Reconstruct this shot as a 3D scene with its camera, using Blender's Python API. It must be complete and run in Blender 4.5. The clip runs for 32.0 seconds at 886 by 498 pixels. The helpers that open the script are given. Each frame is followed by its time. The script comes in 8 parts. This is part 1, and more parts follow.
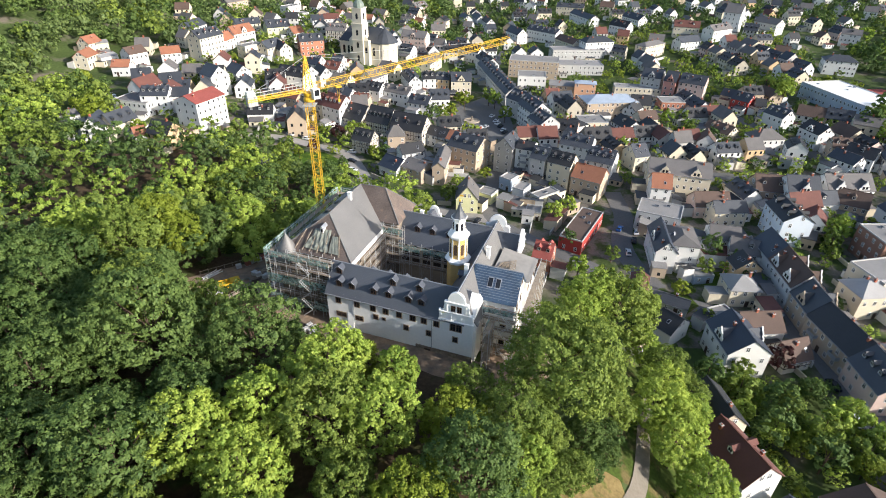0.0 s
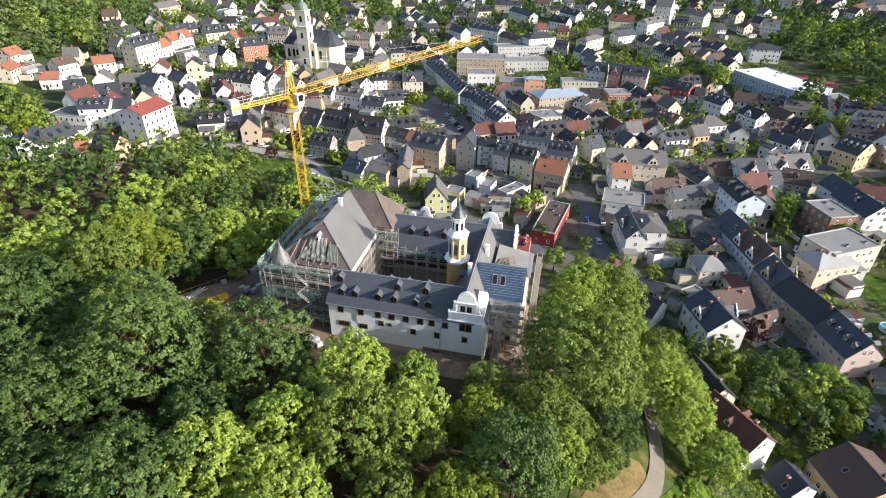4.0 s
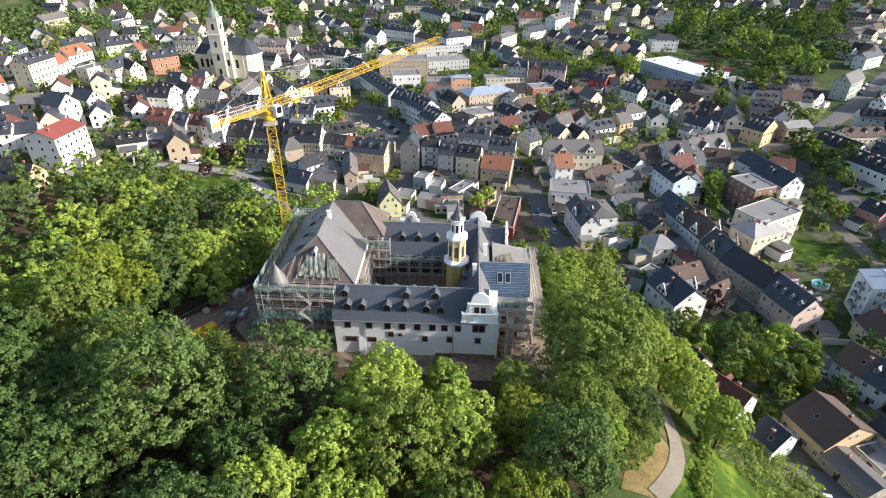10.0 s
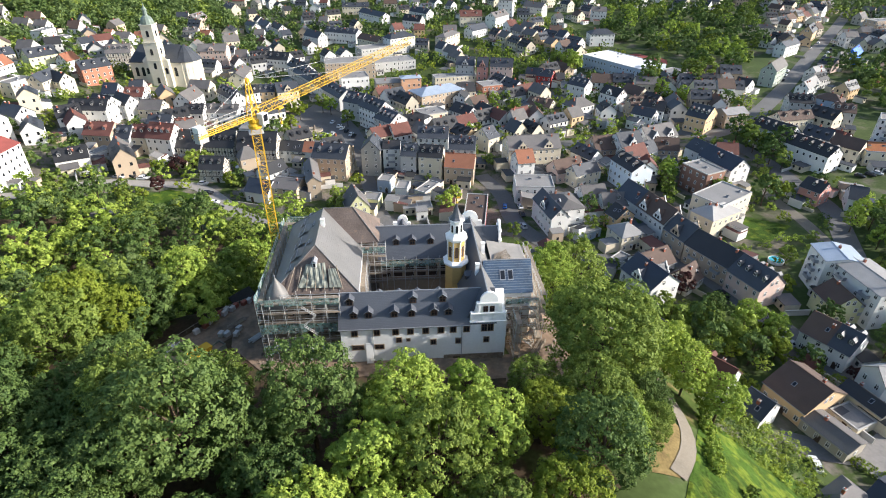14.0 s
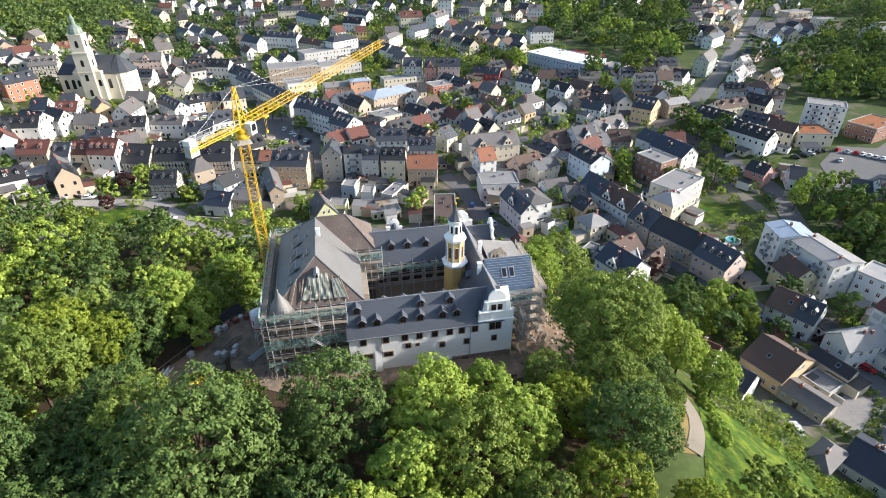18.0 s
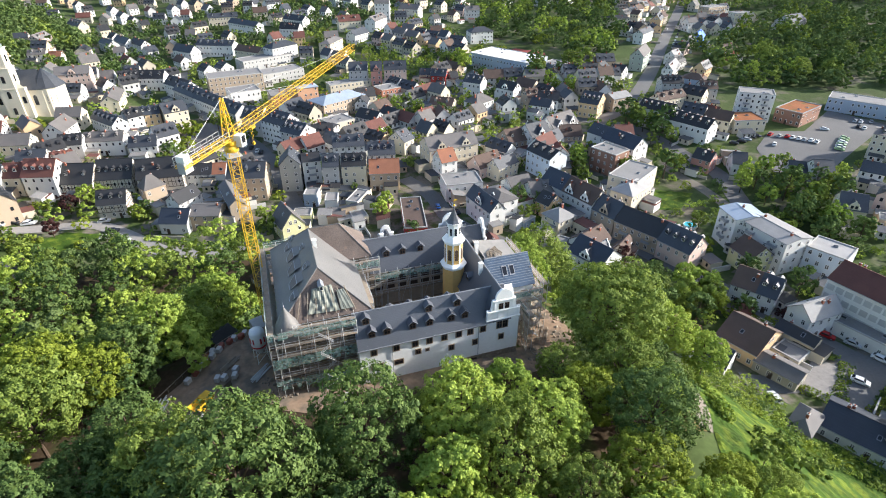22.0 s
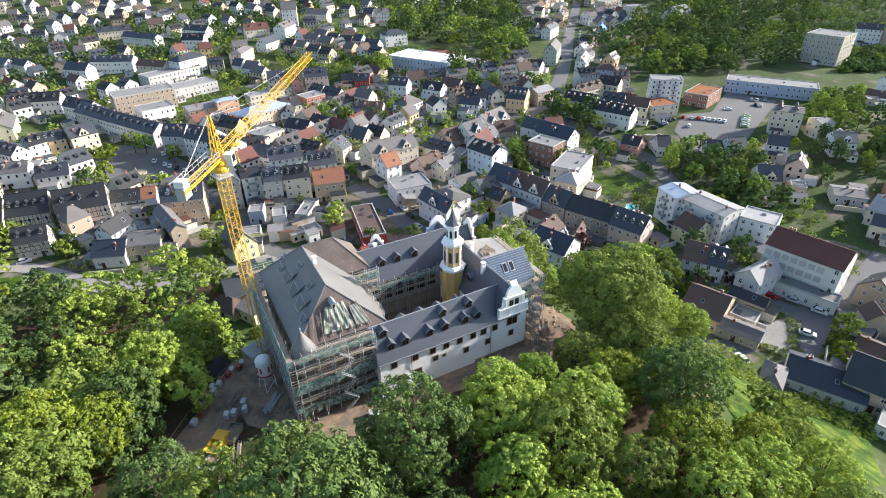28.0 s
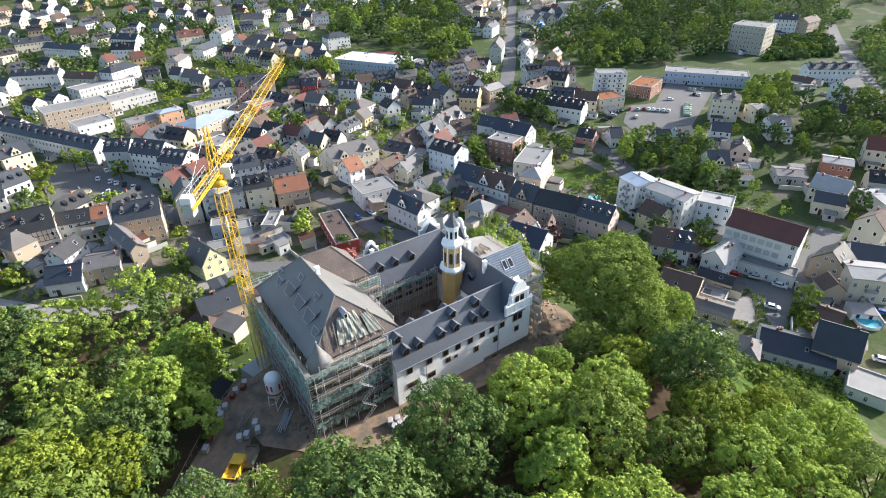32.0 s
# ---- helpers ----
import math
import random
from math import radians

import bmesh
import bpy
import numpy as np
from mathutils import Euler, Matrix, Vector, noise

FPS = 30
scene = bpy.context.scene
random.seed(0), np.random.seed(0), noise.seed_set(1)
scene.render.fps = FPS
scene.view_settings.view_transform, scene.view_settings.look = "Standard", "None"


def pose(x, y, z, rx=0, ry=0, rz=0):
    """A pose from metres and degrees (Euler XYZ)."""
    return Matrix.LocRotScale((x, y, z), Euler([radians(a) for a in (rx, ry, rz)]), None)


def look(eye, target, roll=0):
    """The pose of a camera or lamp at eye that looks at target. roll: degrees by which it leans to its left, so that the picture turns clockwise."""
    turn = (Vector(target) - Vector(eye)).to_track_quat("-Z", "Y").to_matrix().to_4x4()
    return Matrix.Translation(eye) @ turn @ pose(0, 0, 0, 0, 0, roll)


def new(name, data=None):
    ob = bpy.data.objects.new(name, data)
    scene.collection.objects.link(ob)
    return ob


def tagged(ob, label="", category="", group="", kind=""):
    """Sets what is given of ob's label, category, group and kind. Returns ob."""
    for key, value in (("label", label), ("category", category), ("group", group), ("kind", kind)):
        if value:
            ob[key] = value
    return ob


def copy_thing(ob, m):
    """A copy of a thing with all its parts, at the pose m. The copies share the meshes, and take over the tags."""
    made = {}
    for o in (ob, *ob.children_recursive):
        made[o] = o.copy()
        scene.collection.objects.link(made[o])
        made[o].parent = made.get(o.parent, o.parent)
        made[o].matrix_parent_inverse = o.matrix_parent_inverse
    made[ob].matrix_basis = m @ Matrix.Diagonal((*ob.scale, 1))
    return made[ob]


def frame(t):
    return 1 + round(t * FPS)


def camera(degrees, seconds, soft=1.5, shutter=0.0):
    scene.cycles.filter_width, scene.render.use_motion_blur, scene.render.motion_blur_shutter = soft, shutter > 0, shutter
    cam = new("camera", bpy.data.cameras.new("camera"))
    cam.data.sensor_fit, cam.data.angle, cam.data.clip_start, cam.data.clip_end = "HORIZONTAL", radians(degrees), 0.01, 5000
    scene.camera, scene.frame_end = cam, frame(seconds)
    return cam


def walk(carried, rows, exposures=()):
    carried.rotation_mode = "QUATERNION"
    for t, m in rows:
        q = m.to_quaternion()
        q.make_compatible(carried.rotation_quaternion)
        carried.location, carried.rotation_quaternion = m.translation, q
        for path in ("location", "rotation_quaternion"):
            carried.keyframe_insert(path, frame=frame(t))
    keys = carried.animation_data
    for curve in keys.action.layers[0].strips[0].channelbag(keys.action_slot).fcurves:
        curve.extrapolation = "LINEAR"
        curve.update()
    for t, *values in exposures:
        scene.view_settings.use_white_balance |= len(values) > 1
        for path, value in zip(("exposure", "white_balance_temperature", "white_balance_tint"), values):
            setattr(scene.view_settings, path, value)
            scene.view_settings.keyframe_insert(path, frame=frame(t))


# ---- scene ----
cam = camera(77.6, 32.0, soft=1.0)
METRES, EYE, TILT, LEAN, TURN = 80.0, 91.2, 0.5, 1.2, 0.0
ROWS = [
    (0.0, 0.0, 0.0, 0.0, 1.36, -32.78, -2.12),
    (0.5, -0.0156, 0.0006, -0.0008, 0.5, -32.74, -2.09),
    (1.0, -0.0314, 0.0015, -0.0015, -0.36, -32.71, -2.08),
    (1.5, -0.047, 0.0029, -0.0023, -1.22, -32.67, -2.06),
    (2.0, -0.0626, 0.0044, -0.0032, -2.08, -32.64, -2.04),
    (2.5, -0.0783, 0.006, -0.0039, -2.92, -32.62, -2.03),
    (3.0, -0.0936, 0.0076, -0.0048, -3.78, -32.59, -2.0),
    (3.5, -0.1089, 0.0093, -0.0057, -4.62, -32.57, -1.96),
    (5.5, -0.1703, 0.0197, -0.0082, -7.99, -32.46, -1.93),
    (6.0, -0.1856, 0.0228, -0.0088, -8.83, -32.43, -1.91),
    (6.5, -0.2009, 0.0262, -0.009, -9.67, -32.4, -1.91),
    (7.0, -0.2161, 0.0296, -0.0091, -10.51, -32.37, -1.88),
    (7.5, -0.2312, 0.0333, -0.0093, -11.37, -32.33, -1.87),
    (8.0, -0.2465, 0.0373, -0.0096, -12.22, -32.29, -1.86),
    (8.5, -0.2614, 0.0414, -0.01, -13.07, -32.25, -1.84),
    (9.0, -0.2758, 0.0454, -0.01, -13.91, -32.22, -1.8),
    (9.5, -0.2906, 0.0497, -0.0104, -14.75, -32.18, -1.78),
    (10.0, -0.3056, 0.0546, -0.0106, -15.6, -32.15, -1.77),
    (10.5, -0.3205, 0.0596, -0.0111, -16.45, -32.12, -1.76),
    (11.0, -0.3354, 0.0649, -0.0116, -17.31, -32.09, -1.75),
    (11.5, -0.3501, 0.0705, -0.0128, -18.19, -32.06, -1.7),
    (12.0, -0.3645, 0.0762, -0.0132, -19.05, -32.04, -1.69),
    (12.5, -0.379, 0.0825, -0.0143, -19.91, -32.02, -1.66),
    (13.0, -0.3935, 0.0889, -0.0146, -20.8, -31.99, -1.63),
    (13.5, -0.4083, 0.0956, -0.0149, -21.67, -31.96, -1.64),
    (14.0, -0.4223, 0.1024, -0.0155, -22.52, -31.94, -1.6),
    (14.5, -0.4366, 0.1095, -0.0163, -23.37, -31.91, -1.6),
    (16.5, -0.4919, 0.1378, -0.0175, -26.83, -31.8, -1.46),
    (17.0, -0.5052, 0.1455, -0.018, -27.69, -31.78, -1.41),
    (17.5, -0.5191, 0.1533, -0.0181, -28.57, -31.74, -1.4),
    (18.0, -0.5328, 0.1615, -0.0185, -29.45, -31.7, -1.38),
    (18.5, -0.5463, 0.17, -0.0187, -30.34, -31.67, -1.36),
    (19.0, -0.5594, 0.1787, -0.0191, -31.25, -31.64, -1.3),
    (19.5, -0.573, 0.1879, -0.02, -32.14, -31.58, -1.3),
    (20.0, -0.5862, 0.1972, -0.0207, -33.05, -31.53, -1.28),
    (20.5, -0.5991, 0.2064, -0.0211, -33.94, -31.48, -1.24),
    (21.0, -0.6122, 0.2157, -0.0216, -34.82, -31.44, -1.21),
    (21.5, -0.6251, 0.2252, -0.0216, -35.71, -31.39, -1.16),
    (22.0, -0.6379, 0.2348, -0.0219, -36.59, -31.33, -1.12),
    (22.5, -0.6504, 0.2444, -0.022, -37.46, -31.29, -1.07),
    (23.0, -0.6624, 0.2546, -0.0222, -38.33, -31.24, -1.02),
    (23.5, -0.6742, 0.2649, -0.0226, -39.19, -31.19, -0.97),
    (24.0, -0.6849, 0.2748, -0.0231, -40.01, -31.14, -0.93),
    (24.5, -0.6966, 0.2854, -0.0236, -40.89, -31.09, -0.88),
    (25.0, -0.7081, 0.2961, -0.0237, -41.76, -31.06, -0.84),
    (25.5, -0.7194, 0.3069, -0.0241, -42.63, -31.03, -0.79),
    (27.5, -0.7595, 0.3525, -0.0255, -46.05, -30.99, -0.54),
    (28.0, -0.7698, 0.3641, -0.0254, -46.9, -30.99, -0.5),
    (28.5, -0.7798, 0.3758, -0.0256, -47.75, -31.0, -0.45),
    (29.0, -0.7898, 0.3876, -0.0257, -48.6, -30.99, -0.41),
    (29.5, -0.7996, 0.3994, -0.0257, -49.45, -30.98, -0.36),
    (30.0, -0.8094, 0.4114, -0.0258, -50.32, -30.96, -0.33),
    (30.5, -0.819, 0.4235, -0.0258, -51.17, -30.94, -0.27),
    (31.0, -0.8282, 0.4359, -0.0258, -52.04, -30.92, -0.22),
    (31.5, -0.8371, 0.4482, -0.0257, -52.89, -30.91, -0.16),
    (32.0, -0.8459, 0.4609, -0.0257, -53.73, -30.9, -0.1),
]
walk(cam, [(t, pose(0, 0, EYE, TILT, LEAN, TURN) @ pose(METRES * x, METRES * y, METRES * z, 90 + pitch, roll, yaw)) for t, x, y, z, yaw, pitch, roll in ROWS], exposures=[(0.0, 0.92, 6350, 10), (9.0, 0.97, 6320, 10), (19.0, 1.17, 6270, 10), (32.0, 1.35, 6230, 10)])

# ---- daylight: low morning sun from the east-south-east ----
SUN_DIR = Vector((0.88, -0.43, 0.39)).normalized()
world = bpy.data.worlds.new("sky")
scene.world = world
world.use_nodes = True
sky = world.node_tree.nodes.new("ShaderNodeTexSky")
sky.sky_type, sky.sun_disc = "NISHITA", False
sky.air_density, sky.dust_density, sky.ozone_density = 1.0, 1.6, 1.0
sky.sun_elevation = math.asin(SUN_DIR.z)
sky.sun_rotation = math.atan2(SUN_DIR.x, SUN_DIR.y)
background = world.node_tree.nodes["Background"]
world.node_tree.links.new(sky.outputs["Color"], background.inputs["Color"])
background.inputs["Strength"].default_value = 0.125
sun_data = bpy.data.lights.new("sun", "SUN")
sun_data.energy, sun_data.angle, sun_data.color = 4.05, radians(0.6), (1.0, 0.94, 0.86)
sun = new("sun", sun_data)
sun.matrix_world = look((200, -90, 90), (200 - SUN_DIR.x, -90 - SUN_DIR.y, 90 - SUN_DIR.z))


# ---- materials ----
def material(name, color, rough=0.8, metal=0.0, grain=3.0, stain=0.25, amount=0.18, bump=0.0, vary=0.0, second=None, spots=0.5, waves=0.0):
    """A surface with fine grain, broad stains and a spread between objects. second: a second colour, laid on in spots; waves: courses of that spacing up the slope."""
    m = bpy.data.materials.new(name)
    m.use_nodes = True
    nodes, links = m.node_tree.nodes, m.node_tree.links
    shader = nodes["Principled BSDF"]
    shader.inputs["Roughness"].default_value, shader.inputs["Metallic"].default_value = rough, metal
    if rough > 0.9:
        shader.inputs["Specular IOR Level"].default_value = 0.12
    place = nodes.new("ShaderNodeTexCoord")
    fine, broad = nodes.new("ShaderNodeTexNoise"), nodes.new("ShaderNodeTexNoise")
    fine.inputs["Scale"].default_value, broad.inputs["Scale"].default_value = grain, stain
    fine.inputs["Detail"].default_value, broad.inputs["Detail"].default_value = 4, 5
    for n in (fine, broad):
        links.new(place.outputs["Object"], n.inputs["Vector"])
    add = nodes.new("ShaderNodeMath")
    add.operation = "ADD"
    links.new(fine.outputs["Fac"], add.inputs[0])
    links.new(broad.outputs["Fac"], add.inputs[1])
    last = add.outputs[0]
    if vary:
        info = nodes.new("ShaderNodeObjectInfo")
        more = nodes.new("ShaderNodeMath")
        more.operation, more.inputs[1].default_value = "MULTIPLY_ADD", vary
        links.new(info.outputs["Random"], more.inputs[0])
        links.new(last, more.inputs[2])
        last = more.outputs[0]
    span = nodes.new("ShaderNodeMapRange")
    span.inputs["From Min"].default_value, span.inputs["From Max"].default_value = 0.6 + vary * 0.2, 1.4 + vary * 0.8
    span.inputs["To Min"].default_value, span.inputs["To Max"].default_value = 1 - amount, 1 + amount
    links.new(last, span.inputs["Value"])
    scale = nodes.new("ShaderNodeVectorMath")
    scale.operation = "SCALE"
    links.new(span.outputs["Result"], scale.inputs["Scale"])
    if second:
        ramp, mix = nodes.new("ShaderNodeMapRange"), nodes.new("ShaderNodeMix")
        mix.data_type = "RGBA"
        patch = nodes.new("ShaderNodeTexNoise")
        patch.inputs["Scale"].default_value, patch.inputs["Detail"].default_value = stain * 1.7, 6
        links.new(place.outputs["Object"], patch.inputs["Vector"])
        ramp.inputs["From Min"].default_value, ramp.inputs["From Max"].default_value = 1 - spots - 0.07, 1 - spots + 0.07
        links.new(patch.outputs["Fac"], ramp.inputs["Value"])
        links.new(ramp.outputs["Result"], mix.inputs["Factor"])
        mix.inputs["A"].default_value, mix.inputs["B"].default_value = (*color, 1), (*second, 1)
        links.new(mix.outputs["Result"], scale.inputs[0])
    else:
        scale.inputs[0].default_value = color
    links.new(scale.outputs[0], shader.inputs["Base Color"])
    height = fine.outputs["Fac"]
    if waves:
        band = nodes.new("ShaderNodeTexWave")
        band.bands_direction, band.wave_profile = "Z", "SAW"
        band.inputs["Scale"].default_value = 0.314 / waves
        band.inputs["Distortion"].default_value = 0.4
        links.new(place.outputs["Object"], band.inputs["Vector"])
        height = band.outputs["Fac"]
    if bump or waves:
        relief = nodes.new("ShaderNodeBump")
        relief.inputs["Strength"].default_value, relief.inputs["Distance"].default_value = bump or 0.4, 0.05
        links.new(height, relief.inputs["Height"])
        links.new(relief.outputs["Normal"], shader.inputs["Normal"])
    return m


def foliage(name, dark, light):
    """Leaves: colour varies leaf by leaf and tree by tree, and some light comes through."""
    m = bpy.data.materials.new(name)
    m.use_nodes = True
    nodes, links = m.node_tree.nodes, m.node_tree.links
    nodes.remove(nodes["Principled BSDF"])
    island, info = nodes.new("ShaderNodeNewGeometry"), nodes.new("ShaderNodeObjectInfo")
    total = nodes.new("ShaderNodeMath")
    total.operation, total.inputs[1].default_value = "MULTIPLY_ADD", 0.45
    half = nodes.new("ShaderNodeMath")
    half.operation, half.inputs[1].default_value = "MULTIPLY", 0.55
    links.new(island.outputs["Random Per Island"], half.inputs[0])
    links.new(info.outputs["Random"], total.inputs[0])
    links.new(half.outputs[0], total.inputs[2])
    place, bough = nodes.new("ShaderNodeTexCoord"), nodes.new("ShaderNodeTexNoise")
    bough.inputs["Scale"].default_value, bough.inputs["Detail"].default_value = 0.45, 3
    links.new(place.outputs["Object"], bough.inputs["Vector"])
    spread = nodes.new("ShaderNodeMath")
    spread.operation, spread.inputs[1].default_value, spread.inputs[2].default_value = "MULTIPLY_ADD", 1.7, -0.85
    links.new(bough.outputs["Fac"], spread.inputs[0])
    both = nodes.new("ShaderNodeMath")
    both.operation, both.use_clamp = "ADD", True
    links.new(total.outputs[0], both.inputs[0])
    links.new(spread.outputs[0], both.inputs[1])
    mix = nodes.new("ShaderNodeMix")
    mix.data_type = "RGBA"
    mix.inputs["A"].default_value, mix.inputs["B"].default_value = (*dark, 1), (*light, 1)
    links.new(both.outputs[0], mix.inputs["Factor"])
    diffuse, through_leaf, gloss = nodes.new("ShaderNodeBsdfDiffuse"), nodes.new("ShaderNodeBsdfTranslucent"), nodes.new("ShaderNodeBsdfGlossy")
    gloss.inputs["Roughness"].default_value = 0.6
    gloss.inputs["Color"].default_value = (0.8, 0.9, 0.8, 1)
    blend, shine = nodes.new("ShaderNodeMixShader"), nodes.new("ShaderNodeMixShader")
    blend.inputs[0].default_value, shine.inputs[0].default_value = 0.27, 0.015
    for s in (diffuse, through_leaf):
        links.new(mix.outputs["Result"], s.inputs["Color"])
    links.new(diffuse.outputs[0], blend.inputs[1])
    links.new(through_leaf.outputs[0], blend.inputs[2])
    links.new(blend.outputs[0], shine.inputs[1])
    links.new(gloss.outputs[0], shine.inputs[2])
    links.new(shine.outputs[0], nodes["Material Output"].inputs["Surface"])
    return m


WALL = {n: material("plaster_" + n, c, 0.9, grain=4, stain=0.22, amount=0.13, bump=0.05, vary=0.5) for n, c in dict(
    white=(0.68, 0.665, 0.63), cream=(0.6, 0.53, 0.4), tan=(0.42, 0.33, 0.24), pinkpale=(0.6, 0.45, 0.38), pink=(0.56, 0.27, 0.22),
    grey=(0.46, 0.45, 0.43), yellow=(0.6, 0.59, 0.34), apricot=(0.6, 0.42, 0.24), red=(0.36, 0.045, 0.035), greenw=(0.38, 0.43, 0.36),
    brownw=(0.26, 0.14, 0.1), stone=(0.4, 0.36, 0.29), brick=(0.38, 0.16, 0.1), timber=(0.6, 0.55, 0.46), paleblue=(0.58, 0.63, 0.68),
    bluegreyw=(0.36, 0.42, 0.5), orangew=(0.58, 0.33, 0.2), modern=(0.4, 0.38, 0.34), bluetarp=(0.03, 0.16, 0.55)).items()}
ROOF = {n: material("roofing_" + n, c, r, grain=6, stain=0.3, amount=0.28, waves=0.35, vary=0.6) for n, c, r in (
    ("slate", (0.045, 0.05, 0.06), 0.55), ("dark", (0.026, 0.026, 0.028), 0.6), ("navy", (0.03, 0.037, 0.053), 0.5), ("greyroof", (0.13, 0.12, 0.115), 0.8),
    ("lightgrey", (0.3, 0.29, 0.28), 0.8), ("redbrown", (0.13, 0.05, 0.038), 0.85), ("orange", (0.28, 0.115, 0.065), 0.85), ("red", (0.28, 0.07, 0.055), 0.75),
    ("brown", (0.1, 0.065, 0.05), 0.85), ("bluegrey", (0.3, 0.35, 0.42), 0.5), ("bluetarp", (0.02, 0.13, 0.6), 0.5))}
ROOF["flat"] = material("flat_roof_felt", (0.22, 0.21, 0.2), 0.9, grain=2, stain=0.15, amount=0.3, vary=0.8)
ROOF["rust"] = material("planted_roof", (0.3, 0.12, 0.055), 0.95, grain=2, stain=0.12, amount=0.3, second=(0.16, 0.12, 0.05), spots=0.4)
ROOF["whiteroof"] = material("white_roof_sheet", (0.8, 0.79, 0.76), 0.6, grain=1, stain=0.1, amount=0.06)
ground_mat = material("ground_grass_and_earth", (0.06, 0.085, 0.026), 0.95, grain=0.8, stain=0.045, amount=0.35, bump=0.2, second=(0.15, 0.13, 0.1), spots=0.4)
asphalt = material("asphalt", (0.13, 0.125, 0.12), 0.9, grain=2, stain=0.06, amount=0.22)
paving = material("paving", (0.26, 0.24, 0.22), 0.9, grain=1.5, stain=0.1, amount=0.2)
dirt = material("bare_earth", (0.27, 0.19, 0.13), 0.95, grain=1.2, stain=0.2, amount=0.35, bump=0.3, second=(0.16, 0.13, 0.1), spots=0.45)
lawn_mat = material("meadow_grass", (0.042, 0.08, 0.01), 0.95, grain=2.2, stain=0.2, amount=0.6, bump=0.8, second=(0.105, 0.14, 0.016), spots=0.45)
yard_mat = material("yards_and_gardens", (0.16, 0.14, 0.115), 0.95, grain=1.2, stain=0.12, amount=0.4, bump=0.2, second=(0.06, 0.085, 0.025), spots=0.5)
bank_grass = material("rough_bank_grass", (0.05, 0.075, 0.014), 0.95, grain=2, stain=0.2, amount=0.5, bump=0.4, second=(0.12, 0.095, 0.04), spots=0.42)
dry_grass = material("dry_grass", (0.19, 0.14, 0.06), 0.95, grain=2, stain=0.3, amount=0.4, bump=0.3, second=(0.09, 0.1, 0.025), spots=0.35)
forest_floor = material("leaf_litter_and_earth", (0.075, 0.052, 0.032), 0.95, grain=1.5, stain=0.15, amount=0.45, bump=0.4, second=(0.05, 0.06, 0.02), spots=0.42)
red_court = material("red_sports_surface", (0.3, 0.06, 0.045), 0.9, grain=1, stain=0.08, amount=0.15)
gravel = material("path_gravel", (0.2, 0.175, 0.14), 0.95, grain=3, stain=0.2, amount=0.2)
white_paint = material("white_paint", (0.78, 0.77, 0.74), 0.6, amount=0.06)
glass = material("window_glass", (0.02, 0.022, 0.027), 0.08, amount=0.3, vary=0.6)
brown_frame = material("brown_window_wood", (0.065, 0.036, 0.02), 0.7)
stone_trim = material("sandstone_trim", (0.42, 0.34, 0.25), 0.9, bump=0.1)
dark_stone = material("rubble_masonry", (0.2, 0.165, 0.13), 0.95, grain=2.2, stain=0.35, amount=0.45, bump=0.5, second=(0.3, 0.25, 0.2), spots=0.4)
castle_plaster = material("fresh_lime_plaster", (0.87, 0.86, 0.83), 0.9, grain=2, stain=0.15, amount=0.07, bump=0.04)
ochre = material("ochre_plaster", (0.56, 0.36, 0.12), 0.9, grain=3, stain=0.4, amount=0.12)
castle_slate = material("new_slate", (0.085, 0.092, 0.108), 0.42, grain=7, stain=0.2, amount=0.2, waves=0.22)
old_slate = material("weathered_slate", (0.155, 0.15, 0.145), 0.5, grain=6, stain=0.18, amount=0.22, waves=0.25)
old_tile = material("old_plain_tiles", (0.13, 0.1, 0.085), 0.85, grain=5, stain=0.4, amount=0.4, waves=0.25, second=(0.19, 0.13, 0.1), spots=0.35)
underlay = material("blue_roof_underlay", (0.04, 0.075, 0.13), 0.55, grain=5, stain=0.5, amount=0.4, waves=0.6, second=(0.1, 0.13, 0.17), spots=0.3)
canvas = material("grey_canvas", (0.27, 0.255, 0.235), 0.8, grain=1, stain=0.3, amount=0.15, bump=0.2)
tarp = material("grey_green_tarpaulin", (0.19, 0.2, 0.165), 0.6, grain=1.5, stain=0.8, amount=0.3, bump=0.6)
net_mat = material("green_safety_net", (0.16, 0.3, 0.26), 0.8, grain=3, stain=1.2, amount=0.5, second=(0.36, 0.45, 0.42), spots=0.45)
net_mat.node_tree.nodes["Principled BSDF"].inputs["Alpha"].default_value = 0.55
steel = material("galvanised_steel", (0.55, 0.55, 0.54), 0.5, metal=0.4, amount=0.15)
zinc = material("zinc_flashing", (0.34, 0.35, 0.37), 0.45, metal=0.4, amount=0.1)
plank = material("scaffold_planks", (0.27, 0.22, 0.165), 0.9, grain=3, stain=1, amount=0.35)
crane_yellow = material("crane_yellow_paint", (0.66, 0.4, 0.025), 0.45, amount=0.1)
concrete = material("concrete", (0.42, 0.41, 0.39), 0.9, amount=0.15, bump=0.1)
brickwork = material("red_brick", (0.3, 0.1, 0.06), 0.9, grain=5, amount=0.25)
timber_dark = material("dark_timber", (0.05, 0.03, 0.02), 0.8)
rubber = material("tyre_rubber", (0.02, 0.02, 0.02), 0.85)
red_paint = material("red_paint", (0.5, 0.03, 0.03), 0.5)
bark = material("bark", (0.09, 0.065, 0.045), 0.95, grain=3, amount=0.35, bump=0.4)
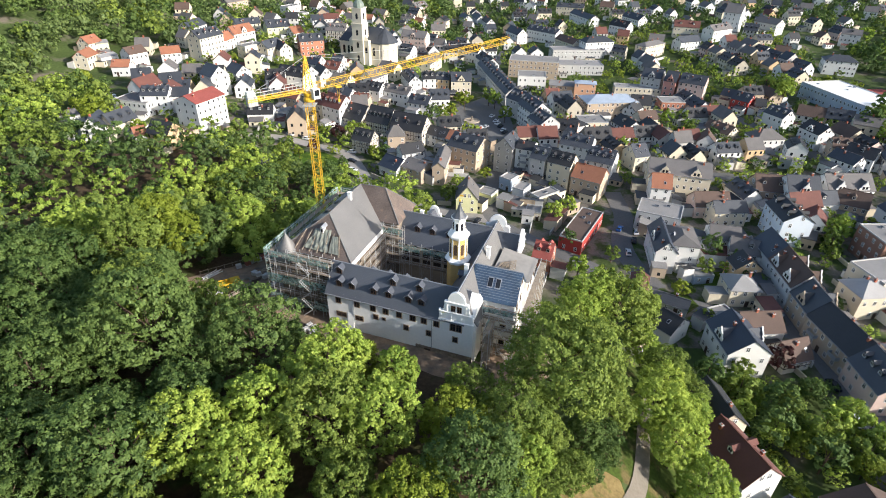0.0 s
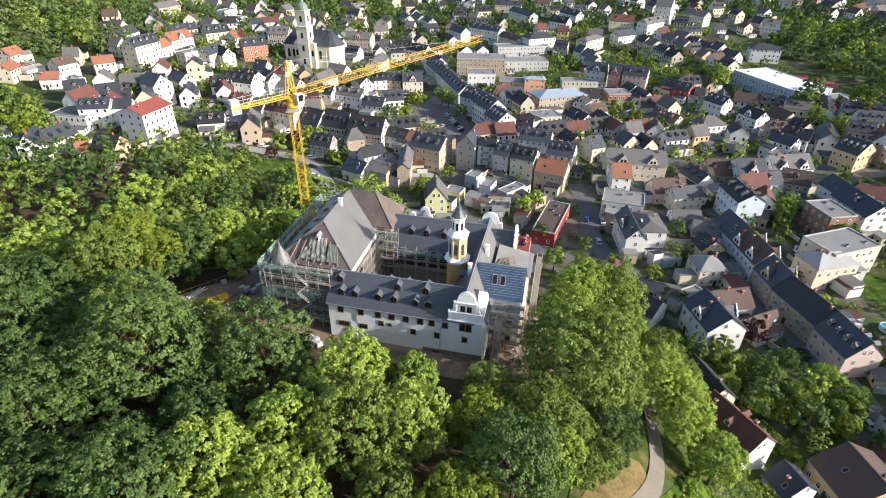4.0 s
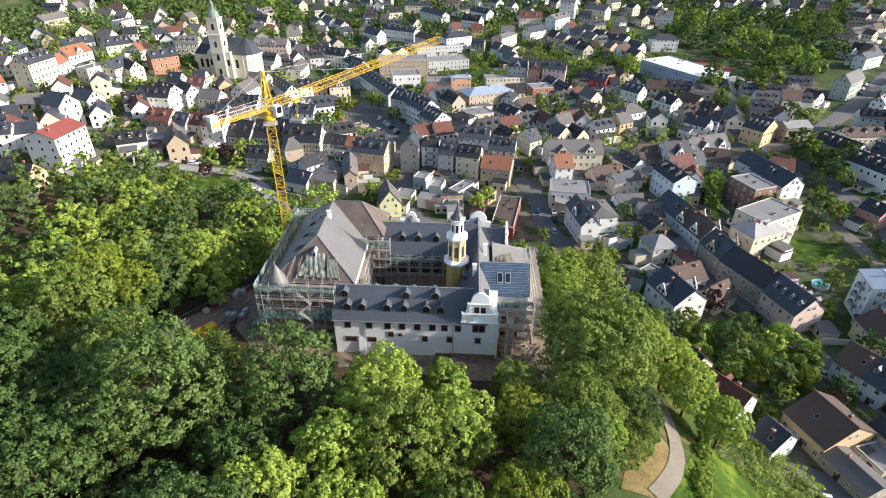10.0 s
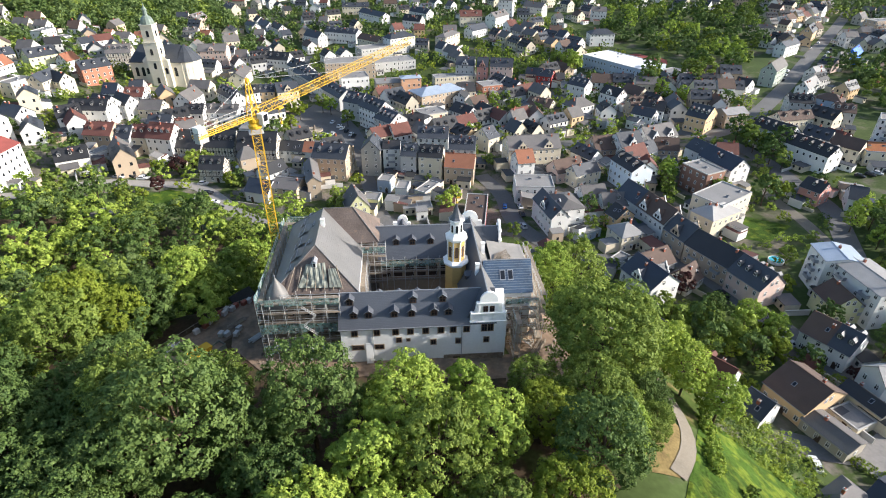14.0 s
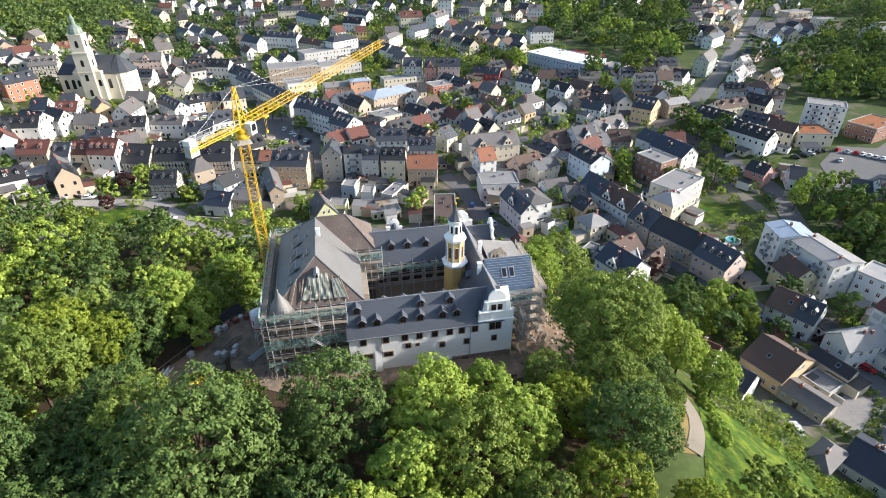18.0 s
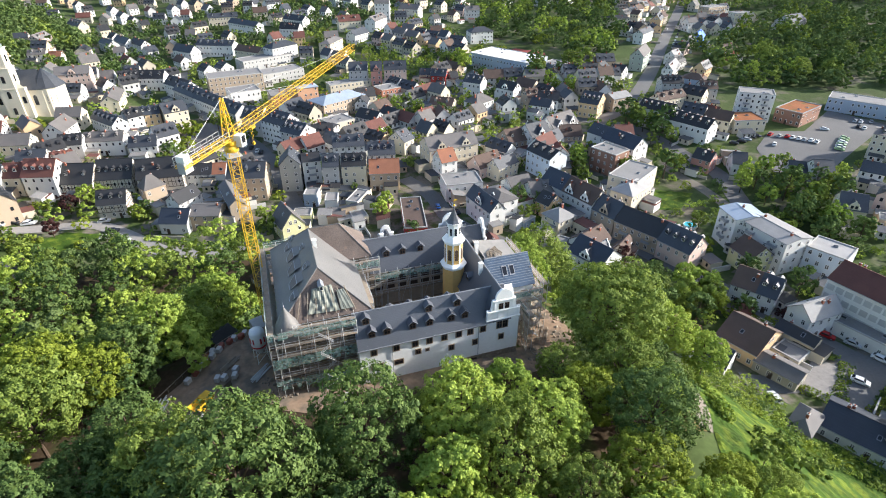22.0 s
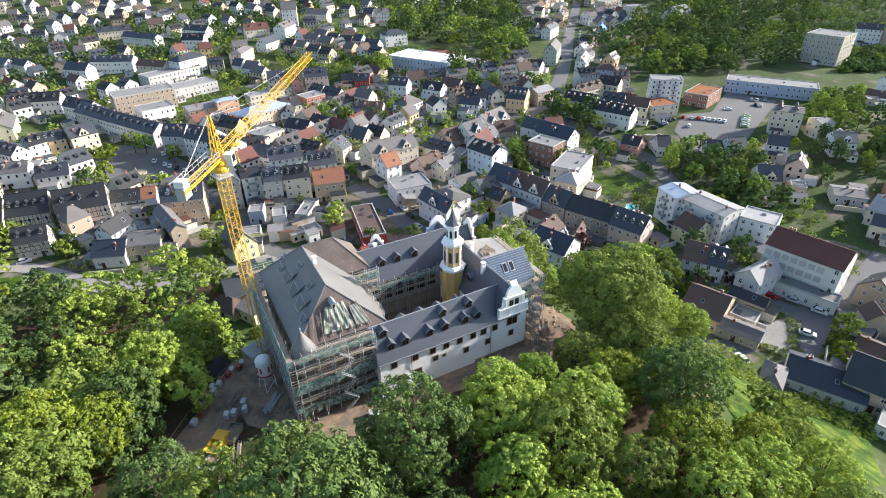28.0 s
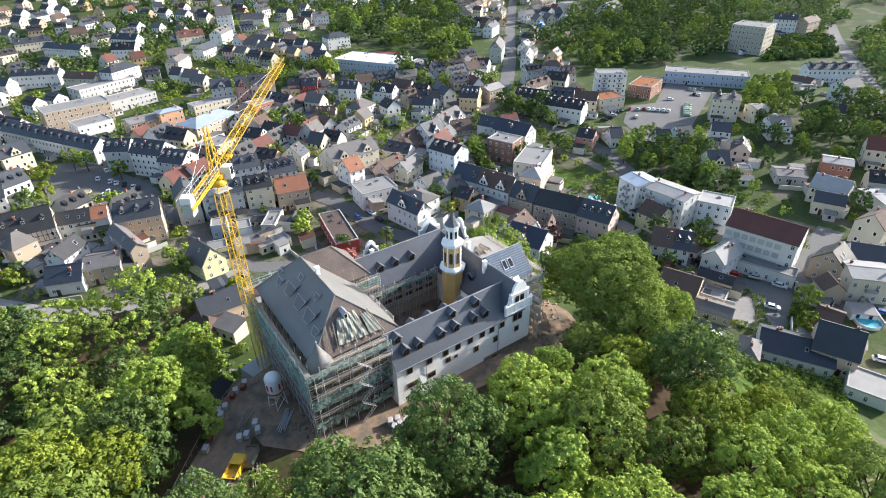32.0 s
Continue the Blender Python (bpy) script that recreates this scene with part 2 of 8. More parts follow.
LEAF = dict(light=foliage("leaves_fresh_green", (0.175, 0.27, 0.042), (0.41, 0.49, 0.085)), mid=foliage("leaves_green", (0.108, 0.16, 0.028), (0.265, 0.33, 0.064)),
            deep=foliage("leaves_deep_green", (0.053, 0.098, 0.025), (0.143, 0.205, 0.053)), warm=foliage("leaves_yellow_green", (0.15, 0.2, 0.02), (0.28, 0.33, 0.04)),
            purple=foliage("leaves_copper_beech", (0.035, 0.012, 0.014), (0.08, 0.03, 0.028)), far=foliage("leaves_far_woods", (0.065, 0.11, 0.034), (0.17, 0.225, 0.07)))


# ---- mesh helpers ----
def mesh_object(name, verts, faces, materials, indices=None):
    me = bpy.data.meshes.new(name)
    me.from_pydata([tuple(v) for v in verts], [], faces)
    for m in materials:
        me.materials.append(m)
    if indices:
        me.polygons.foreach_set("material_index", indices)
    me.update()
    return me


def box(bm, x0, x1, y0, y1, z0, z1, mat=0):
    v = [bm.verts.new((x, y, z)) for z in (z0, z1) for y in (y0, y1) for x in (x0, x1)]
    for f in ((0, 2, 3, 1), (4, 5, 7, 6), (0, 1, 5, 4), (1, 3, 7, 5), (3, 2, 6, 7), (2, 0, 4, 6)):
        bm.faces.new([v[i] for i in f]).material_index = mat


def bar(bm, p, q, r, mat=0, r2=None, sides=4):
    """A straight rod from p to q."""
    p, q = Vector(p), Vector(q)
    d = (q - p).normalized()
    a = d.cross(Vector((0, 0, 1)) if abs(d.z) < 0.95 else Vector((1, 0, 0))).normalized()
    b = d.cross(a)
    ring = [[bm.verts.new(c + (a * math.cos(k) + b * math.sin(k)) * s) for k in (2 * math.pi * (i + 0.5) / sides for i in range(sides))] for c, s in ((p, r), (q, r if r2 is None else r2))]
    for i in range(sides):
        j = (i + 1) % sides
        bm.faces.new((ring[0][i], ring[0][j], ring[1][j], ring[1][i])).material_index = mat
    bm.faces.new(ring[0][::-1]).material_index = mat
    bm.faces.new(ring[1]).material_index = mat


def poly(bm, points, mat=0):
    bm.faces.new([bm.verts.new(p) for p in points]).material_index = mat


def slab(bm, points, thick, mat=0, under=None):
    """A flat panel with thickness; points run anticlockwise seen from outside."""
    pts = [Vector(p) for p in points]
    n = (pts[1] - pts[0]).cross(pts[2] - pts[0]).normalized()
    top = [bm.verts.new(p) for p in pts]
    low = [bm.verts.new(p - n * thick) for p in pts]
    bm.faces.new(top).material_index = mat
    bm.faces.new(low[::-1]).material_index = mat if under is None else under
    for i in range(len(pts)):
        j = (i + 1) % len(pts)
        bm.faces.new((top[i], low[i], low[j], top[j])).material_index = mat if under is None else under


def lathe(bm, profile, sides, cx=0.0, cy=0.0, mat=0, turn=0.0):
    rings = [[bm.verts.new((cx + r * math.cos(a), cy + r * math.sin(a), z)) for a in (turn + 2 * math.pi * i / sides for i in range(sides))] for r, z in profile]
    for lo, hi in zip(rings, rings[1:]):
        for i in range(sides):
            j = (i + 1) % sides
            bm.faces.new((lo[i], lo[j], hi[j], hi[i])).material_index = mat
    bm.faces.new(rings[0][::-1]).material_index = mat
    bm.faces.new(rings[-1]).material_index = mat


def done(bm, name, materials):
    me = bpy.data.meshes.new(name)
    bm.to_mesh(me)
    bm.free()
    for m in materials if isinstance(materials, (list, tuple)) else [materials]:
        me.materials.append(m)
    return me


def put(name, me, parent=None, m=None, label=""):
    """Links a finished mesh as one object, under a thing or a part."""
    ob = new(name, me)
    if parent:
        ob.parent = parent
    if m is not None:
        ob.matrix_basis = m
    if label:
        ob["label"] = label
    return ob


def part(name, bm, materials, parent, label="", m=None):
    return put(name, done(bm, name, materials), parent, m, label)


def root(name, m, label, category, group="", kind=""):
    ob = new(name)
    ob.matrix_basis = m
    ob.empty_display_size = 0.5
    return tagged(ob, label, category, group, kind)



batten_wood = material("grey_batten_wood", (0.2, 0.23, 0.27), 0.8)
def smooth(a):
    a = min(1.0, max(0.0, a))
    return a * a * (3 - 2 * a)


def terrain(x, y):
    """Height of the ground: a valley town, the castle hill, and wooded hills round it."""
    z = -8.5 + 1.2 * smooth((70 - x) / 100) + 4.5 * smooth((x - 125) / 130)
    z += 13 * smooth((-30 - x) / 110)
    z += 7 * smooth((y - 290) / 90) * smooth((10 - x) / 60)
    z += 9 * smooth((y - 345) / 160) * smooth((x - 20) / 120)
    z += 70 * smooth((math.hypot(x - 60, (y - 100) * 0.92) - 400) / 900)
    z += 30 * smooth((-190 - x + 0.25 * (y - 300)) / 160)
    sx = 64.0 if x > -30 else 100.0
    sy = 43.0 if y > 72 else 85.0
    d = math.hypot((x + 30) / sx, (y - 72) / sy)
    top = 22.8 - 0.06 * max(0.0, x + 5)
    return z + (top - z) * smooth((1.62 - d) / 0.92)


# ---- ground ----
def inside(x, y, ring):
    hit = False
    for (ax, ay), (bx, by) in zip(ring, ring[1:] + ring[:1]):
        if (ay > y) != (by > y) and x < (bx - ax) * (y - ay) / (by - ay) + ax:
            hit = not hit
    return hit


def steps(spans):
    out = []
    for a, b, d in spans:
        n = round((b - a) / d)
        out += [a + (b - a) * i / n for i in range(n)]
    return out + [spans[-1][1]]


xs = steps([(-4200, -1000, 400), (-1000, -300, 35), (-300, -130, 10), (-130, 110, 3), (110, 330, 10), (330, 1000, 30), (1000, 4200, 400)])
ys = steps([(-3200, -400, 400), (-400, -60, 30), (-60, 0, 6), (0, 160, 3), (160, 420, 10), (420, 1000, 30), (1000, 4600, 400)])
verts = [(x, y, terrain(x, y)) for y in ys for x in xs]
faces = [(j * len(xs) + i, j * len(xs) + i + 1, (j + 1) * len(xs) + i + 1, (j + 1) * len(xs) + i) for j in range(len(ys) - 1) for i in range(len(xs) - 1)]
ground = put("ground", mesh_object("ground", verts, faces, [ground_mat, yard_mat]))
for p in ground.data.polygons:
    p.use_smooth = True
CORE = [(-60, 232), (-30, 190), (0, 165), (20, 140), (60, 128), (62, 112), (90, 118), (112, 98), (130, 130), (190, 150), (200, 240), (170, 330), (60, 345), (-60, 330), (-150, 300), (-150, 240)]
EAST = [(62, 56), (76, 30), (130, 4), (150, 20), (136, 92), (100, 74), (94, 52)]
for p in ground.data.polygons:
    x, y, _ = p.center
    if -160 < x < 210 and 0 < y < 350 and (inside(x, y, CORE) or inside(x, y, EAST)):
        p.material_index = 1
tagged(ground, "rolling valley ground with grass, yards and bare earth", "ground", kind="structure")


PAVED = []


def ribbon(name, points, width, mat, label, category, lift=0.1):
    """A road or path laid over the ground along a line."""
    pts = [Vector((*p, 0)) for p in points]
    line = []
    for a, b in zip(pts, pts[1:]):
        n = max(1, round((b - a).length / 3))
        line += [a.lerp(b, i / n) for i in range(n)]
    line.append(pts[-1])
    for _ in range(6):
        line = [line[0]] + [(line[i - 1] + line[i] * 2 + line[i + 1]) / 4 for i in range(1, len(line) - 1)] + [line[-1]]
    PAVED.extend((p.x, p.y, width / 2) for p in line[::2])
    across = max(2, round(width / 2))
    v, f = [], []
    for i, p in enumerate(line):
        d = (line[min(i + 1, len(line) - 1)] - line[max(i - 1, 0)]).normalized()
        side = Vector((-d.y, d.x, 0))
        for k in range(across + 1):
            q = p + side * width * (k / across - 0.5)
            v.append((q.x, q.y, terrain(q.x, q.y) + lift))
    w = across + 1
    for i in range(len(line) - 1):
        f += [(i * w + k, (i + 1) * w + k, (i + 1) * w + k + 1, i * w + k + 1) for k in range(across)]
    me = mesh_object(name, v, [q[::-1] for q in f], [mat])
    return tagged(put(name, me), label, category, kind="structure")


def patch(name, ring, mat, label, category, lift=0.07, cell=1.5, uneven=0.0):
    """A piece of ground cover that follows the slope."""
    x0, x1 = min(p[0] for p in ring), max(p[0] for p in ring)
    y0, y1 = min(p[1] for p in ring), max(p[1] for p in ring)
    PAVED.extend((x0 + (x1 - x0) * a / 4, y0 + (y1 - y0) * b / 4, 3) for a in range(5) for b in range(5) if inside(x0 + (x1 - x0) * a / 4, y0 + (y1 - y0) * b / 4, ring))
    ids, v, f = {}, [], []
    for i in range(int((x1 - x0) / cell) + 1):
        for j in range(int((y1 - y0) / cell) + 1):
            if inside(x0 + (i + 0.5) * cell, y0 + (j + 0.5) * cell, ring):
                q = []
                for a, b in ((i, j), (i + 1, j), (i + 1, j + 1), (i, j + 1)):
                    if (a, b) not in ids:
                        ids[a, b] = len(v)
                        px, py = x0 + a * cell, y0 + b * cell
                        v.append((px, py, terrain(px, py) + lift + uneven * (0.6 + noise.noise(Vector((px * 0.45, py * 0.45, 1))) + 0.5 * noise.noise(Vector((px * 1.3, py * 1.3, 5))))))
                    q.append(ids[a, b])
                f.append(q)
    # draw the stepped border in to the outline
    used = {}
    for q in f:
        for k in q:
            used[k] = used.get(k, 0) + 1
    for k, n in used.items():
        if n < 4:
            p = Vector(v[k][:2])
            best = None
            for a, b in zip(ring, ring[1:] + ring[:1]):
                a, b = Vector(a), Vector(b)
                e = a.lerp(b, min(1.0, max(0.0, (p - a).dot(b - a) / (b - a).length_squared)))
                if best is None or (e - p).length < (best - p).length:
                    best = e
            if (best - p).length < cell * 1.5:
                v[k] = (best.x, best.y, terrain(best.x, best.y) + lift)
    return tagged(put(name, mesh_object(name, v, f, [mat])), label, category, kind="structure")


ROAD = "grey asphalt town street"
ribbon("road", [(104, 190), (102.7, 163.6), (101.7, 135.3), (98.5, 106.7), (99.5, 88.2), (97.8, 68.9), (97, 45), (97, 37)], 8, asphalt, ROAD, "road")
ribbon("road", [(620, 430), (546.4, 387.5), (466.9, 343.3), (395.9, 303.8), (298.1, 246.1), (251.2, 220.6), (219.5, 204.8), (190, 200), (181.7, 212.0)], 9, asphalt, "straight grey street climbing out of the valley", "road", 0.14)
ribbon("road", [(120, 380), (143.4, 342.1), (150.2, 324.0), (158.9, 291.6), (168.0, 264.0), (171.8, 238.7), (182.8, 211.1), (193, 183), (188, 162), (180.7, 142), (176, 124), (150, 96)], 8, asphalt, ROAD, "road", 0.16)
ribbon("track_bed", [(166, 145), (162.1, 138.2), (159.4, 124.4), (152.9, 109.2), (146, 95)], 5, gravel, "pale gravel track beside the stream", "track")
CAR_PARK = [(297.6, 132.2), (294.9, 104.0), (267.3, 100.6), (218.7, 96.0), (203.1, 101.5), (193.8, 110.1), (212.4, 127.8), (238.1, 134.9), (251.0, 124)]
MARKET = [(-0.6, 273.8), (14.7, 263.0), (30.5, 258), (32, 281), (30.5, 308), (26, 326), (18.0, 328.0), (0.1, 304.1)]
patch("car_park", CAR_PARK, asphalt, "wide paved supermarket car park", "car park", 0.12)
patch("market_square", MARKET, asphalt, "paved market square with parking bays", "square", 0.12)
ribbon("road", [(560, 70), (497.4, 58.8), (418.5, 41.5), (357.7, 28.5), (298.8, 18.5), (250, 8)], 9, asphalt, "grey country road past a factory", "road", 0.14)
ribbon("road", [(150, 28), (138.6, 29.3), (112.1, 31.8), (97.6, 37.1), (76.9, 35.1)], 8, asphalt, ROAD, "road", 0.13)
ribbon("road", [(112.1, 31.8), (92, 40), (74, 46), (66, 54)], 6, asphalt, ROAD, "road", 0.19)
ribbon("road", [(26, 262), (22, 235), (17, 205), (14, 180), (20, 172), (45, 150), (62, 135), (80, 127), (97, 118)], 6, asphalt, ROAD, "road", 0.12)
ribbon("road", [(66, 205), (65.9, 182.9), (59.1, 164.5), (60.0, 150.0), (64, 138)], 7, asphalt, ROAD, "road", 0.15)
ribbon("road", [(-140, 232), (-110, 226), (-79.3, 241), (-60.7, 237), (-47.7, 236), (-38.9, 217), (-32.9, 200), (-10, 185), (14, 178)], 6, paving, "pale paved lane with parked cars", "road", 0.11)
ribbon("road", [(-60, 300), (-40, 292), (-12, 285), (2, 285)], 6, asphalt, ROAD, "road", 0.13)
ribbon("road", [(34, 300), (36, 330), (32, 360), (28, 400), (40, 450)], 7, asphalt, ROAD, "road", 0.13)
ribbon("road", [(100, 205), (112, 225), (128, 222), (150, 216), (180, 212)], 7, asphalt, ROAD, "road", 0.17)
patch("yard", [(90.3, 47.6), (90.5, 39.9), (75.8, 38.7), (75.7, 45.1)], paving, "pale concrete yard", "yard", 0.24)
path_line = [(49, 100), (47.9, 92.5), (42, 80), (36.8, 70.7), (33.0, 59.8), (30.5, 51.5), (26, 46), (18, 42)]
ribbon("footpath", path_line, 2.6, gravel, "pale gravel footpath through the park", "path", 0.26)
ribbon("site_road", [(-70, 78), (-58, 88), (-51, 93), (-44.2, 96.2), (-38, 99.0), (-34, 104), (-32, 112)], 7, dirt, "muddy brown site road", "road", 0.12)
patch("site_yard", [(-40, 92), (-36, 84), (-30, 78), (-20, 76), (-2, 68), (6, 66), (6, 72), (-20, 80), (-26, 106), (-38, 108)], dirt, "trodden building-site earth", "yard", 0.1, 0.5)
patch("bare_slope", [(2, 66), (13, 64), (18, 70), (20, 82), (16, 100), (8, 100), (6, 72)], dirt, "reddish bare earth beside the castle wall", "yard", 0.12, 0.5)
patch("grass_bank", [(12, 44), (16, 52), (26, 62), (22, 68), (21, 84), (16, 104), (30, 112), (50, 104), (62, 92), (52, 72), (44, 56), (34, 51), (27.5, 53), (22, 43)], bank_grass, "rough green grass bank around the footpath", "grass", 0.06, 1.0)
patch("meadow", [(34, 52), (38.3, 55.8), (44.9, 52.9), (52, 48.9), (64, 31), (64, 18), (40, 14), (6, 22), (8, 32), (18, 40)], lawn_mat, "bright green tussocky meadow on the slope", "meadow", 0.09, 0.5, 0.28)
patch("dry_lawn", [(22.2, 54), (27, 53), (27.5, 50), (22.6, 44), (18.1, 41.5), (13, 43.5)], dry_grass, "straw-coloured dry grass", "meadow", 0.12, 0.4)
patch("garden_lawn", [(-71.2, 225.1), (-57.3, 232), (-43.8, 222.3), (-63.5, 213.8)], lawn_mat, "small green garden lawn", "lawn")
patch("garden_lawn", [(141.8, 133.4), (151.4, 121.2), (134.5, 116), (126, 124)], lawn_mat, "worn green garden lawn", "lawn")
patch("garden_lawn", [(52, 118), (64, 122), (74, 130), (72, 138), (62, 134), (50, 128)], bank_grass, "rough green garden behind the castle", "lawn", 0.16)
patch("garden_lawn", [(79, 139), (94, 140), (93, 149), (81, 148)], lawn_mat, "small green back garden", "lawn", 0.14)
patch("sports_court", [(250, 349), (268, 352), (276, 328), (266, 316), (258, 322)], red_court, "red all-weather sports court beside the hall", "court", 0.22, 3)
patch("sports_field", [(222, 318), (245, 300), (262, 322), (240, 345)], lawn_mat, "green sports field", "field", 0.2, 3)

# ---- houses ----
WINDOWS = {}


def window_mesh(w, h, frame_mat):
    """A framed casement that sits on a wall facing -y: frame, cross bars, panes set back, sill."""
    key = (round(w, 2), round(h, 2), frame_mat.name)
    if key not in WINDOWS:
        bm = bmesh.new()
        gx, gz = (-w / 2, -w / 2 + 0.09, -0.045, 0.045, w / 2 - 0.09, w / 2), (0, 0.09, h * 0.64, h * 0.64 + 0.07, h - 0.09, h)
        front = [[bm.verts.new((a, -0.07, c)) for a in gx] for c in gz]
        back = [[bm.verts.new((a, -0.02, c)) for a in gx] for c in gz]
        for i in range(5):
            for k in range(5):
                ring = ((i, k), (i, k + 1), (i + 1, k + 1), (i + 1, k))
                if i in (1, 3) and k in (1, 3):
                    bm.faces.new([back[p][q] for p, q in ring]).material_index = 1
                    for (p, q), (r, t) in zip(ring, ring[1:] + ring[:1]):
                        bm.faces.new((front[p][q], front[r][t], back[r][t], back[p][q]))
                else:
                    bm.faces.new([front[p][q] for p, q in ring])
        rim = [(0, k) for k in range(6)] + [(i, 5) for i in range(1, 6)] + [(5, k) for k in range(4, -1, -1)] + [(i, 0) for i in range(4, 0, -1)]
        wall_side = {c: bm.verts.new((gx[c[1]], 0.02, gz[c[0]])) for c in rim}
        for c, d in zip(rim, rim[1:] + rim[:1]):
            bm.faces.new((front[c[0]][c[1]], wall_side[c], wall_side[d], front[d[0]][d[1]]))
        for v in [v for v in bm.verts if not v.link_faces]:
            bm.verts.remove(v)
        WINDOWS[key] = done(bm, "window", [frame_mat, glass])
    return WINDOWS[key]


def on_wall(px, py, pz, ax, ay):
    """A pose on a wall whose outward direction is (ax, ay)."""
    return Matrix.Translation((px, py, pz)) @ Matrix.Rotation(math.atan2(ay, ax) + math.pi / 2, 4, "Z")


DORMERS = {}


def dormer_mesh(roof, slope, wall):
    """A small gabled dormer for a roof that rises by slope, facing -y, origin on the roof at its sill."""
    slate_hung = roof in ("slate", "dark", "navy", "greyroof")
    key = (roof, round(slope, 1), "" if slate_hung else wall)
    if key not in DORMERS:
        bm = bmesh.new()
        w, h, g = 0.7, 1.25, 0.55
        back, ridge = h / slope, (h + g) / slope
        poly(bm, ((-w, 0, -0.1), (w, 0, -0.1), (w, 0, h), (0, 0, h + g), (-w, 0, h)), 0)
        poly(bm, ((w, 0, -0.1), (w, back, h), (w, 0, h)), 1)
        poly(bm, ((-w, 0, -0.1), (-w, 0, h), (-w, back, h)), 1)
        o = 0.16
        slab(bm, ((w + o, -0.2, h - o * 0.6), (w + o, back, h - o * 0.6), (0, ridge, h + g + 0.06), (0, -0.2, h + g + 0.06)), 0.08, 1)
        slab(bm, ((-w - o, -0.2, h - o * 0.6), (0, -0.2, h + g + 0.06), (0, ridge, h + g + 0.06), (-w - o, back, h - o * 0.6)), 0.08, 1)
        for x0, x1, z0, z1 in ((-0.5, -0.42, 0.1, 1.15), (0.42, 0.5, 0.1, 1.15), (-0.42, 0.42, 0.1, 0.18), (-0.42, 0.42, 1.07, 1.15), (-0.03, 0.03, 0.18, 1.07)):
            box(bm, x0, x1, -0.06, 0.01, z0, z1, 2)
        poly(bm, ((-0.42, -0.02, 0.18), (0.42, -0.02, 0.18), (0.42, -0.02, 1.07), (-0.42, -0.02, 1.07)), 3)
        DORMERS[key] = done(bm, "dormer", [ROOF[roof] if slate_hung else WALL.get(wall, WALL["white"]), ROOF[roof], white_paint, glass])
    return DORMERS[key]


ROOF_WORDS = dict(slate="dark slate", dark="near-black", navy="dark blue", greyroof="grey", lightgrey="pale grey", redbrown="red-brown tiled", orange="orange tiled", red="bright red",
                  brown="brown tiled", bluegrey="blue-grey metal", bluetarp="blue sheeted", flat="flat felted", rust="rust-brown planted flat", whiteroof="white flat")
WALL_WORDS = dict(white="white plastered", cream="cream plastered", tan="tan plastered", pinkpale="pale pink", pink="pink plastered", grey="grey plastered", yellow="pale yellow", apricot="apricot plastered",
                  red="dark red", greenw="grey-green", brownw="brown-clad", stone="weathered stone", brick="red brick", timber="half-timbered", paleblue="pale blue", bluegreyw="blue-grey clad",
                  orangew="orange and white", modern="modern glass-fronted", bluetarp="blue tarpaulin-wrapped")
CHIMNEY = {}
NEAR = Vector((30, 110))
random.seed(5)
BUILT, PLOTS = [], []


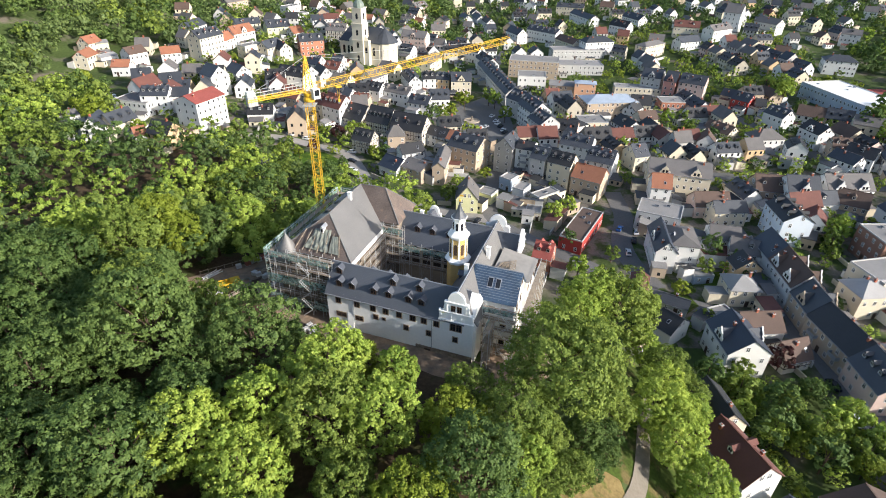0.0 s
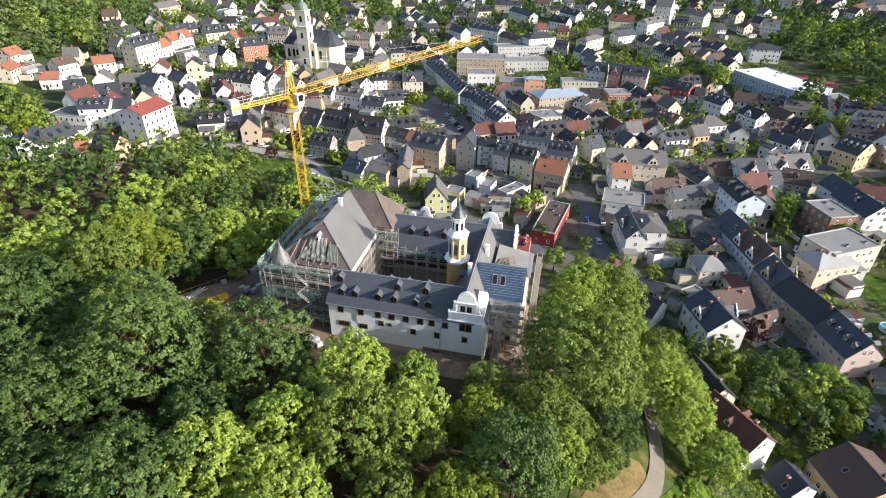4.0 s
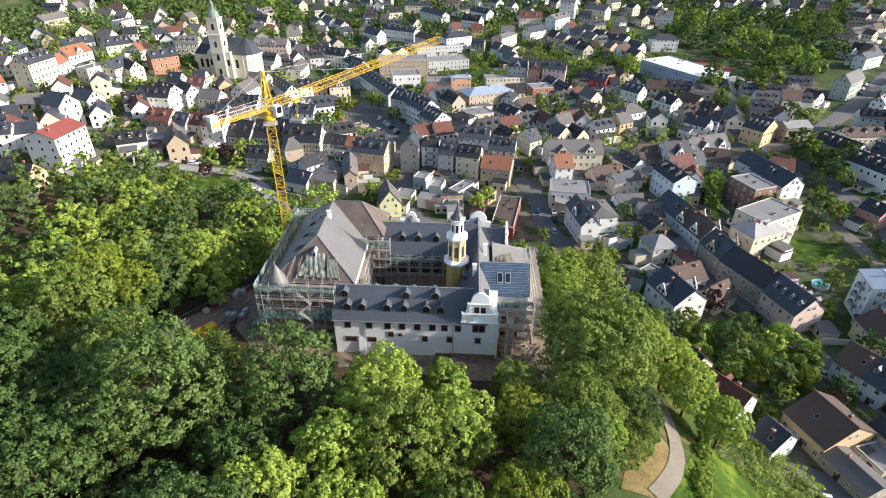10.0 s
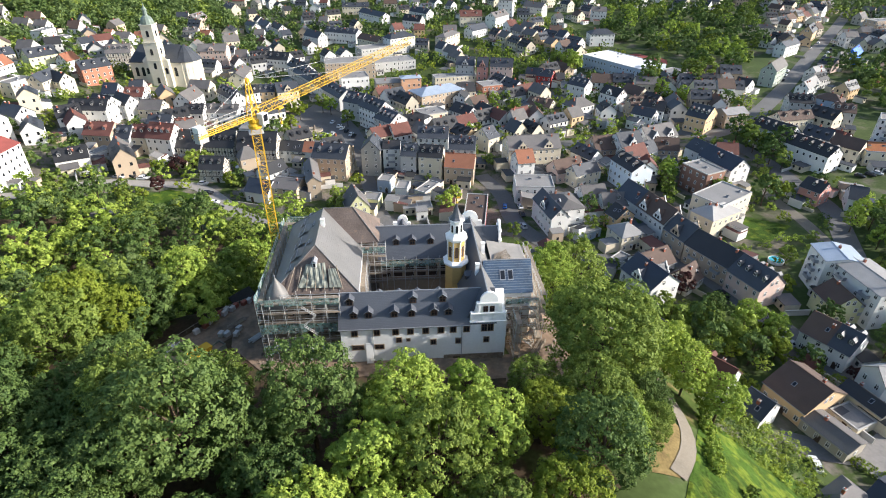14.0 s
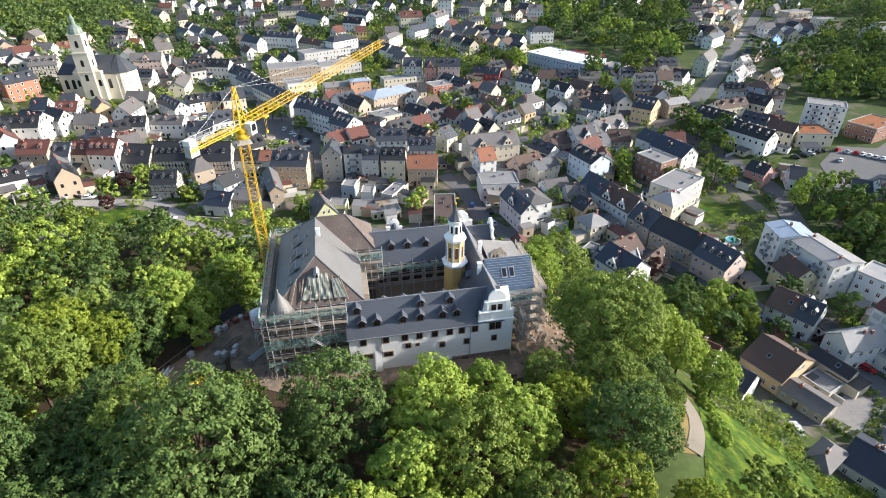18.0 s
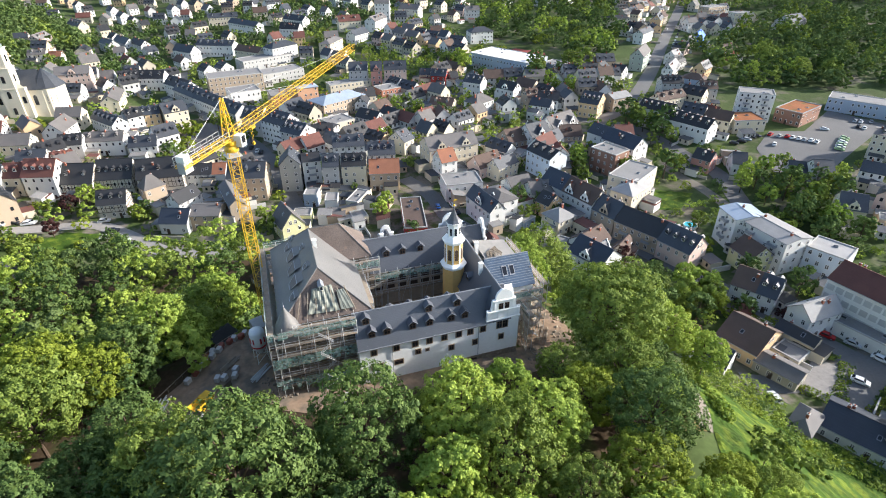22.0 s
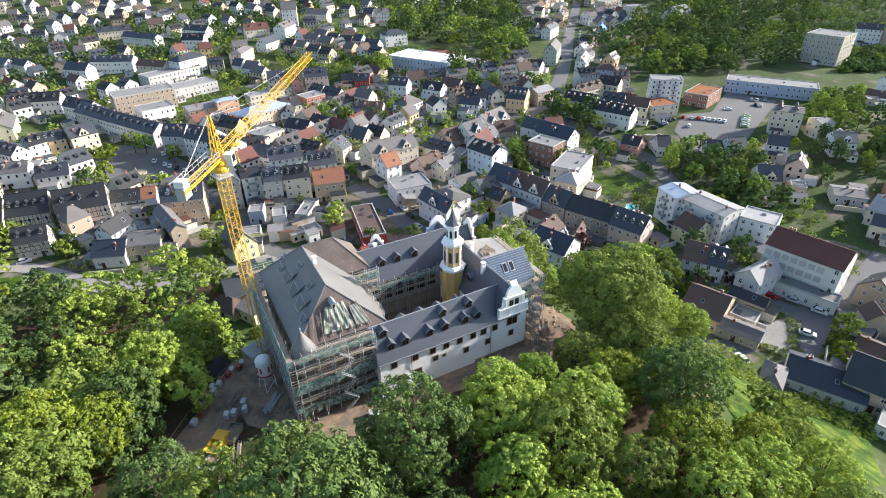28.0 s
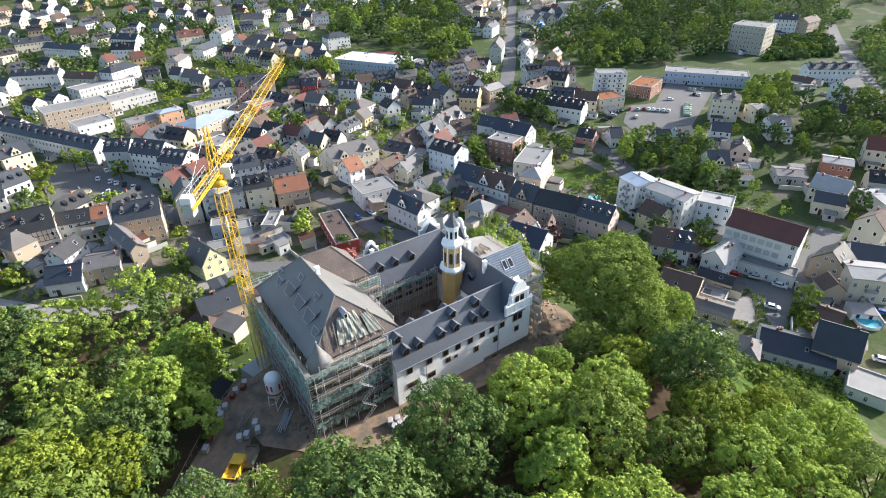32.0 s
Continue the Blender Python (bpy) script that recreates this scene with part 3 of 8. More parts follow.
def house(x, y, ang, L, W, e, r, wall, roof, opt="-", far=False, label="", category="house"):
    """One building: ridge along local x, e metres to the eaves, r metres of roof above them."""
    rnd = random.Random(int(x * 31 + y * 17))
    c, s = math.cos(radians(ang)), math.sin(radians(ang))
    low = min(terrain(x + c * a - s * b, y + s * a + c * b) for a in (-L / 2, L / 2) for b in (-W / 2, W / 2))
    z0 = terrain(x, y)
    base = low - z0 - 0.4
    BUILT.append((x, y, max(L, W) * 0.62))
    PLOTS.append((x, y, ang, L, W, e, far))
    single = not far and (Vector((x, y)) - NEAR).length < 150
    words = label or "%s %s with a %s roof" % (WALL_WORDS[wall], "building" if e > 9 else category, ROOF_WORDS[roof])
    top = root("house" if e < 12 else "apartment_building", pose(x, y, z0, 0, 0, ang), words, category)
    hl, hw = L / 2, W / 2
    bm = bmesh.new()
    hipped = opt == "hip"
    gable = e + r if r > 0.8 and not hipped else e
    lo = [(-hl, -hw, base), (hl, -hw, base), (hl, hw, base), (-hl, hw, base)]
    hi = [(-hl, -hw, e), (hl, -hw, e), (hl, hw, e), (-hl, hw, e)]
    poly(bm, (lo[0], lo[1], hi[1], hi[0]))
    poly(bm, (lo[2], lo[3], hi[3], hi[2]))
    if gable > e:
        poly(bm, (lo[1], lo[2], hi[2], (hl, 0, gable), hi[1]))
        poly(bm, (lo[3], lo[0], hi[0], (-hl, 0, gable), hi[3]))
    else:
        poly(bm, (lo[1], lo[2], hi[2], hi[1]))
        poly(bm, (lo[3], lo[0], hi[0], hi[3]))
    body = part("wall", bm, WALL[wall], top)
    bm = bmesh.new()
    o, g, th = 0.4, 0.22, 0.2
    if r <= 0.8:
        box(bm, -hl + 0.25, hl - 0.25, -hw + 0.25, hw - 0.25, e - 0.2, e + 0.05)
        for x0, x1, y0, y1 in ((-hl, hl, -hw, -hw + 0.3), (-hl, hl, hw - 0.3, hw), (-hl, -hl + 0.3, -hw + 0.3, hw - 0.3), (hl - 0.3, hl, -hw + 0.3, hw - 0.3)):
            box(bm, x0 - 0.04 * (x0 < 0), x1, y0, y1, e - 0.05, e + 0.4, 1)
        part("roof", bm, [ROOF[roof], concrete if roof != "rust" else zinc], top)
        if L > 9 and not far:
            for k in range(1 + int(L / 12)):
                bm = bmesh.new()
                cx, cy = rnd.uniform(-hl + 2, hl - 2), rnd.uniform(-hw + 2, hw - 2)
                box(bm, cx - 0.7, cx + 0.7, cy - 0.5, cy + 0.5, e + 0.05, e + 0.45)
                box(bm, cx - 0.6, cx + 0.6, cy - 0.4, cy + 0.4, e + 0.45, e + 0.52, 1)
                part("skylight", bm, [zinc, glass], top)
    elif hipped:
        t = r / hw
        k = max(hl - hw, 0.3)
        ez = e - o * t
        a, b = hl + o, hw + o
        ridge = ((-k, 0, e + r), (k, 0, e + r))
        slab(bm, ((-a, -b, ez), (a, -b, ez), ridge[1], ridge[0]), th)
        slab(bm, ((a, b, ez), (-a, b, ez), ridge[0], ridge[1]), th)
        slab(bm, ((a, -b, ez), (a, b, ez), ridge[1]), th)
        slab(bm, ((-a, b, ez), (-a, -b, ez), ridge[0]), th)
        part("roof", bm, ROOF[roof], top)
    else:
        t = r / hw
        ez = e - o * t
        up = 0.12
        slab(bm, ((-hl - g, -hw - o, ez + up), (hl + g, -hw - o, ez + up), (hl + g, 0, e + r + up), (-hl - g, 0, e + r + up)), th)
        slab(bm, ((hl + g, hw + o, ez + up), (-hl - g, hw + o, ez + up), (-hl - g, 0, e + r + up), (hl + g, 0, e + r + up)), th)
        box(bm, -hl - g, hl + g, -0.14, 0.14, e + r + 0.04, e + r + 0.2)
        part("roof", bm, ROOF[roof], top)
        if single:
            for side in (-1, 1):
                bm = bmesh.new()
                box(bm, -hl - g, hl + g, side * (hw + o) - 0.07, side * (hw + o) + 0.07, ez - 0.08, ez + 0.06)
                part("gutter", bm, zinc, top)
    if single and 1.5 < r and opt == "-" and not hipped:
        for k in range(rnd.choice((1, 2, 3))):
            side, px, f = rnd.choice((-1, 1)), rnd.uniform(-0.7, 0.7) * hl, rnd.uniform(0.3, 0.6)
            bm = bmesh.new()
            box(bm, -0.42, 0.42, -0.6, 0.6, 0.0, 0.09)
            box(bm, -0.33, 0.33, -0.5, 0.5, 0.09, 0.11, 1)
            part("roof_window", bm, [zinc, glass], top, m=pose(px, side * hw * (1 - f), e + r * f + 0.13, math.degrees(math.atan(r / hw)) * -side, 0, 0))
    # chimneys
    if r > 0.8:
        for k in range(1 if L < 11 else 2):
            cx, cy = rnd.uniform(-hl * 0.75, hl * 0.75), rnd.uniform(-0.25, 0.25) * W
            if "chimney" not in CHIMNEY:
                bm = bmesh.new()
                box(bm, -0.32, 0.32, -0.27, 0.27, -1.6, 1.0)
                box(bm, -0.38, 0.38, -0.33, 0.33, 1.0, 1.12, 1)
                box(bm, -0.18, 0.18, -0.14, 0.14, 1.12, 1.3)
                CHIMNEY["chimney"] = done(bm, "chimney", [brickwork, concrete])
            put("chimney", CHIMNEY["chimney"], top, pose(cx, cy, e + r - abs(cy) * r / hw))
    # windows, storey by storey
    floors = max(1, int(e / 2.75))
    step = e / floors
    spots = []
    for f in range(floors):
        z = f * step + (0.95 if e > 4 else 0.8)
        n = max(1, int(L / 2.6))
        m = max(1, int(W / 3.4))
        for k in range(n):
            px = (k + 0.5) * L / n - hl
            spots += [(px, -hw, z, 0, -1), (px, hw, z, 0, 1)]
        for k in range(m):
            py = (k + 0.5) * W / m - hw
            spots += [(hl, py, z, 1, 0), (-hl, py, z, -1, 0)]
    if gable > e and r > 2.5:
        spots += [(hl, -0.9, e + 0.5, 1, 0), (hl, 0.9, e + 0.5, 1, 0), (-hl, -0.9, e + 0.5, -1, 0), (-hl, 0.9, e + 0.5, -1, 0)]
    w = 1.05 if e > 4 else 0.85
    h = min(1.5, step * 0.52)
    if opt[0] == "p":
        spots = [q for q in spots if q[4] != 1 or q[0] < -hl * 0.72]
        for f in range(3):
            for k in range(7):
                px = -hl * 0.62 + (k + 0.5) * L * 0.8 / 7
                bm = bmesh.new()
                box(bm, -0.95, 0.95, -0.09, 0.02, 0, 1.8)
                part("panel", bm, WALL["grey"], top, "square grey wall panel", on_wall(px, hw, 2.6 + f * 3.1, 0, 1))
    if single:
        me = window_mesh(w, h, white_paint)
        for q in spots:
            if rnd.random() < 0.9:
                put("window", me, top, on_wall(*q))
    else:
        bm = bmesh.new()
        for px, py, pz, ax, ay in spots:
            if rnd.random() < 0.9:
                m = on_wall(px, py, pz, ax, ay)
                for dy, k, mat in ((-0.05, 0.0, 1), (-0.07, 0.13, 0)):
                    bm.faces.new([bm.verts.new(m @ Vector(p)) for p in ((-w / 2 + k, dy, k), (w / 2 - k, dy, k), (w / 2 - k, dy, h - k), (-w / 2 + k, dy, h - k))]).material_index = mat
        tagged(part("glazing", bm, [glass, white_paint], top), kind="stuff")
    if not far:
        bm = bmesh.new()
        box(bm, -0.55, 0.55, -0.06, 0.02, base + 0.4, 2.1, 0)
        box(bm, -0.42, 0.42, -0.09, -0.03, base + 0.5, 1.5, 1)
        part("door", bm, [brown_frame, timber_dark], top, m=on_wall(rnd.uniform(-0.3, 0.3) * L, -hw, 0, 0, -1))
    # half-timbering
    if wall == "timber":
        bm = bmesh.new()
        for side in (-1, 1):
            yy = side * (hw + 0.03)
            for z in (e * 0.45, e * 0.72, e - 0.15):
                box(bm, -hl, hl, yy - 0.04, yy + 0.04, z - 0.09, z + 0.09)
            n = int(L / 1.3)
            for k in range(n + 1):
                px = -hl + L * k / n
                box(bm, px - 0.08, px + 0.08, yy - 0.035, yy + 0.035, e * 0.45, e)
                if k < n and k % 2:
                    bar(bm, (px, yy, e * 0.45), (px + L / n, yy, e * 0.72), 0.07)
            xx = side * (hl + 0.03)
            for z in (e * 0.45, e * 0.72, e - 0.05, e + r * 0.5):
                half = hw if z < e else hw * 0.5
                box(bm, xx - 0.04, xx + 0.04, -half, half, z - 0.09, z + 0.09)
            for k in range(7):
                py = -hw + W * k / 6
                box(bm, xx - 0.035, xx + 0.035, py - 0.08, py + 0.08, e * 0.45, e + max(0.0, r * (1 - abs(py) / hw)) - 0.1)
        part("timber_frame", bm, timber_dark, top, "dark timber framing")
    # dormers, cross gables, balconies
    kind, count = opt[0], int(opt[1:]) if opt[1:].isdigit() else 0
    if kind == "d":
        count = min(count, max(1, int(L / 2.6)))
    slope = r / hw if r else 1
    if kind == "d":
        me = dormer_mesh(roof, slope, wall)
        for side in (-1, 1):
            for k in range(count):
                px = (k + 0.5) * L / count - hl
                d = hw * 0.62
                put("dormer", me, top, pose(px, side * d, e + r * (1 - d / hw) + 0.1, 0, 0, 0 if side < 0 else 180))
    if kind == "g":
        for k in range(count):
            px = (k + 0.5) * L / count - hl
            for side in (-1, 1):
                bm = bmesh.new()
                q, zt = 2.0, e + r * 0.85
                yy = -hw - 0.08
                pts = [(-q, 0), (q, 0), (q, 0.9), (q * 0.72, 1.2), (q * 0.62, 2.0), (q * 0.3, 2.5), (0, zt - e), (-q * 0.3, 2.5), (-q * 0.62, 2.0), (-q * 0.72, 1.2), (-q, 0.9)]
                slab(bm, [(a, yy, e + b) for a, b in pts], 0.35)
                for a in (-0.65, 0.65):
                    box(bm, a - 0.42, a + 0.42, yy - 0.04, yy + 0.01, e + 0.35, e + 1.5, 1)
                ridge = (zt - e - 0.5)
                yb = -hw + hw * ridge / max(r, 0.1)
                slab(bm, ((q * 0.85, yy + 0.35, e + 0.5), (q * 0.85, yb - 1, e + 0.5), (0, yb, e + ridge), (0, yy + 0.35, e + ridge)), 0.1, 2)
                slab(bm, ((-q * 0.85, yy + 0.35, e + 0.5), (0, yy + 0.35, e + ridge), (0, yb, e + ridge), (-q * 0.85, yb - 1, e + 0.5)), 0.1, 2)
                part("cross_gable", bm, [WALL[wall], glass, ROOF[roof]], top, m=pose(px, 0, 0, 0, 0, 0 if side < 0 else 180))
    if kind == "b":
        turn = 0 if (NEAR.x - x) * math.sin(radians(ang)) - (NEAR.y - y) * math.cos(radians(ang)) > 0 else 180
        for f in range(1, floors):
            for k in range(max(1, int(L / 6))):
                px = (k + 0.5) * L / max(1, int(L / 6)) - hl
                bm = bmesh.new()
                box(bm, px - 1.5, px + 1.5, -hw - 1.2, -hw, f * step - 0.1, f * step + 0.08)
                for a in (-1.48, 1.42):
                    box(bm, px + a, px + a + 0.06, -hw - 1.2, -hw, f * step + 0.08, f * step + 1.05, 1)
                box(bm, px - 1.42, px + 1.42, -hw - 1.2, -hw - 1.14, f * step + 0.15, f * step + 1.0, 1)
                part("balcony", bm, [concrete, zinc], top, m=pose(0, 0, 0, 0, 0, turn))
    return top


# ---- the castle: four wings round a court, under repair ----
# local x runs east along the white south front, local y north, z is absolute
castle = root("castle", pose(-22.2, 80.5, 0, 0, 0, -18.3), "hilltop castle with white plaster, slate roofs and scaffolding", "castle")
G = 17.0  # foot of the walls, below the ground everywhere


def walls(name, u0, u1, v0, v1, top, mat, label="", foot=G):
    bm = bmesh.new()
    box(bm, u0, u1, v0, v1, foot, top)
    return part(name, bm, mat, castle, label)


def gable_roof(name, u0, u1, v0, v1, eave, ridge, axis, mats, over=0.35, th=0.22, label="", ends=True):
    """Two roof planes; axis 'u' or 'v' is the ridge's direction. mats: material of each plane."""
    made = []
    uc, vc = (u0 + u1) / 2, (v0 + v1) / 2
    if axis == "u":
        t = (ridge - eave) / (vc - v0)
        a = [(u0, v0 - over, eave - over * t), (u1, v0 - over, eave - over * t), (u1, vc, ridge), (u0, vc, ridge)]
        b = [(u1, v1 + over, eave - over * t), (u0, v1 + over, eave - over * t), (u0, vc, ridge), (u1, vc, ridge)]
    else:
        t = (ridge - eave) / (uc - u0)
        a = [(u0 - over, v1, eave - over * t), (u0 - over, v0, eave - over * t), (uc, v0, ridge), (uc, v1, ridge)]
        b = [(u1 + over, v0, eave - over * t), (u1 + over, v1, eave - over * t), (uc, v1, ridge), (uc, v0, ridge)]
    for pts, mat in zip((a, b), mats):
        bm = bmesh.new()
        slab(bm, pts, th)
        made.append(part(name, bm, mat, castle, label))
    bm = bmesh.new()
    if axis == "u":
        bar(bm, (u0, vc, ridge + 0.02), (u1, vc, ridge + 0.02), 0.1, sides=6)
    else:
        bar(bm, (uc, v0, ridge + 0.02), (uc, v1, ridge + 0.02), 0.1, sides=6)
    part("ridge_cap", bm, zinc, castle)
    return made


def prism(name, u0, u1, v0, v1, eave, ridge, axis, mat):
    """The wall under a gabled roof, up into both gables."""
    bm = bmesh.new()
    uc, vc = (u0 + u1) / 2, (v0 + v1) / 2
    if axis == "u":
        ends = [[(u, v0, G), (u, v1, G), (u, v1, eave), (u, vc, ridge - 0.25), (u, v0, eave)] for u in (u0, u1)]
    else:
        ends = [[(u0, v, G), (u1, v, G), (u1, v, eave), (uc, v, ridge - 0.25), (u0, v, eave)] for v in (v0, v1)]
    a, b = [[bm.verts.new(p) for p in e] for e in ends]
    bm.faces.new(a)
    bm.faces.new(b[::-1])
    for i in range(5):
        j = (i + 1) % 5
        bm.faces.new((a[i], b[i], b[j], a[j]))
    bmesh.ops.recalc_face_normals(bm, faces=bm.faces)
    return part(name, bm, mat, castle)


south = prism("south_wing", 0, 28, 0, 7, 30.9, 35.3, "u", castle_plaster)
south_roof = gable_roof("south_roof", -0.2, 26.5, 0, 7, 30.9, 35.3, "u", (castle_slate, castle_slate), label="dark new slate roof")
east = prism("east_wing", 21.2, 28.4, 0.6, 27, 31, 36.4, "v", castle_plaster)
# west slope in the darker slate colour, east slope in the paler one
east_roof = gable_roof("east_roof", 21.2, 28.4, 0.4, 27, 31, 36.4, "v", (castle_slate, old_slate), label="dark slate roof with a paler grey east slope")
cross = prism("cross_wing", 26, 33.6, 6, 13.6, 32.6, 36.7, "u", castle_plaster)
cross_roof = gable_roof("cross_roof", 25.2, 33.9, 6, 13.6, 32.6, 36.7, "u", (underlay, underlay), label="dark blue roof underlay with battens")
north = prism("north_wing", 5.6, 24, 19.5, 26.7, 32, 36.9, "u", stone_trim)
north_roof = gable_roof("north_roof", 5.6, 24.6, 19.5, 26.7, 32, 36.9, "u", (castle_slate, castle_slate), label="new slate roof over the court")
TC = (36.7 - 32.6) / 3.8
for k in range(12):
    v = 6.1 + k * 0.31
    bm = bmesh.new()
    slab(bm, ((25.6, v, 32.6 + (v - 6) * TC + 0.06), (33.8, v, 32.6 + (v - 6) * TC + 0.06), (33.8, v + 0.05, 32.6 + (v - 5.95) * TC + 0.06), (25.6, v + 0.05, 32.6 + (v - 5.95) * TC + 0.06)), 0.05)
    part("batten", bm, batten_wood, cross_roof[0])
walls("northeast_block", 28.4, 34.2, 13.6, 21.5, 32.2, castle_plaster)
bm = bmesh.new()
slab(bm, ((27.6, 13.6, 33.4), (34.6, 13.4, 32.4), (34.6, 21.8, 32.4), (27.6, 21.8, 33.6)), 0.2)
part("northeast_roof", bm, canvas, castle, "pale temporary canvas roof")
bm = bmesh.new()
for k in range(14):
    bar(bm, (28.2 + 0.25 * k, 14.5 + (k * 37 % 11) * 0.12, 33.55), (28.6 + 0.2 * k, 16.5 + (k * 53 % 13) * 0.14, 33.6), 0.09)
tagged(part("roof_timbers", bm, plank, castle, "loose roof timbers on the canvas"), kind="stuff")
gable_roof("northeast_cross_roof", 24.8, 30.4, 21.8, 26.6, 32, 35.6, "u", (castle_slate, castle_slate))
prism("northeast_gable_house", 26, 30.2, 21.8, 26.6, 32, 35.6, "u", castle_plaster)

west = walls("west_building", -11, 2.8, 4.5, 27.7, 35.3, dark_stone, "tall unplastered rubble-stone block")
walls("west_arm", 2.8, 5.9, 19.1, 27.7, 36.0, dark_stone)


def hip_plane(name, pts, mat, label=""):
    bm = bmesh.new()
    slab(bm, pts, 0.22)
    return part(name, bm, mat, castle, label)


A, B, C = (-4.1, 10.2, 40.9), (-4.1, 23.4, 41.1), (1.5, 23.4, 41.2)
hip_plane("west_roof_slope", [(-11.5, 28.2, 35.0), (-11.5, 4.0, 35.0), A, B], old_slate, "grey slate slope with triangular dormers")
hip_plane("east_roof_slope", [(3.3, 4.0, 35.0), (3.3, 28.2, 35.0), B, A], old_slate, "pale weathered slate slope")
hip_plane("south_hip", [(-11.5, 4.0, 35.0), (3.3, 4.0, 35.0), A], old_tile, "old brown tiled hip partly stripped")
hip_plane("north_hip", [(3.3, 28.2, 35.0), (-11.5, 28.2, 35.0), B], old_slate)
hip_plane("arm_south_slope", [(-1.2, 18.7, 35.9), (6.4, 18.7, 35.9), C, B], old_tile, "brown plain-tiled slope")
hip_plane("arm_east_hip", [(6.4, 18.7, 35.9), (6.4, 28.1, 35.9), C], old_tile)
hip_plane("arm_north_slope", [(6.4, 28.1, 35.9), (-1.2, 28.1, 35.9), B, C], old_tile)
for p, q in (((-11.5, 4.0, 35.05), A), ((3.3, 4.0, 35.05), A), (A, B), (B, C), (C, (6.4, 18.7, 35.95)), (C, (6.4, 28.1, 35.95)), (B, (-11.5, 28.2, 35.05)), (B, (-1.2, 18.7, 35.95))):
    bm = bmesh.new()
    bar(bm, p, q, 0.1, sides=6)
    part("ridge_cap", bm, old_slate, castle)
# pale repaired eaves course
for pts in ([(3.0, 4.2, 35.25), (3.0, 18.6, 35.25)],):
    bm = bmesh.new()
    box(bm, 2.82, 3.25, 4.4, 18.6, 33.9, 34.9)
    part("cornice", bm, castle_plaster, castle, "new white eaves cornice")


# openings of the south front
def castle_window(u, z, w, h, parent, v=-0.02, ax=0, ay=-1, mat=None):
    put("window", window_mesh(w, h, mat or brown_frame), parent, on_wall(u, v, z, ax, ay))
    bm = bmesh.new()
    t = 0.14
    for x0, x1, z0, z1 in ((-w / 2 - t, -w / 2, -t, h + t), (w / 2, w / 2 + t, -t, h + t), (-w / 2, w / 2, -t, 0), (-w / 2, w / 2, h, h + t)):
        box(bm, x0, x1, -0.045, 0.03, z0, z1)
    bmesh.ops.remove_doubles(bm, verts=bm.verts, dist=0.001)
    put("window_surround", done(bm, "window_surround", stone_trim), parent, on_wall(u, v, z, ax, ay))


for u in (2.35, 6.1, 9.3, 11.8, 14.4, 17.0, 19.1, 21.4):
    castle_window(u, 28.7, 0.95, 1.5, south)
for u in (24.45, 25.5):
    castle_window(u, 28.7, 0.95, 1.5, south)
for u, z, w, h in ((2.75, 25.7, 1.9, 0.95), (6.4, 25.7, 1.5, 0.95), (15.7, 26.2, 0.85, 1.1), (20.0, 26.2, 0.85, 1.1), (24.9, 26.2, 0.85, 1.1), (9.8, 27.0, 0.85, 1.0), (11.4, 27.2, 0.5, 0.5)):
    castle_window(u, z, w, h, south)
for v, z in ((2.0, 28.4), (4.6, 28.4), (2.0, 25.4)):
    castle_window(0, z, 0.8, 1.3, south, v=v, ax=-1, ay=0)
bm = bmesh.new()
box(bm, 17.5, 28.06, -0.12, 0.0, 17, 23.6)
part("stone_plinth", bm, dark_stone, south, "exposed rubble-stone footing")
bm = bmesh.new()
slab(bm, ((4.1, -1.3, 17), (5.3, -1.3, 17), (5.3, -0.05, 27.0), (4.1, -0.05, 27.0)), 1.0)
part("buttress", bm, castle_plaster, south, "sloping plastered buttress")
bm = bmesh.new()
box(bm, 19.2, 20.4, -0.17, 0.0, 21.2, 23.2)
part("cellar_door", bm, timber_dark, south)
for u in (5.4, 20.6):
    bm = bmesh.new()
    bar(bm, (u, -0.1, 30.6), (u, -0.1, 23.5), 0.06, sides=6)
    part("downpipe", bm, zinc, south)
bm = bmesh.new()
box(bm, -0.3, 22.0, -0.5, -0.36, 30.3, 30.46)
part("gutter", bm, zinc, castle)

# dormers
bm = bmesh.new()
w, h, g = 0.66, 1.22, 0.5
SL = 4.4 / 3.5
poly(bm, ((-w, 0, -0.2), (w, 0, -0.2), (w, 0, h), (0, 0, h + g), (-w, 0, h)), 1)
poly(bm, ((w, 0, -0.2), (w, h / SL, h), (w, 0, h)), 1)
poly(bm, ((-w, 0, -0.2), (-w, 0, h), (-w, h / SL, h)), 1)
slab(bm, ((w + 0.18, -0.25, h - 0.12), (w + 0.18, h / SL, h - 0.12), (0, (h + g) / SL, h + g + 0.05), (0, -0.25, h + g + 0.05)), 0.08, 1)
slab(bm, ((-w - 0.18, -0.25, h - 0.12), (0, -0.25, h + g + 0.05), (0, (h + g) / SL, h + g + 0.05), (-w - 0.18, h / SL, h - 0.12)), 0.08, 1)
for s in (-1, 1):
    bar(bm, (s * (w + 0.18), -0.26, h - 0.1), (0, -0.26, h + g + 0.07), 0.05, 0)
dormer_shell = done(bm, "dormer", [zinc, castle_slate])
dormer_pane = window_mesh(1.0, 1.08, brown_frame)


def castle_dormer(u, v, z, turn, parent):
    d = put("dormer", dormer_shell, parent, pose(u, v, z, 0, 0, turn), "slate-hung dormer with a zinc-edged gable")
    put("window", dormer_pane, d, pose(0, -0.02, 0.1))


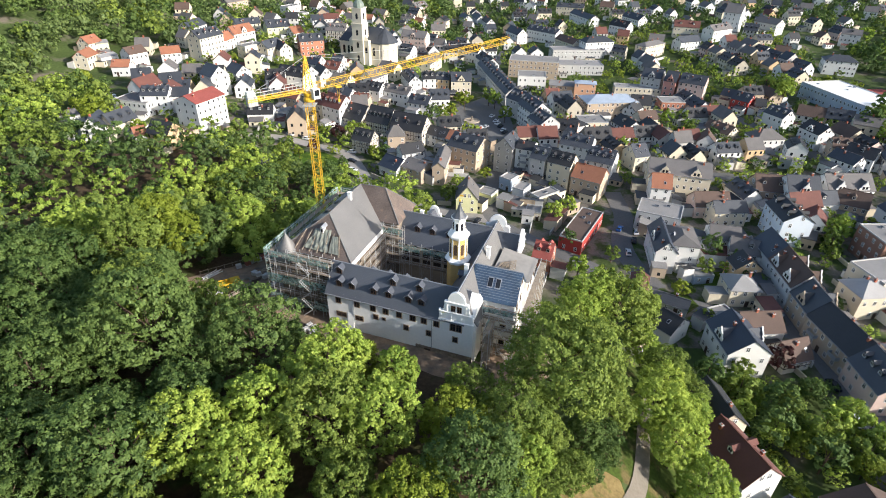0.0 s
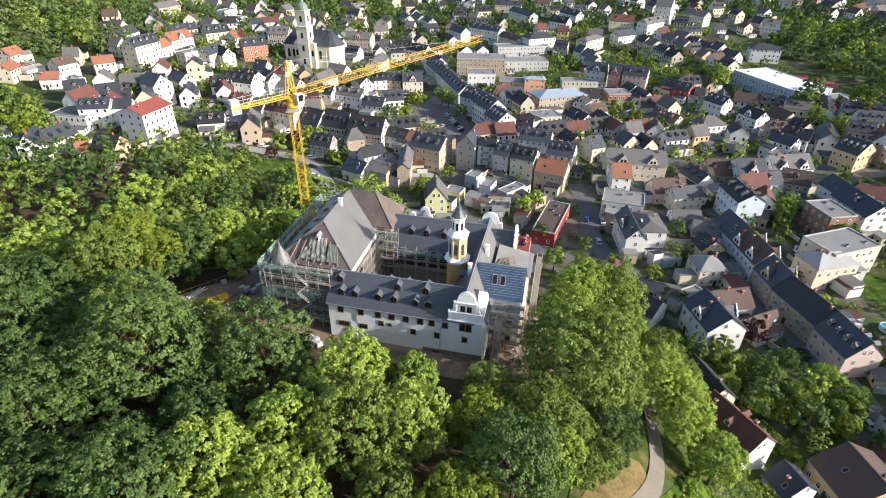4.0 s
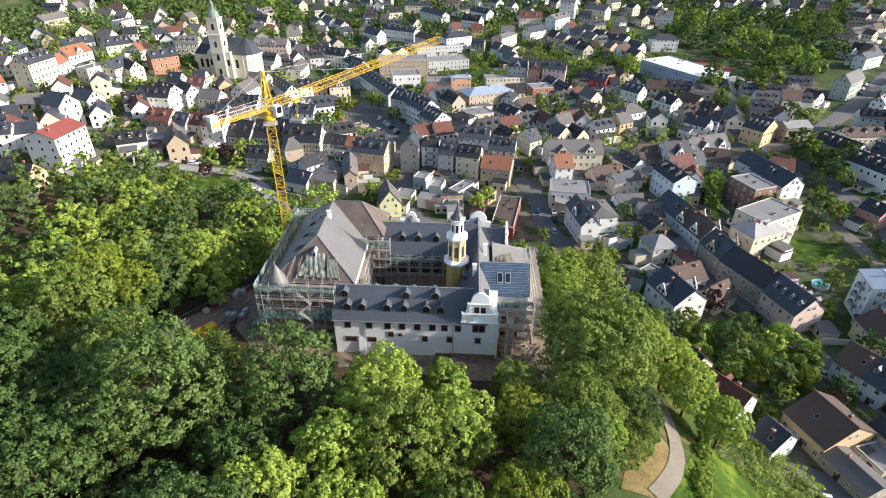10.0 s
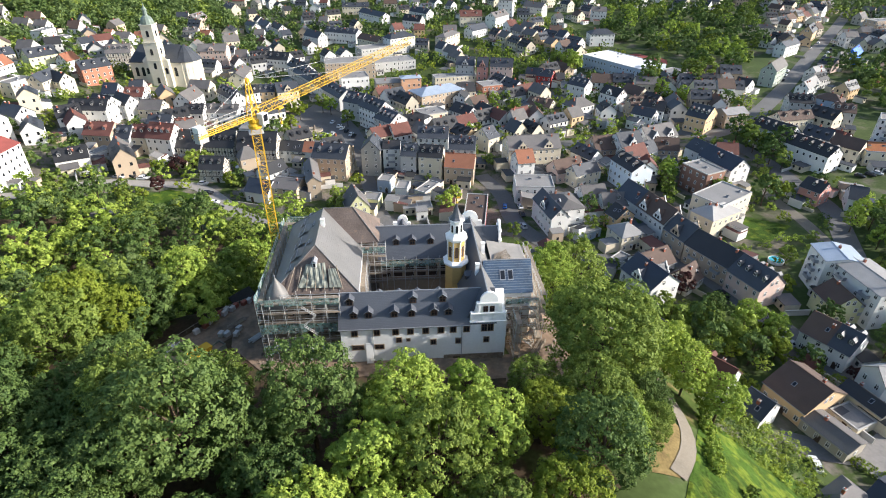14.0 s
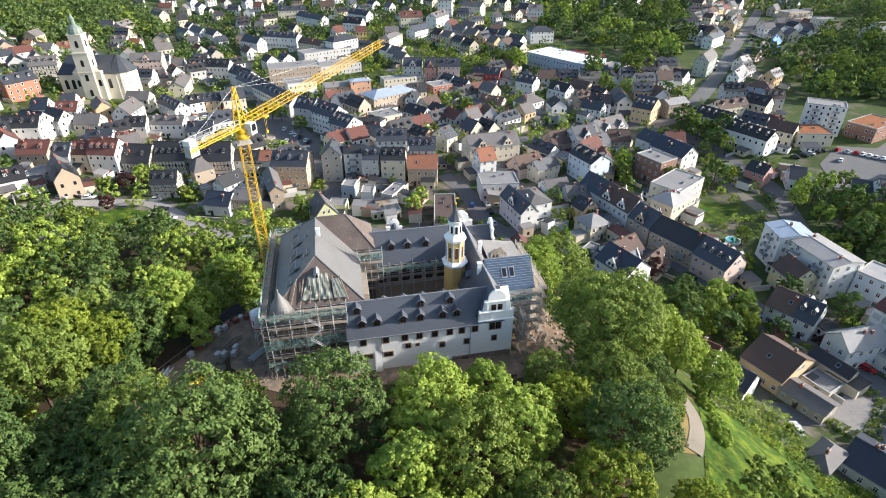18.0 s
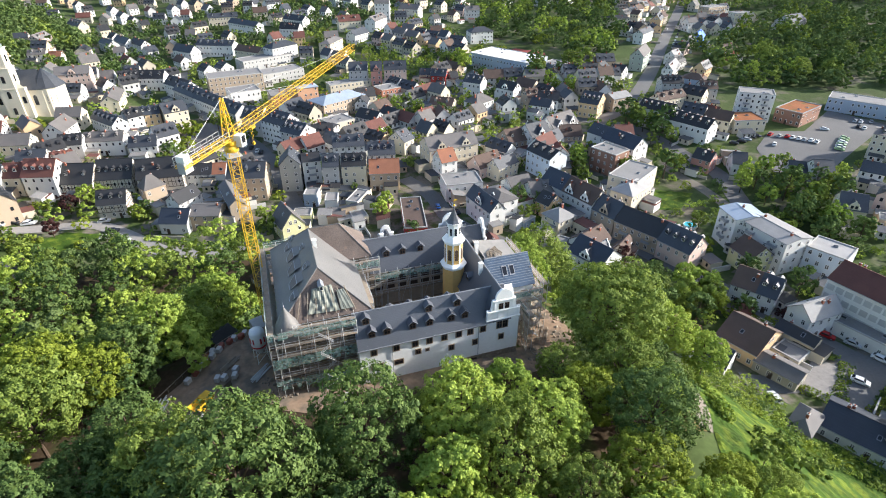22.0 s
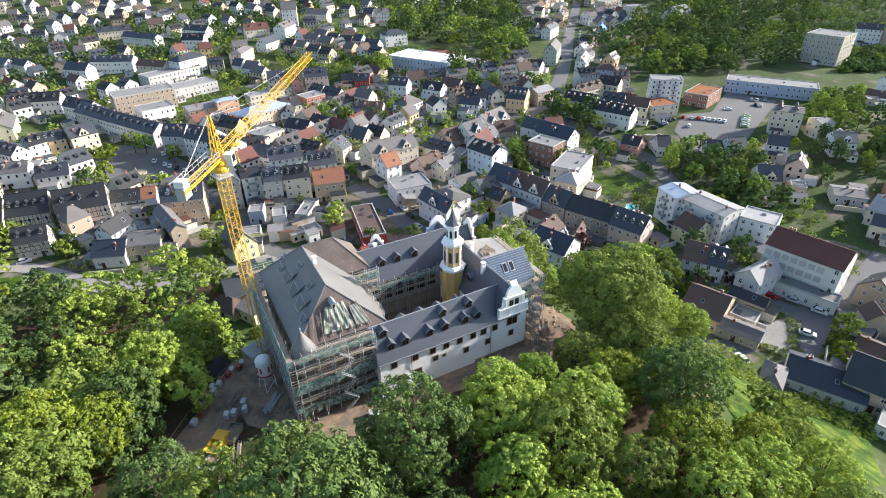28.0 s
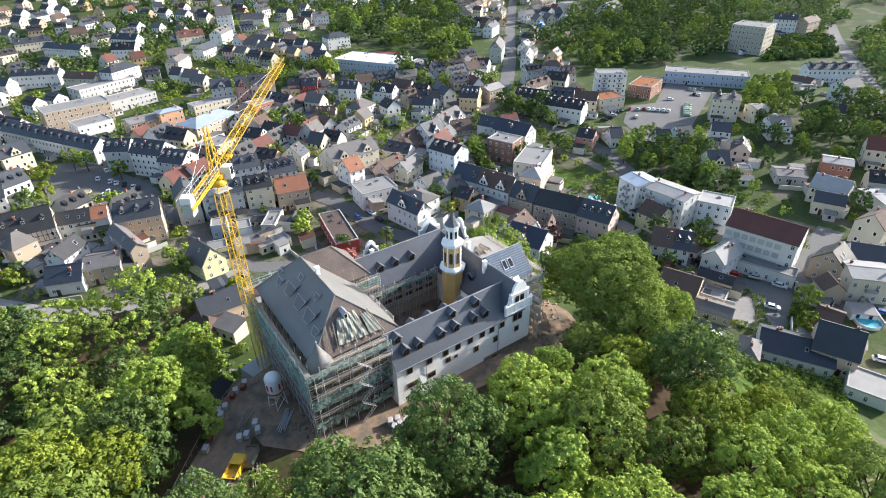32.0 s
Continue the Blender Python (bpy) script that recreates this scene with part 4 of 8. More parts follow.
for u in (2.4, 4.9, 9.2, 12.1, 15.9, 18.3):
    castle_dormer(u, 0.75, 30.9 + 0.75 * SL, 0, south_roof[0])
for u in (1.8, 12.4, 17.4):
    castle_dormer(u, 2.15, 30.9 + 2.15 * SL, 0, south_roof[0])
for u in (6.6, 10.0, 13.3, 17.0):
    castle_dormer(u, 6.1, 30.9 + 0.9 * SL, 180, south_roof[1])
for u in (9.6, 12.8, 16.4):
    castle_dormer(u, 20.8, 32 + 1.3 * 4.9 / 3.6, 0, north_roof[0])
for u in (8.4, 14.8):
    castle_dormer(u, 25.4, 32 + 1.3 * 4.9 / 3.6, 180, north_roof[1])
castle_dormer(22.3, 10.2, 32.6, -90, east_roof[0])


# scrolled white gables
def scroll_gable(u, v, z, half, tall, turn, label="white scrolled Renaissance gable"):
    """A stepped gable with round shoulders and a round head, facing -y before the turn."""
    pts = [(half, 0), (half, tall * 0.2), (half * 0.97, tall * 0.28), (half * 0.8, tall * 0.3), (half * 0.74, tall * 0.42), (half * 0.7, tall * 0.6), (half * 0.62, tall * 0.63), (half * 0.5, tall * 0.66)]
    pts += [(half * 0.5 * math.cos(a), tall * 0.7 + tall * 0.3 * math.sin(a)) for a in (math.pi / 2 * k / 6 for k in range(7))]
    ring = pts + [(-a, b) for a, b in pts[::-1] if a > 0.01]
    bm = bmesh.new()
    slab(bm, [(a, -0.2, b) for a, b in ring], 0.45)
    face = part("gable", bm, castle_plaster, castle, label, pose(u, v, z, 0, 0, turn))
    for zz, k in ((0.0, 1.03), (tall * 0.29, 0.99), (tall * 0.64, 0.68)):
        bm = bmesh.new()
        box(bm, -half * k, half * k, -0.36, 0.3, zz - 0.09, zz + 0.12)
        part("moulding", bm, castle_plaster, face)
    for a in (-0.9, -0.3, 0.3, 0.9):
        bm = bmesh.new()
        box(bm, half * a - 0.13, half * a + 0.13, -0.29, -0.19, 0.12, tall * 0.27)
        part("pilaster", bm, castle_plaster, face)
    for a in (-0.55, 0.55):
        bm = bmesh.new()
        box(bm, half * a - 0.1, half * a + 0.1, -0.29, -0.19, tall * 0.33, tall * 0.62)
        part("pilaster", bm, castle_plaster, face)
    for a in (-0.97, 0.97, -0.66, 0.66):
        bm = bmesh.new()
        lathe(bm, [(0.12, 0), (0.24, 0.15), (0.2, 0.35), (0.05, 0.5)], 8, half * a, 0, 0)
        part("finial", bm, castle_plaster, face, m=pose(0, 0, tall * (0.28 if abs(a) > 0.8 else 0.6)))
    return face


front_gable = scroll_gable(25.0, -0.02, 30.9, 3.05, 6.1, 0)
for a in (-0.55, 0.55):
    put("window", window_mesh(0.8, 1.2, brown_frame), front_gable, pose(a, -0.2, 2.1))
scroll_gable(24.8, 27.2, 31, 3.6, 6.6, 180)
scroll_gable(30.5, 24.2, 32, 2.5, 5.0, 90)
scroll_gable(11.0, 27.0, 32, 2.2, 5.2, 180)
bm = bmesh.new()
slab(bm, ((9.2, 26.9, 33), (11.0, 26.9, 36.4), (11.0, 24.4, 36.4)), 0.15)
slab(bm, ((12.8, 26.9, 33), (11.0, 24.4, 36.4), (11.0, 26.9, 36.4)), 0.15)
part("dormer_roof", bm, castle_slate, castle)

# stair tower
bm = bmesh.new()
lathe(bm, [(2.05, 20), (2.0, 34.2), (2.0, 34.3)], 8, 20.7, 13.5, 0, math.pi / 8)
tower = part("stair_tower", bm, ochre, castle, "slim octagonal stair tower in ochre and white")
bm = bmesh.new()
lathe(bm, [(2.0, 34.0), (2.2, 34.2), (2.45, 34.55), (2.5, 34.8), (2.1, 35.1), (1.75, 35.15)], 8, 20.7, 13.5, 0, math.pi / 8)
part("cornice", bm, castle_plaster, tower)
bm = bmesh.new()
lathe(bm, [(1.7, 35.1), (1.7, 39.4)], 8, 20.7, 13.5, 0, math.pi / 8)
part("drum", bm, ochre, tower)
bm = bmesh.new()
lathe(bm, [(1.7, 39.2), (2.0, 39.5), (2.1, 39.9), (1.95, 40.15), (1.4, 40.6), (1.2, 40.7)], 8, 20.7, 13.5, 0, math.pi / 8)
part("cornice", bm, castle_plaster, tower)
bm = bmesh.new()
lathe(bm, [(1.2, 40.6), (1.15, 43.0), (1.45, 43.2), (1.5, 43.45), (1.2, 43.6)], 8, 20.7, 13.5, 0, math.pi / 8)
part("lantern", bm, castle_plaster, tower)
bm = bmesh.new()
lathe(bm, [(1.42, 43.5), (1.0, 43.95), (0.6, 44.7), (0.3, 45.5), (0.12, 46.3), (0.05, 46.5)], 8, 20.7, 13.5, 0, math.pi / 8)
part("spire", bm, castle_slate, tower)
bm = bmesh.new()
lathe(bm, [(0.05, 46.4), (0.2, 46.55), (0.22, 46.7), (0.05, 46.85), (0.03, 47.9)], 8, 20.7, 13.5)
box(bm, 20.7, 21.3, 13.47, 13.53, 47.5, 47.75)
part("weathervane", bm, crane_yellow, tower, "gilded weathervane")
for k in range(8):
    a = math.pi / 4 * k
    dx, dy = math.cos(a), math.sin(a)
    bm = bmesh.new()
    box(bm, -0.13, 0.13, -0.1, 0.05, 35.1, 39.4)
    b = a + math.pi / 8
    part("pilaster", bm, castle_plaster, tower, m=on_wall(20.7 + 1.62 * math.cos(b), 13.5 + 1.62 * math.sin(b), 0, math.cos(b), math.sin(b)))
    for z, r, w, h in ((36.0, 1.59, 0.62, 2.3), (41.0, 1.11, 0.45, 1.5)):
        bm = bmesh.new()
        pts = [(-w / 2, -0.03, 0), (w / 2, -0.03, 0)] + [(w / 2 * math.cos(c), -0.03, h - w / 2 + w / 2 * math.sin(c)) for c in (math.pi * i / 6 for i in range(7))]
        slab(bm, pts, 0.06, 0, 1)
        part("arched_window", bm, [brown_frame if z < 40 else glass, castle_plaster], tower, m=on_wall(20.7 + r * dx, 13.5 + r * dy, z, dx, dy))

# court: arcade under the north wing, floor, chimney
bm = bmesh.new()
box(bm, 2.8, 21.2, 7, 19.5, 17, 23.6)
part("court_floor", bm, dirt, castle, "rough courtyard floor")
for k in range(6):
    u = 7.4 + 2.35 * k
    bm = bmesh.new()
    pts = [(-0.85, -0.04, 0), (0.85, -0.04, 0)] + [(0.85 * math.cos(c), -0.04, 2.2 + 0.75 * math.sin(c)) for c in (math.pi * i / 8 for i in range(9))]
    slab(bm, pts, 0.05, 0)
    part("arch_opening", bm, timber_dark, north, m=pose(u, 19.5, 27.3))
    bm = bmesh.new()
    for i in range(8):
        c0, c1 = math.pi * i / 8, math.pi * (i + 1) / 8
        bar(bm, (0.95 * math.cos(c0), -0.05, 2.2 + 0.85 * math.sin(c0)), (0.95 * math.cos(c1), -0.05, 2.2 + 0.85 * math.sin(c1)), 0.12)
    bmesh.ops.remove_doubles(bm, verts=bm.verts, dist=0.03)
    part("arch", bm, stone_trim, north, "sandstone arch ring", pose(u, 19.45, 27.3))
    castle_window(u, 30.85, 0.7, 0.65, north, v=19.48)
bm = bmesh.new()
box(bm, 5.9, 21.2, 19.3, 19.5, 30.4, 30.55)
part("string_course", bm, stone_trim, north)
for v in (8.2, 11.0, 13.8, 16.6):
    for z in (26.0, 29.4, 32.4):
        castle_window(2.8, z, 0.9, 1.3, west, v=v, ax=1, ay=0)
for v in (6.5, 9.3, 12.1, 14.9, 17.7, 20.5, 23.3, 26):
    for z in (25.5, 29.2, 32.6):
        castle_window(-11, z, 0.9, 1.4, west, v=v, ax=-1, ay=0)
for u in (-8.5, -6, -3.4, -0.8, 1.4):
    for z in (25.5, 29.2, 32.6):
        castle_window(u, z, 0.9, 1.4, west, v=4.48)
for u in (27.4, 29.6, 31.8):
    for z in (22.5, 26, 29.6):
        castle_window(u, z, 0.9, 1.4, cross, v=5.98)
for v in (8.3, 11.2):
    for z in (22.5, 26, 29.6, 33.2):
        castle_window(33.6, z, 0.9, 1.4, cross, v=v, ax=1, ay=0)
for v in (15, 17.6, 20.2):
    for z in (22.5, 26, 29.4):
        castle_window(34.2, z, 0.9, 1.4, castle, v=v, ax=1, ay=0)
for u, v, z in ((24.0, 8.2, 36.2), (26.0, 15.5, 36.0), (-3.6, 17.5, 41.0), (9.5, 23.6, 36.4)):
    bm = bmesh.new()
    box(bm, u - 0.35, u + 0.35, v - 0.3, v + 0.3, z - 1.5, z + 0.9)
    box(bm, u - 0.42, u + 0.42, v - 0.37, v + 0.37, z + 0.9, z + 1.02)
    part("chimney", bm, castle_plaster, castle)
for u in (28.6, 30.0):
    bm = bmesh.new()
    t = (36.7 - 32.6) / 3.8
    v0, v1 = 7.2, 8.5
    slab(bm, ((u - 0.5, v0, 32.6 + (v0 - 6) * t + 0.15), (u + 0.5, v0, 32.6 + (v0 - 6) * t + 0.15), (u + 0.5, v1, 32.6 + (v1 - 6) * t + 0.15), (u - 0.5, v1, 32.6 + (v1 - 6) * t + 0.15)), 0.2, 0)
    part("roof_window_frame", bm, zinc, cross)
    bm = bmesh.new()
    slab(bm, ((u - 0.38, v0 + 0.12, 32.6 + (v0 - 5.88) * t + 0.17), (u + 0.38, v0 + 0.12, 32.6 + (v0 - 5.88) * t + 0.17), (u + 0.38, v1 - 0.12, 32.6 + (v1 - 6.12) * t + 0.17), (u - 0.38, v1 - 0.12, 32.6 + (v1 - 6.12) * t + 0.17)), 0.05, 0)
    part("roof_window_pane", bm, glass, cross)

# low flat-topped dormers of the west slope, a small dormer and tarpaulins on the south hip
TW = 5.9 / 7.4
for v, f, k in ((8.2, 0.3, 0.75), (11.6, 0.34, 1.15), (15.6, 0.36, 1.15), (19.8, 0.38, 1.15), (23.6, 0.36, 0.75), (13.2, 0.7, 0.6), (19.6, 0.72, 0.6), (25.2, 0.5, 0.6)):
    def at_slope(run, side, up=0.0):
        return (-11.5 + 7.4 * f + run, v + side, 35.0 + 5.9 * f + run * TW + up)
    low = [at_slope(0, 0.75 * k, 0.05), at_slope(0, -0.75 * k, 0.05)]
    high = [at_slope(1.1 * k, -1.35 * k, 0.45 * k), at_slope(1.1 * k, 1.35 * k, 0.45 * k)]
    foot = [at_slope(1.1 * k, -1.35 * k, 0.02), at_slope(1.1 * k, 1.35 * k, 0.02)]
    back = [at_slope(2.1 * k, -1.2 * k, 0.03), at_slope(2.1 * k, 1.2 * k, 0.03)]
    bm = bmesh.new()
    poly(bm, (low[0], low[1], high[0], high[1]), 1)
    poly(bm, (low[1], foot[0], high[0]), 0)
    poly(bm, (foot[1], low[0], high[1]), 0)
    poly(bm, (high[1], high[0], back[0], back[1]), 0)
    d = part("dormer", bm, [old_slate, castle_slate], castle, "low slate dormer with zinc edges")
    for p, q in ((low[0], high[1]), (low[1], high[0]), (low[0], low[1]), (high[0], high[1])):
        bm = bmesh.new()
        bar(bm, p, q, 0.06)
        part("edge_strip", bm, zinc, d)
bm = bmesh.new()
box(bm, -4.4, -3.8, 7.0, 7.9, 38.0, 39.3)
slab(bm, ((-4.6, 6.8, 39.2), (-4.1, 6.8, 39.75), (-4.1, 8.6, 39.75), (-4.6, 8.6, 39.2)), 0.06, 1)
slab(bm, ((-3.6, 6.8, 39.2), (-3.6, 8.6, 39.2), (-4.1, 8.6, 39.75), (-4.1, 6.8, 39.75)), 0.06, 1)
box(bm, -4.3, -3.9, 6.95, 7.0, 38.5, 39.1, 2)
part("small_dormer", bm, [castle_plaster, zinc, glass], castle)


def sheet(name, c00, c10, c11, c01, mat, label, n=10, sag=0.12):
    """A creased cloth between four corners."""
    c00, c10, c11, c01 = (Vector(c) for c in (c00, c10, c11, c01))
    nrm = (c10 - c00).cross(c01 - c00).normalized()
    v = []
    for j in range(n + 1):
        for i in range(n + 1):
            p = c00.lerp(c10, i / n).lerp(c01.lerp(c11, i / n), j / n)
            v.append(p + nrm * sag * (noise.noise(p * 1.1) + 0.22 * math.sin(i * 1.9 + j * 0.4)))
    f = [(j * (n + 1) + i, j * (n + 1) + i + 1, (j + 1) * (n + 1) + i + 1, (j + 1) * (n + 1) + i) for j in range(n) for i in range(n)]
    return put(name, mesh_object(name, v, f, [mat]), castle, None, label)


sheet("tarpaulin", (-6.8, 4.6, 35.95), (-1.8, 4.4, 35.85), (-2.4, 7.6, 38.95), (-5.6, 7.4, 38.75), tarp, "grey-green tarpaulin over stripped rafters", 16, 0.3)
sheet("tarpaulin", (-1.6, 4.4, 35.9), (0.6, 4.4, 35.9), (-0.6, 6.8, 38.2), (-1.8, 6.8, 38.2), tarp, "grey-green tarpaulin over stripped rafters")
for k in range(7):
    u = -8.6 + k * 1.55
    bm = bmesh.new()
    bar(bm, (u, 4.2, 35.55), (u * 0.75 - 1.0, 7.2, 38.5), 0.09)
    part("rafter", bm, plank, castle)

# corner turret
bm = bmesh.new()
lathe(bm, [(1.95, 17), (1.9, 33.6)], 20, -10.3, 4.2)
turret = part("corner_turret", bm, dark_stone, castle, "round corner turret behind scaffolding")
bm = bmesh.new()
lathe(bm, [(2.45, 33.3), (2.4, 33.7), (2.05, 34.7), (1.4, 36.0), (0.7, 37.2), (0.2, 38.2), (0.05, 38.6)], 20, -10.3, 4.2)
cap = part("turret_cap", bm, old_slate, turret, "weathered conical cap")
for p in cap.data.polygons:
    p.use_smooth = True
bm = bmesh.new()
lathe(bm, [(0.04, 38.5), (0.13, 38.7), (0.13, 38.85), (0.03, 39.0), (0.02, 39.5)], 8, -10.3, 4.2)
part("finial", bm, zinc, turret)


# ---- scaffolding ----
def scaffold(p, q, depth, z0, z1, name="scaffold", lift=2.0, net=(), stairs=False):
    """Tube scaffold along the line p to q (castle plan), its decks depth wide on the left of that line."""
    a, b = Vector((*p, 0)), Vector((*q, 0))
    run = (b - a).length
    d = (b - a) / run
    n = Vector((-d.y, d.x, 0))
    bays = max(1, round(run / 2.4))
    top = root(name, castle.matrix_basis.copy(), "steel tube scaffolding with plank decks against a castle wall", "scaffold", "castle scaffolds")
    pole = None
    for k in range(bays + 1):
        for side in (0, depth):
            c = a + d * run * k / bays + n * side
            if pole is None:
                bm = bmesh.new()
                bar(bm, (0, 0, z0), (0, 0, z1 + 1.0), 0.05, sides=5)
                pole = done(bm, "pole", steel)
            put("pole", pole, top, pose(c.x, c.y, 0))
    levels = int((z1 - z0) / lift)
    for f in range(1, levels + 1):
        z = z1 - (levels - f) * lift
        for k in range(bays):
            s, e = a + d * run * k / bays, a + d * run * (k + 1) / bays
            bm = bmesh.new()
            corner = [s + n * 0.08, e + n * 0.08, e + n * (depth - 0.08), s + n * (depth - 0.08)]
            slab(bm, [(c.x, c.y, z) for c in corner], 0.07)
            part("deck", bm, plank, top)
        for h in (0.5, 1.0):
            bm = bmesh.new()
            bar(bm, a + Vector((0, 0, z + h)), b + Vector((0, 0, z + h)), 0.035)
            part("guard_rail", bm, steel, top)
    for k in range(0, bays, 2):
        bm = bmesh.new()
        s, e = a + d * run * k / bays, a + d * run * (k + 1) / bays
        bar(bm, s + Vector((0, 0, z0)), e + Vector((0, 0, z1)), 0.035)
        part("brace", bm, steel, top)
    if stairs:
        for f in range(levels):
            z = z1 - (levels - f) * lift
            s = a + d * (run * 0.55) - n * 0.6
            e = a + d * (run * 0.55 + 2.2) - n * 0.6
            if f % 2:
                s, e = e, s
            bm = bmesh.new()
            for w in (-0.25, 0.25):
                bar(bm, s + n * w + Vector((0, 0, z)), e + n * w + Vector((0, 0, z + lift)), 0.05)
            for i in range(8):
                c = s.lerp(e, (i + 0.5) / 8)
                bar(bm, c - n * 0.25 + Vector((0, 0, z + lift * (i + 0.5) / 8)), c + n * 0.25 + Vector((0, 0, z + lift * (i + 0.5) / 8)), 0.05)
            part("ladder_stair", bm, steel, top)
    for za, zb in net:
        v, f = [], []
        m = bays * 3
        for k in range(m + 1):
            c = a + d * run * k / m - n * 0.06
            for zz in (za, (za + zb) / 2, zb):
                w = 0.16 * noise.noise(Vector((k * 0.7, zz, run)))
                v.append((c.x + n.x * w, c.y + n.y * w, zz + 0.12 * noise.noise(Vector((k * 0.9, zz * 2, 3)))))
        for k in range(m):
            for i in range(2):
                if noise.noise(Vector((k * 0.6, i * 3.1 + za, run * 0.3))) > -0.35:
                    f.append((k * 3 + i, k * 3 + 3 + i, k * 3 + 4 + i, k * 3 + 1 + i))
        put("safety_net", mesh_object("safety_net", v, f, [net_mat]), top, None, "torn green safety net")
    return top


scaffold((-13.4, 1.2), (0.2, 1.2), 1.0, 22.4, 35.0, net=((34.8, 36.2), (29.0, 31.0), (24.5, 26.5)), stairs=True)
scaffold((-9.5, 2.5), (0.2, 2.5), 1.0, 22.4, 35.0)
scaffold((-13.4, 29.4), (-13.4, 1.2), 1.0, 22.4, 35.0, net=((34.6, 36.3), (30.5, 34)))
scaffold((3.6, 29.4), (-12.6, 29.4), 1.1, 20, 35.0, net=((34.8, 36.4),))
scaffold((6.6, 18.0), (20.4, 18.0), 1.0, 23.6, 31.2, net=((30.6, 32.0),))
scaffold((4.2, 19.0), (4.2, 7.4), -1.0, 23.6, 33.6)
scaffold((3.0, 17.6), (7.6, 17.6), 1.0, 23.6, 35.2, net=((34.2, 35.6),))
scaffold((28.6, 3.6), (34.4, 3.6), 1.1, 19.5, 32.0, net=((31.4, 32.6),), stairs=True)
scaffold((35.2, 5.0), (35.2, 21.6), -1.0, 18.5, 32.0)
scaffold((29.9, -0.4), (29.9, 3.4), -1.0, 19.5, 30.0, net=((29.5, 31),))

# ---- tower crane ----
CX, CY, CZ = -28.3, 106.9, 21.5
JIB = math.degrees(math.atan2(141.5 - CY, 13.2 - CX))
crane = root("tower_crane", pose(CX, CY, CZ), "tall yellow lattice tower crane beside the castle", "crane")


def lattice(bm, p, q, w, h, pitch, chord, brace):
    """A square lattice boom from p to q: four chords and zigzag bracing."""
    p, q = Vector(p), Vector(q)
    d = (q - p).normalized()
    side = d.cross(Vector((0, 0, 1)) if abs(d.z) < 0.9 else Vector((0, 1, 0))).normalized()
    up = side.cross(d)
    n = max(1, round((q - p).length / pitch))
    c = [[p.lerp(q, k / n) + side * w * s / 2 + up * h * t / 2 for s, t in ((-1, -1), (1, -1), (1, 1), (-1, 1))] for k in range(n + 1)]
    for i in range(4):
        bar(bm, c[0][i], c[n][i], chord)
    for k in range(n):
        for i in range(4):
            j = (i + 1) % 4
            bar(bm, c[k][i], c[k][j], brace)
            a, b = (i, j) if (k + i) % 2 else (j, i)
            bar(bm, c[k][a], c[k + 1][b], brace)


bm = bmesh.new()
box(bm, -3, 3, -3, 3, -1.5, 0.5)
part("foundation", bm, concrete, crane)
for k in range(6):
    bm = bmesh.new()
    lattice(bm, (0, 0, 0.5 + 5.9 * k), (0, 0, 0.5 + 5.9 * (k + 1)), 1.55, 1.55, 1.48, 0.075, 0.034)
    tagged(part("mast_section", bm, crane_yellow, crane), kind="stuff")
bm = bmesh.new()
lathe(bm, [(0.95, 35.9), (1.15, 36.1), (1.15, 36.5), (0.85, 36.9)], 16)
lathe(bm, [(0.85, 36.9), (1.0, 37.2), (1.0, 37.7)], 16)
part("slewing_ring", bm, crane_yellow, crane)
bm = bmesh.new()
box(bm, -1.25, 1.25, -1.25, 1.25, 35.2, 35.28)
part("platform", bm, steel, crane)
slew = pose(0, 0, 0, 0, 0, JIB)
tip = math.hypot(13.2 - CX, 141.5 - CY)
jib_end = 62.9 - CZ
bm = bmesh.new()
lattice(bm, (1.0, 0, 38.6), (tip, 0, jib_end), 1.1, 1.3, 1.5, 0.06, 0.028)
jib = part("jib", bm, crane_yellow, crane, "long yellow lattice jib", slew)
bm = bmesh.new()
for s in (-0.65, 0.65):
    bar(bm, (0.9, s, 37.7), (0.1, s * 0.35, 44.6), 0.09)
    bar(bm, (-0.9, s, 37.7), (-0.1, s * 0.35, 44.6), 0.09)
for k in range(6):
    f, g = k / 6, (k + 1) / 6
    for s in (-0.65, 0.65):
        bar(bm, (0.9 - 0.8 * f, s * (1 - 0.65 * f), 37.7 + 6.9 * f), (-0.9 + 0.8 * g, s * (1 - 0.65 * g), 37.7 + 6.9 * g), 0.05)
        bar(bm, (-0.9 + 0.8 * f, s * (1 - 0.65 * f), 37.7 + 6.9 * f), (0.9 - 0.8 * g, s * (1 - 0.65 * g), 37.7 + 6.9 * g), 0.05)
part("tower_head", bm, crane_yellow, crane, "", slew)
bm = bmesh.new()
lattice(bm, (-1.0, 0, 38.2), (-12.5, 0, 38.2), 1.5, 0.35, 1.6, 0.08, 0.04)
part("counter_jib", bm, crane_yellow, crane, "", slew)
bm = bmesh.new()
for s in (-0.9, 0.9):
    for h in (0.6, 1.2):
        bar(bm, (-1.2, s, 38.4 + h), (-12.5, s, 38.4 + h), 0.035)
    for k in range(8):
        bar(bm, (-1.2 - 1.6 * k, s, 38.4), (-1.2 - 1.6 * k, s, 39.6), 0.035)
part("walkway_rail", bm, steel, crane, "", slew)
for k in range(3):
    bm = bmesh.new()
    box(bm, -12.3 + k * 0.62, -11.75 + k * 0.62, -0.6, 0.6, 37.1, 38.7)
    part("counterweight", bm, concrete, crane, "pale concrete counterweight", slew)
bm = bmesh.new()
box(bm, -12.2, -10.8, -0.65, 0.65, 38.8, 39.7)
part("machinery_house", bm, white_paint, crane, "", slew)
bm = bmesh.new()
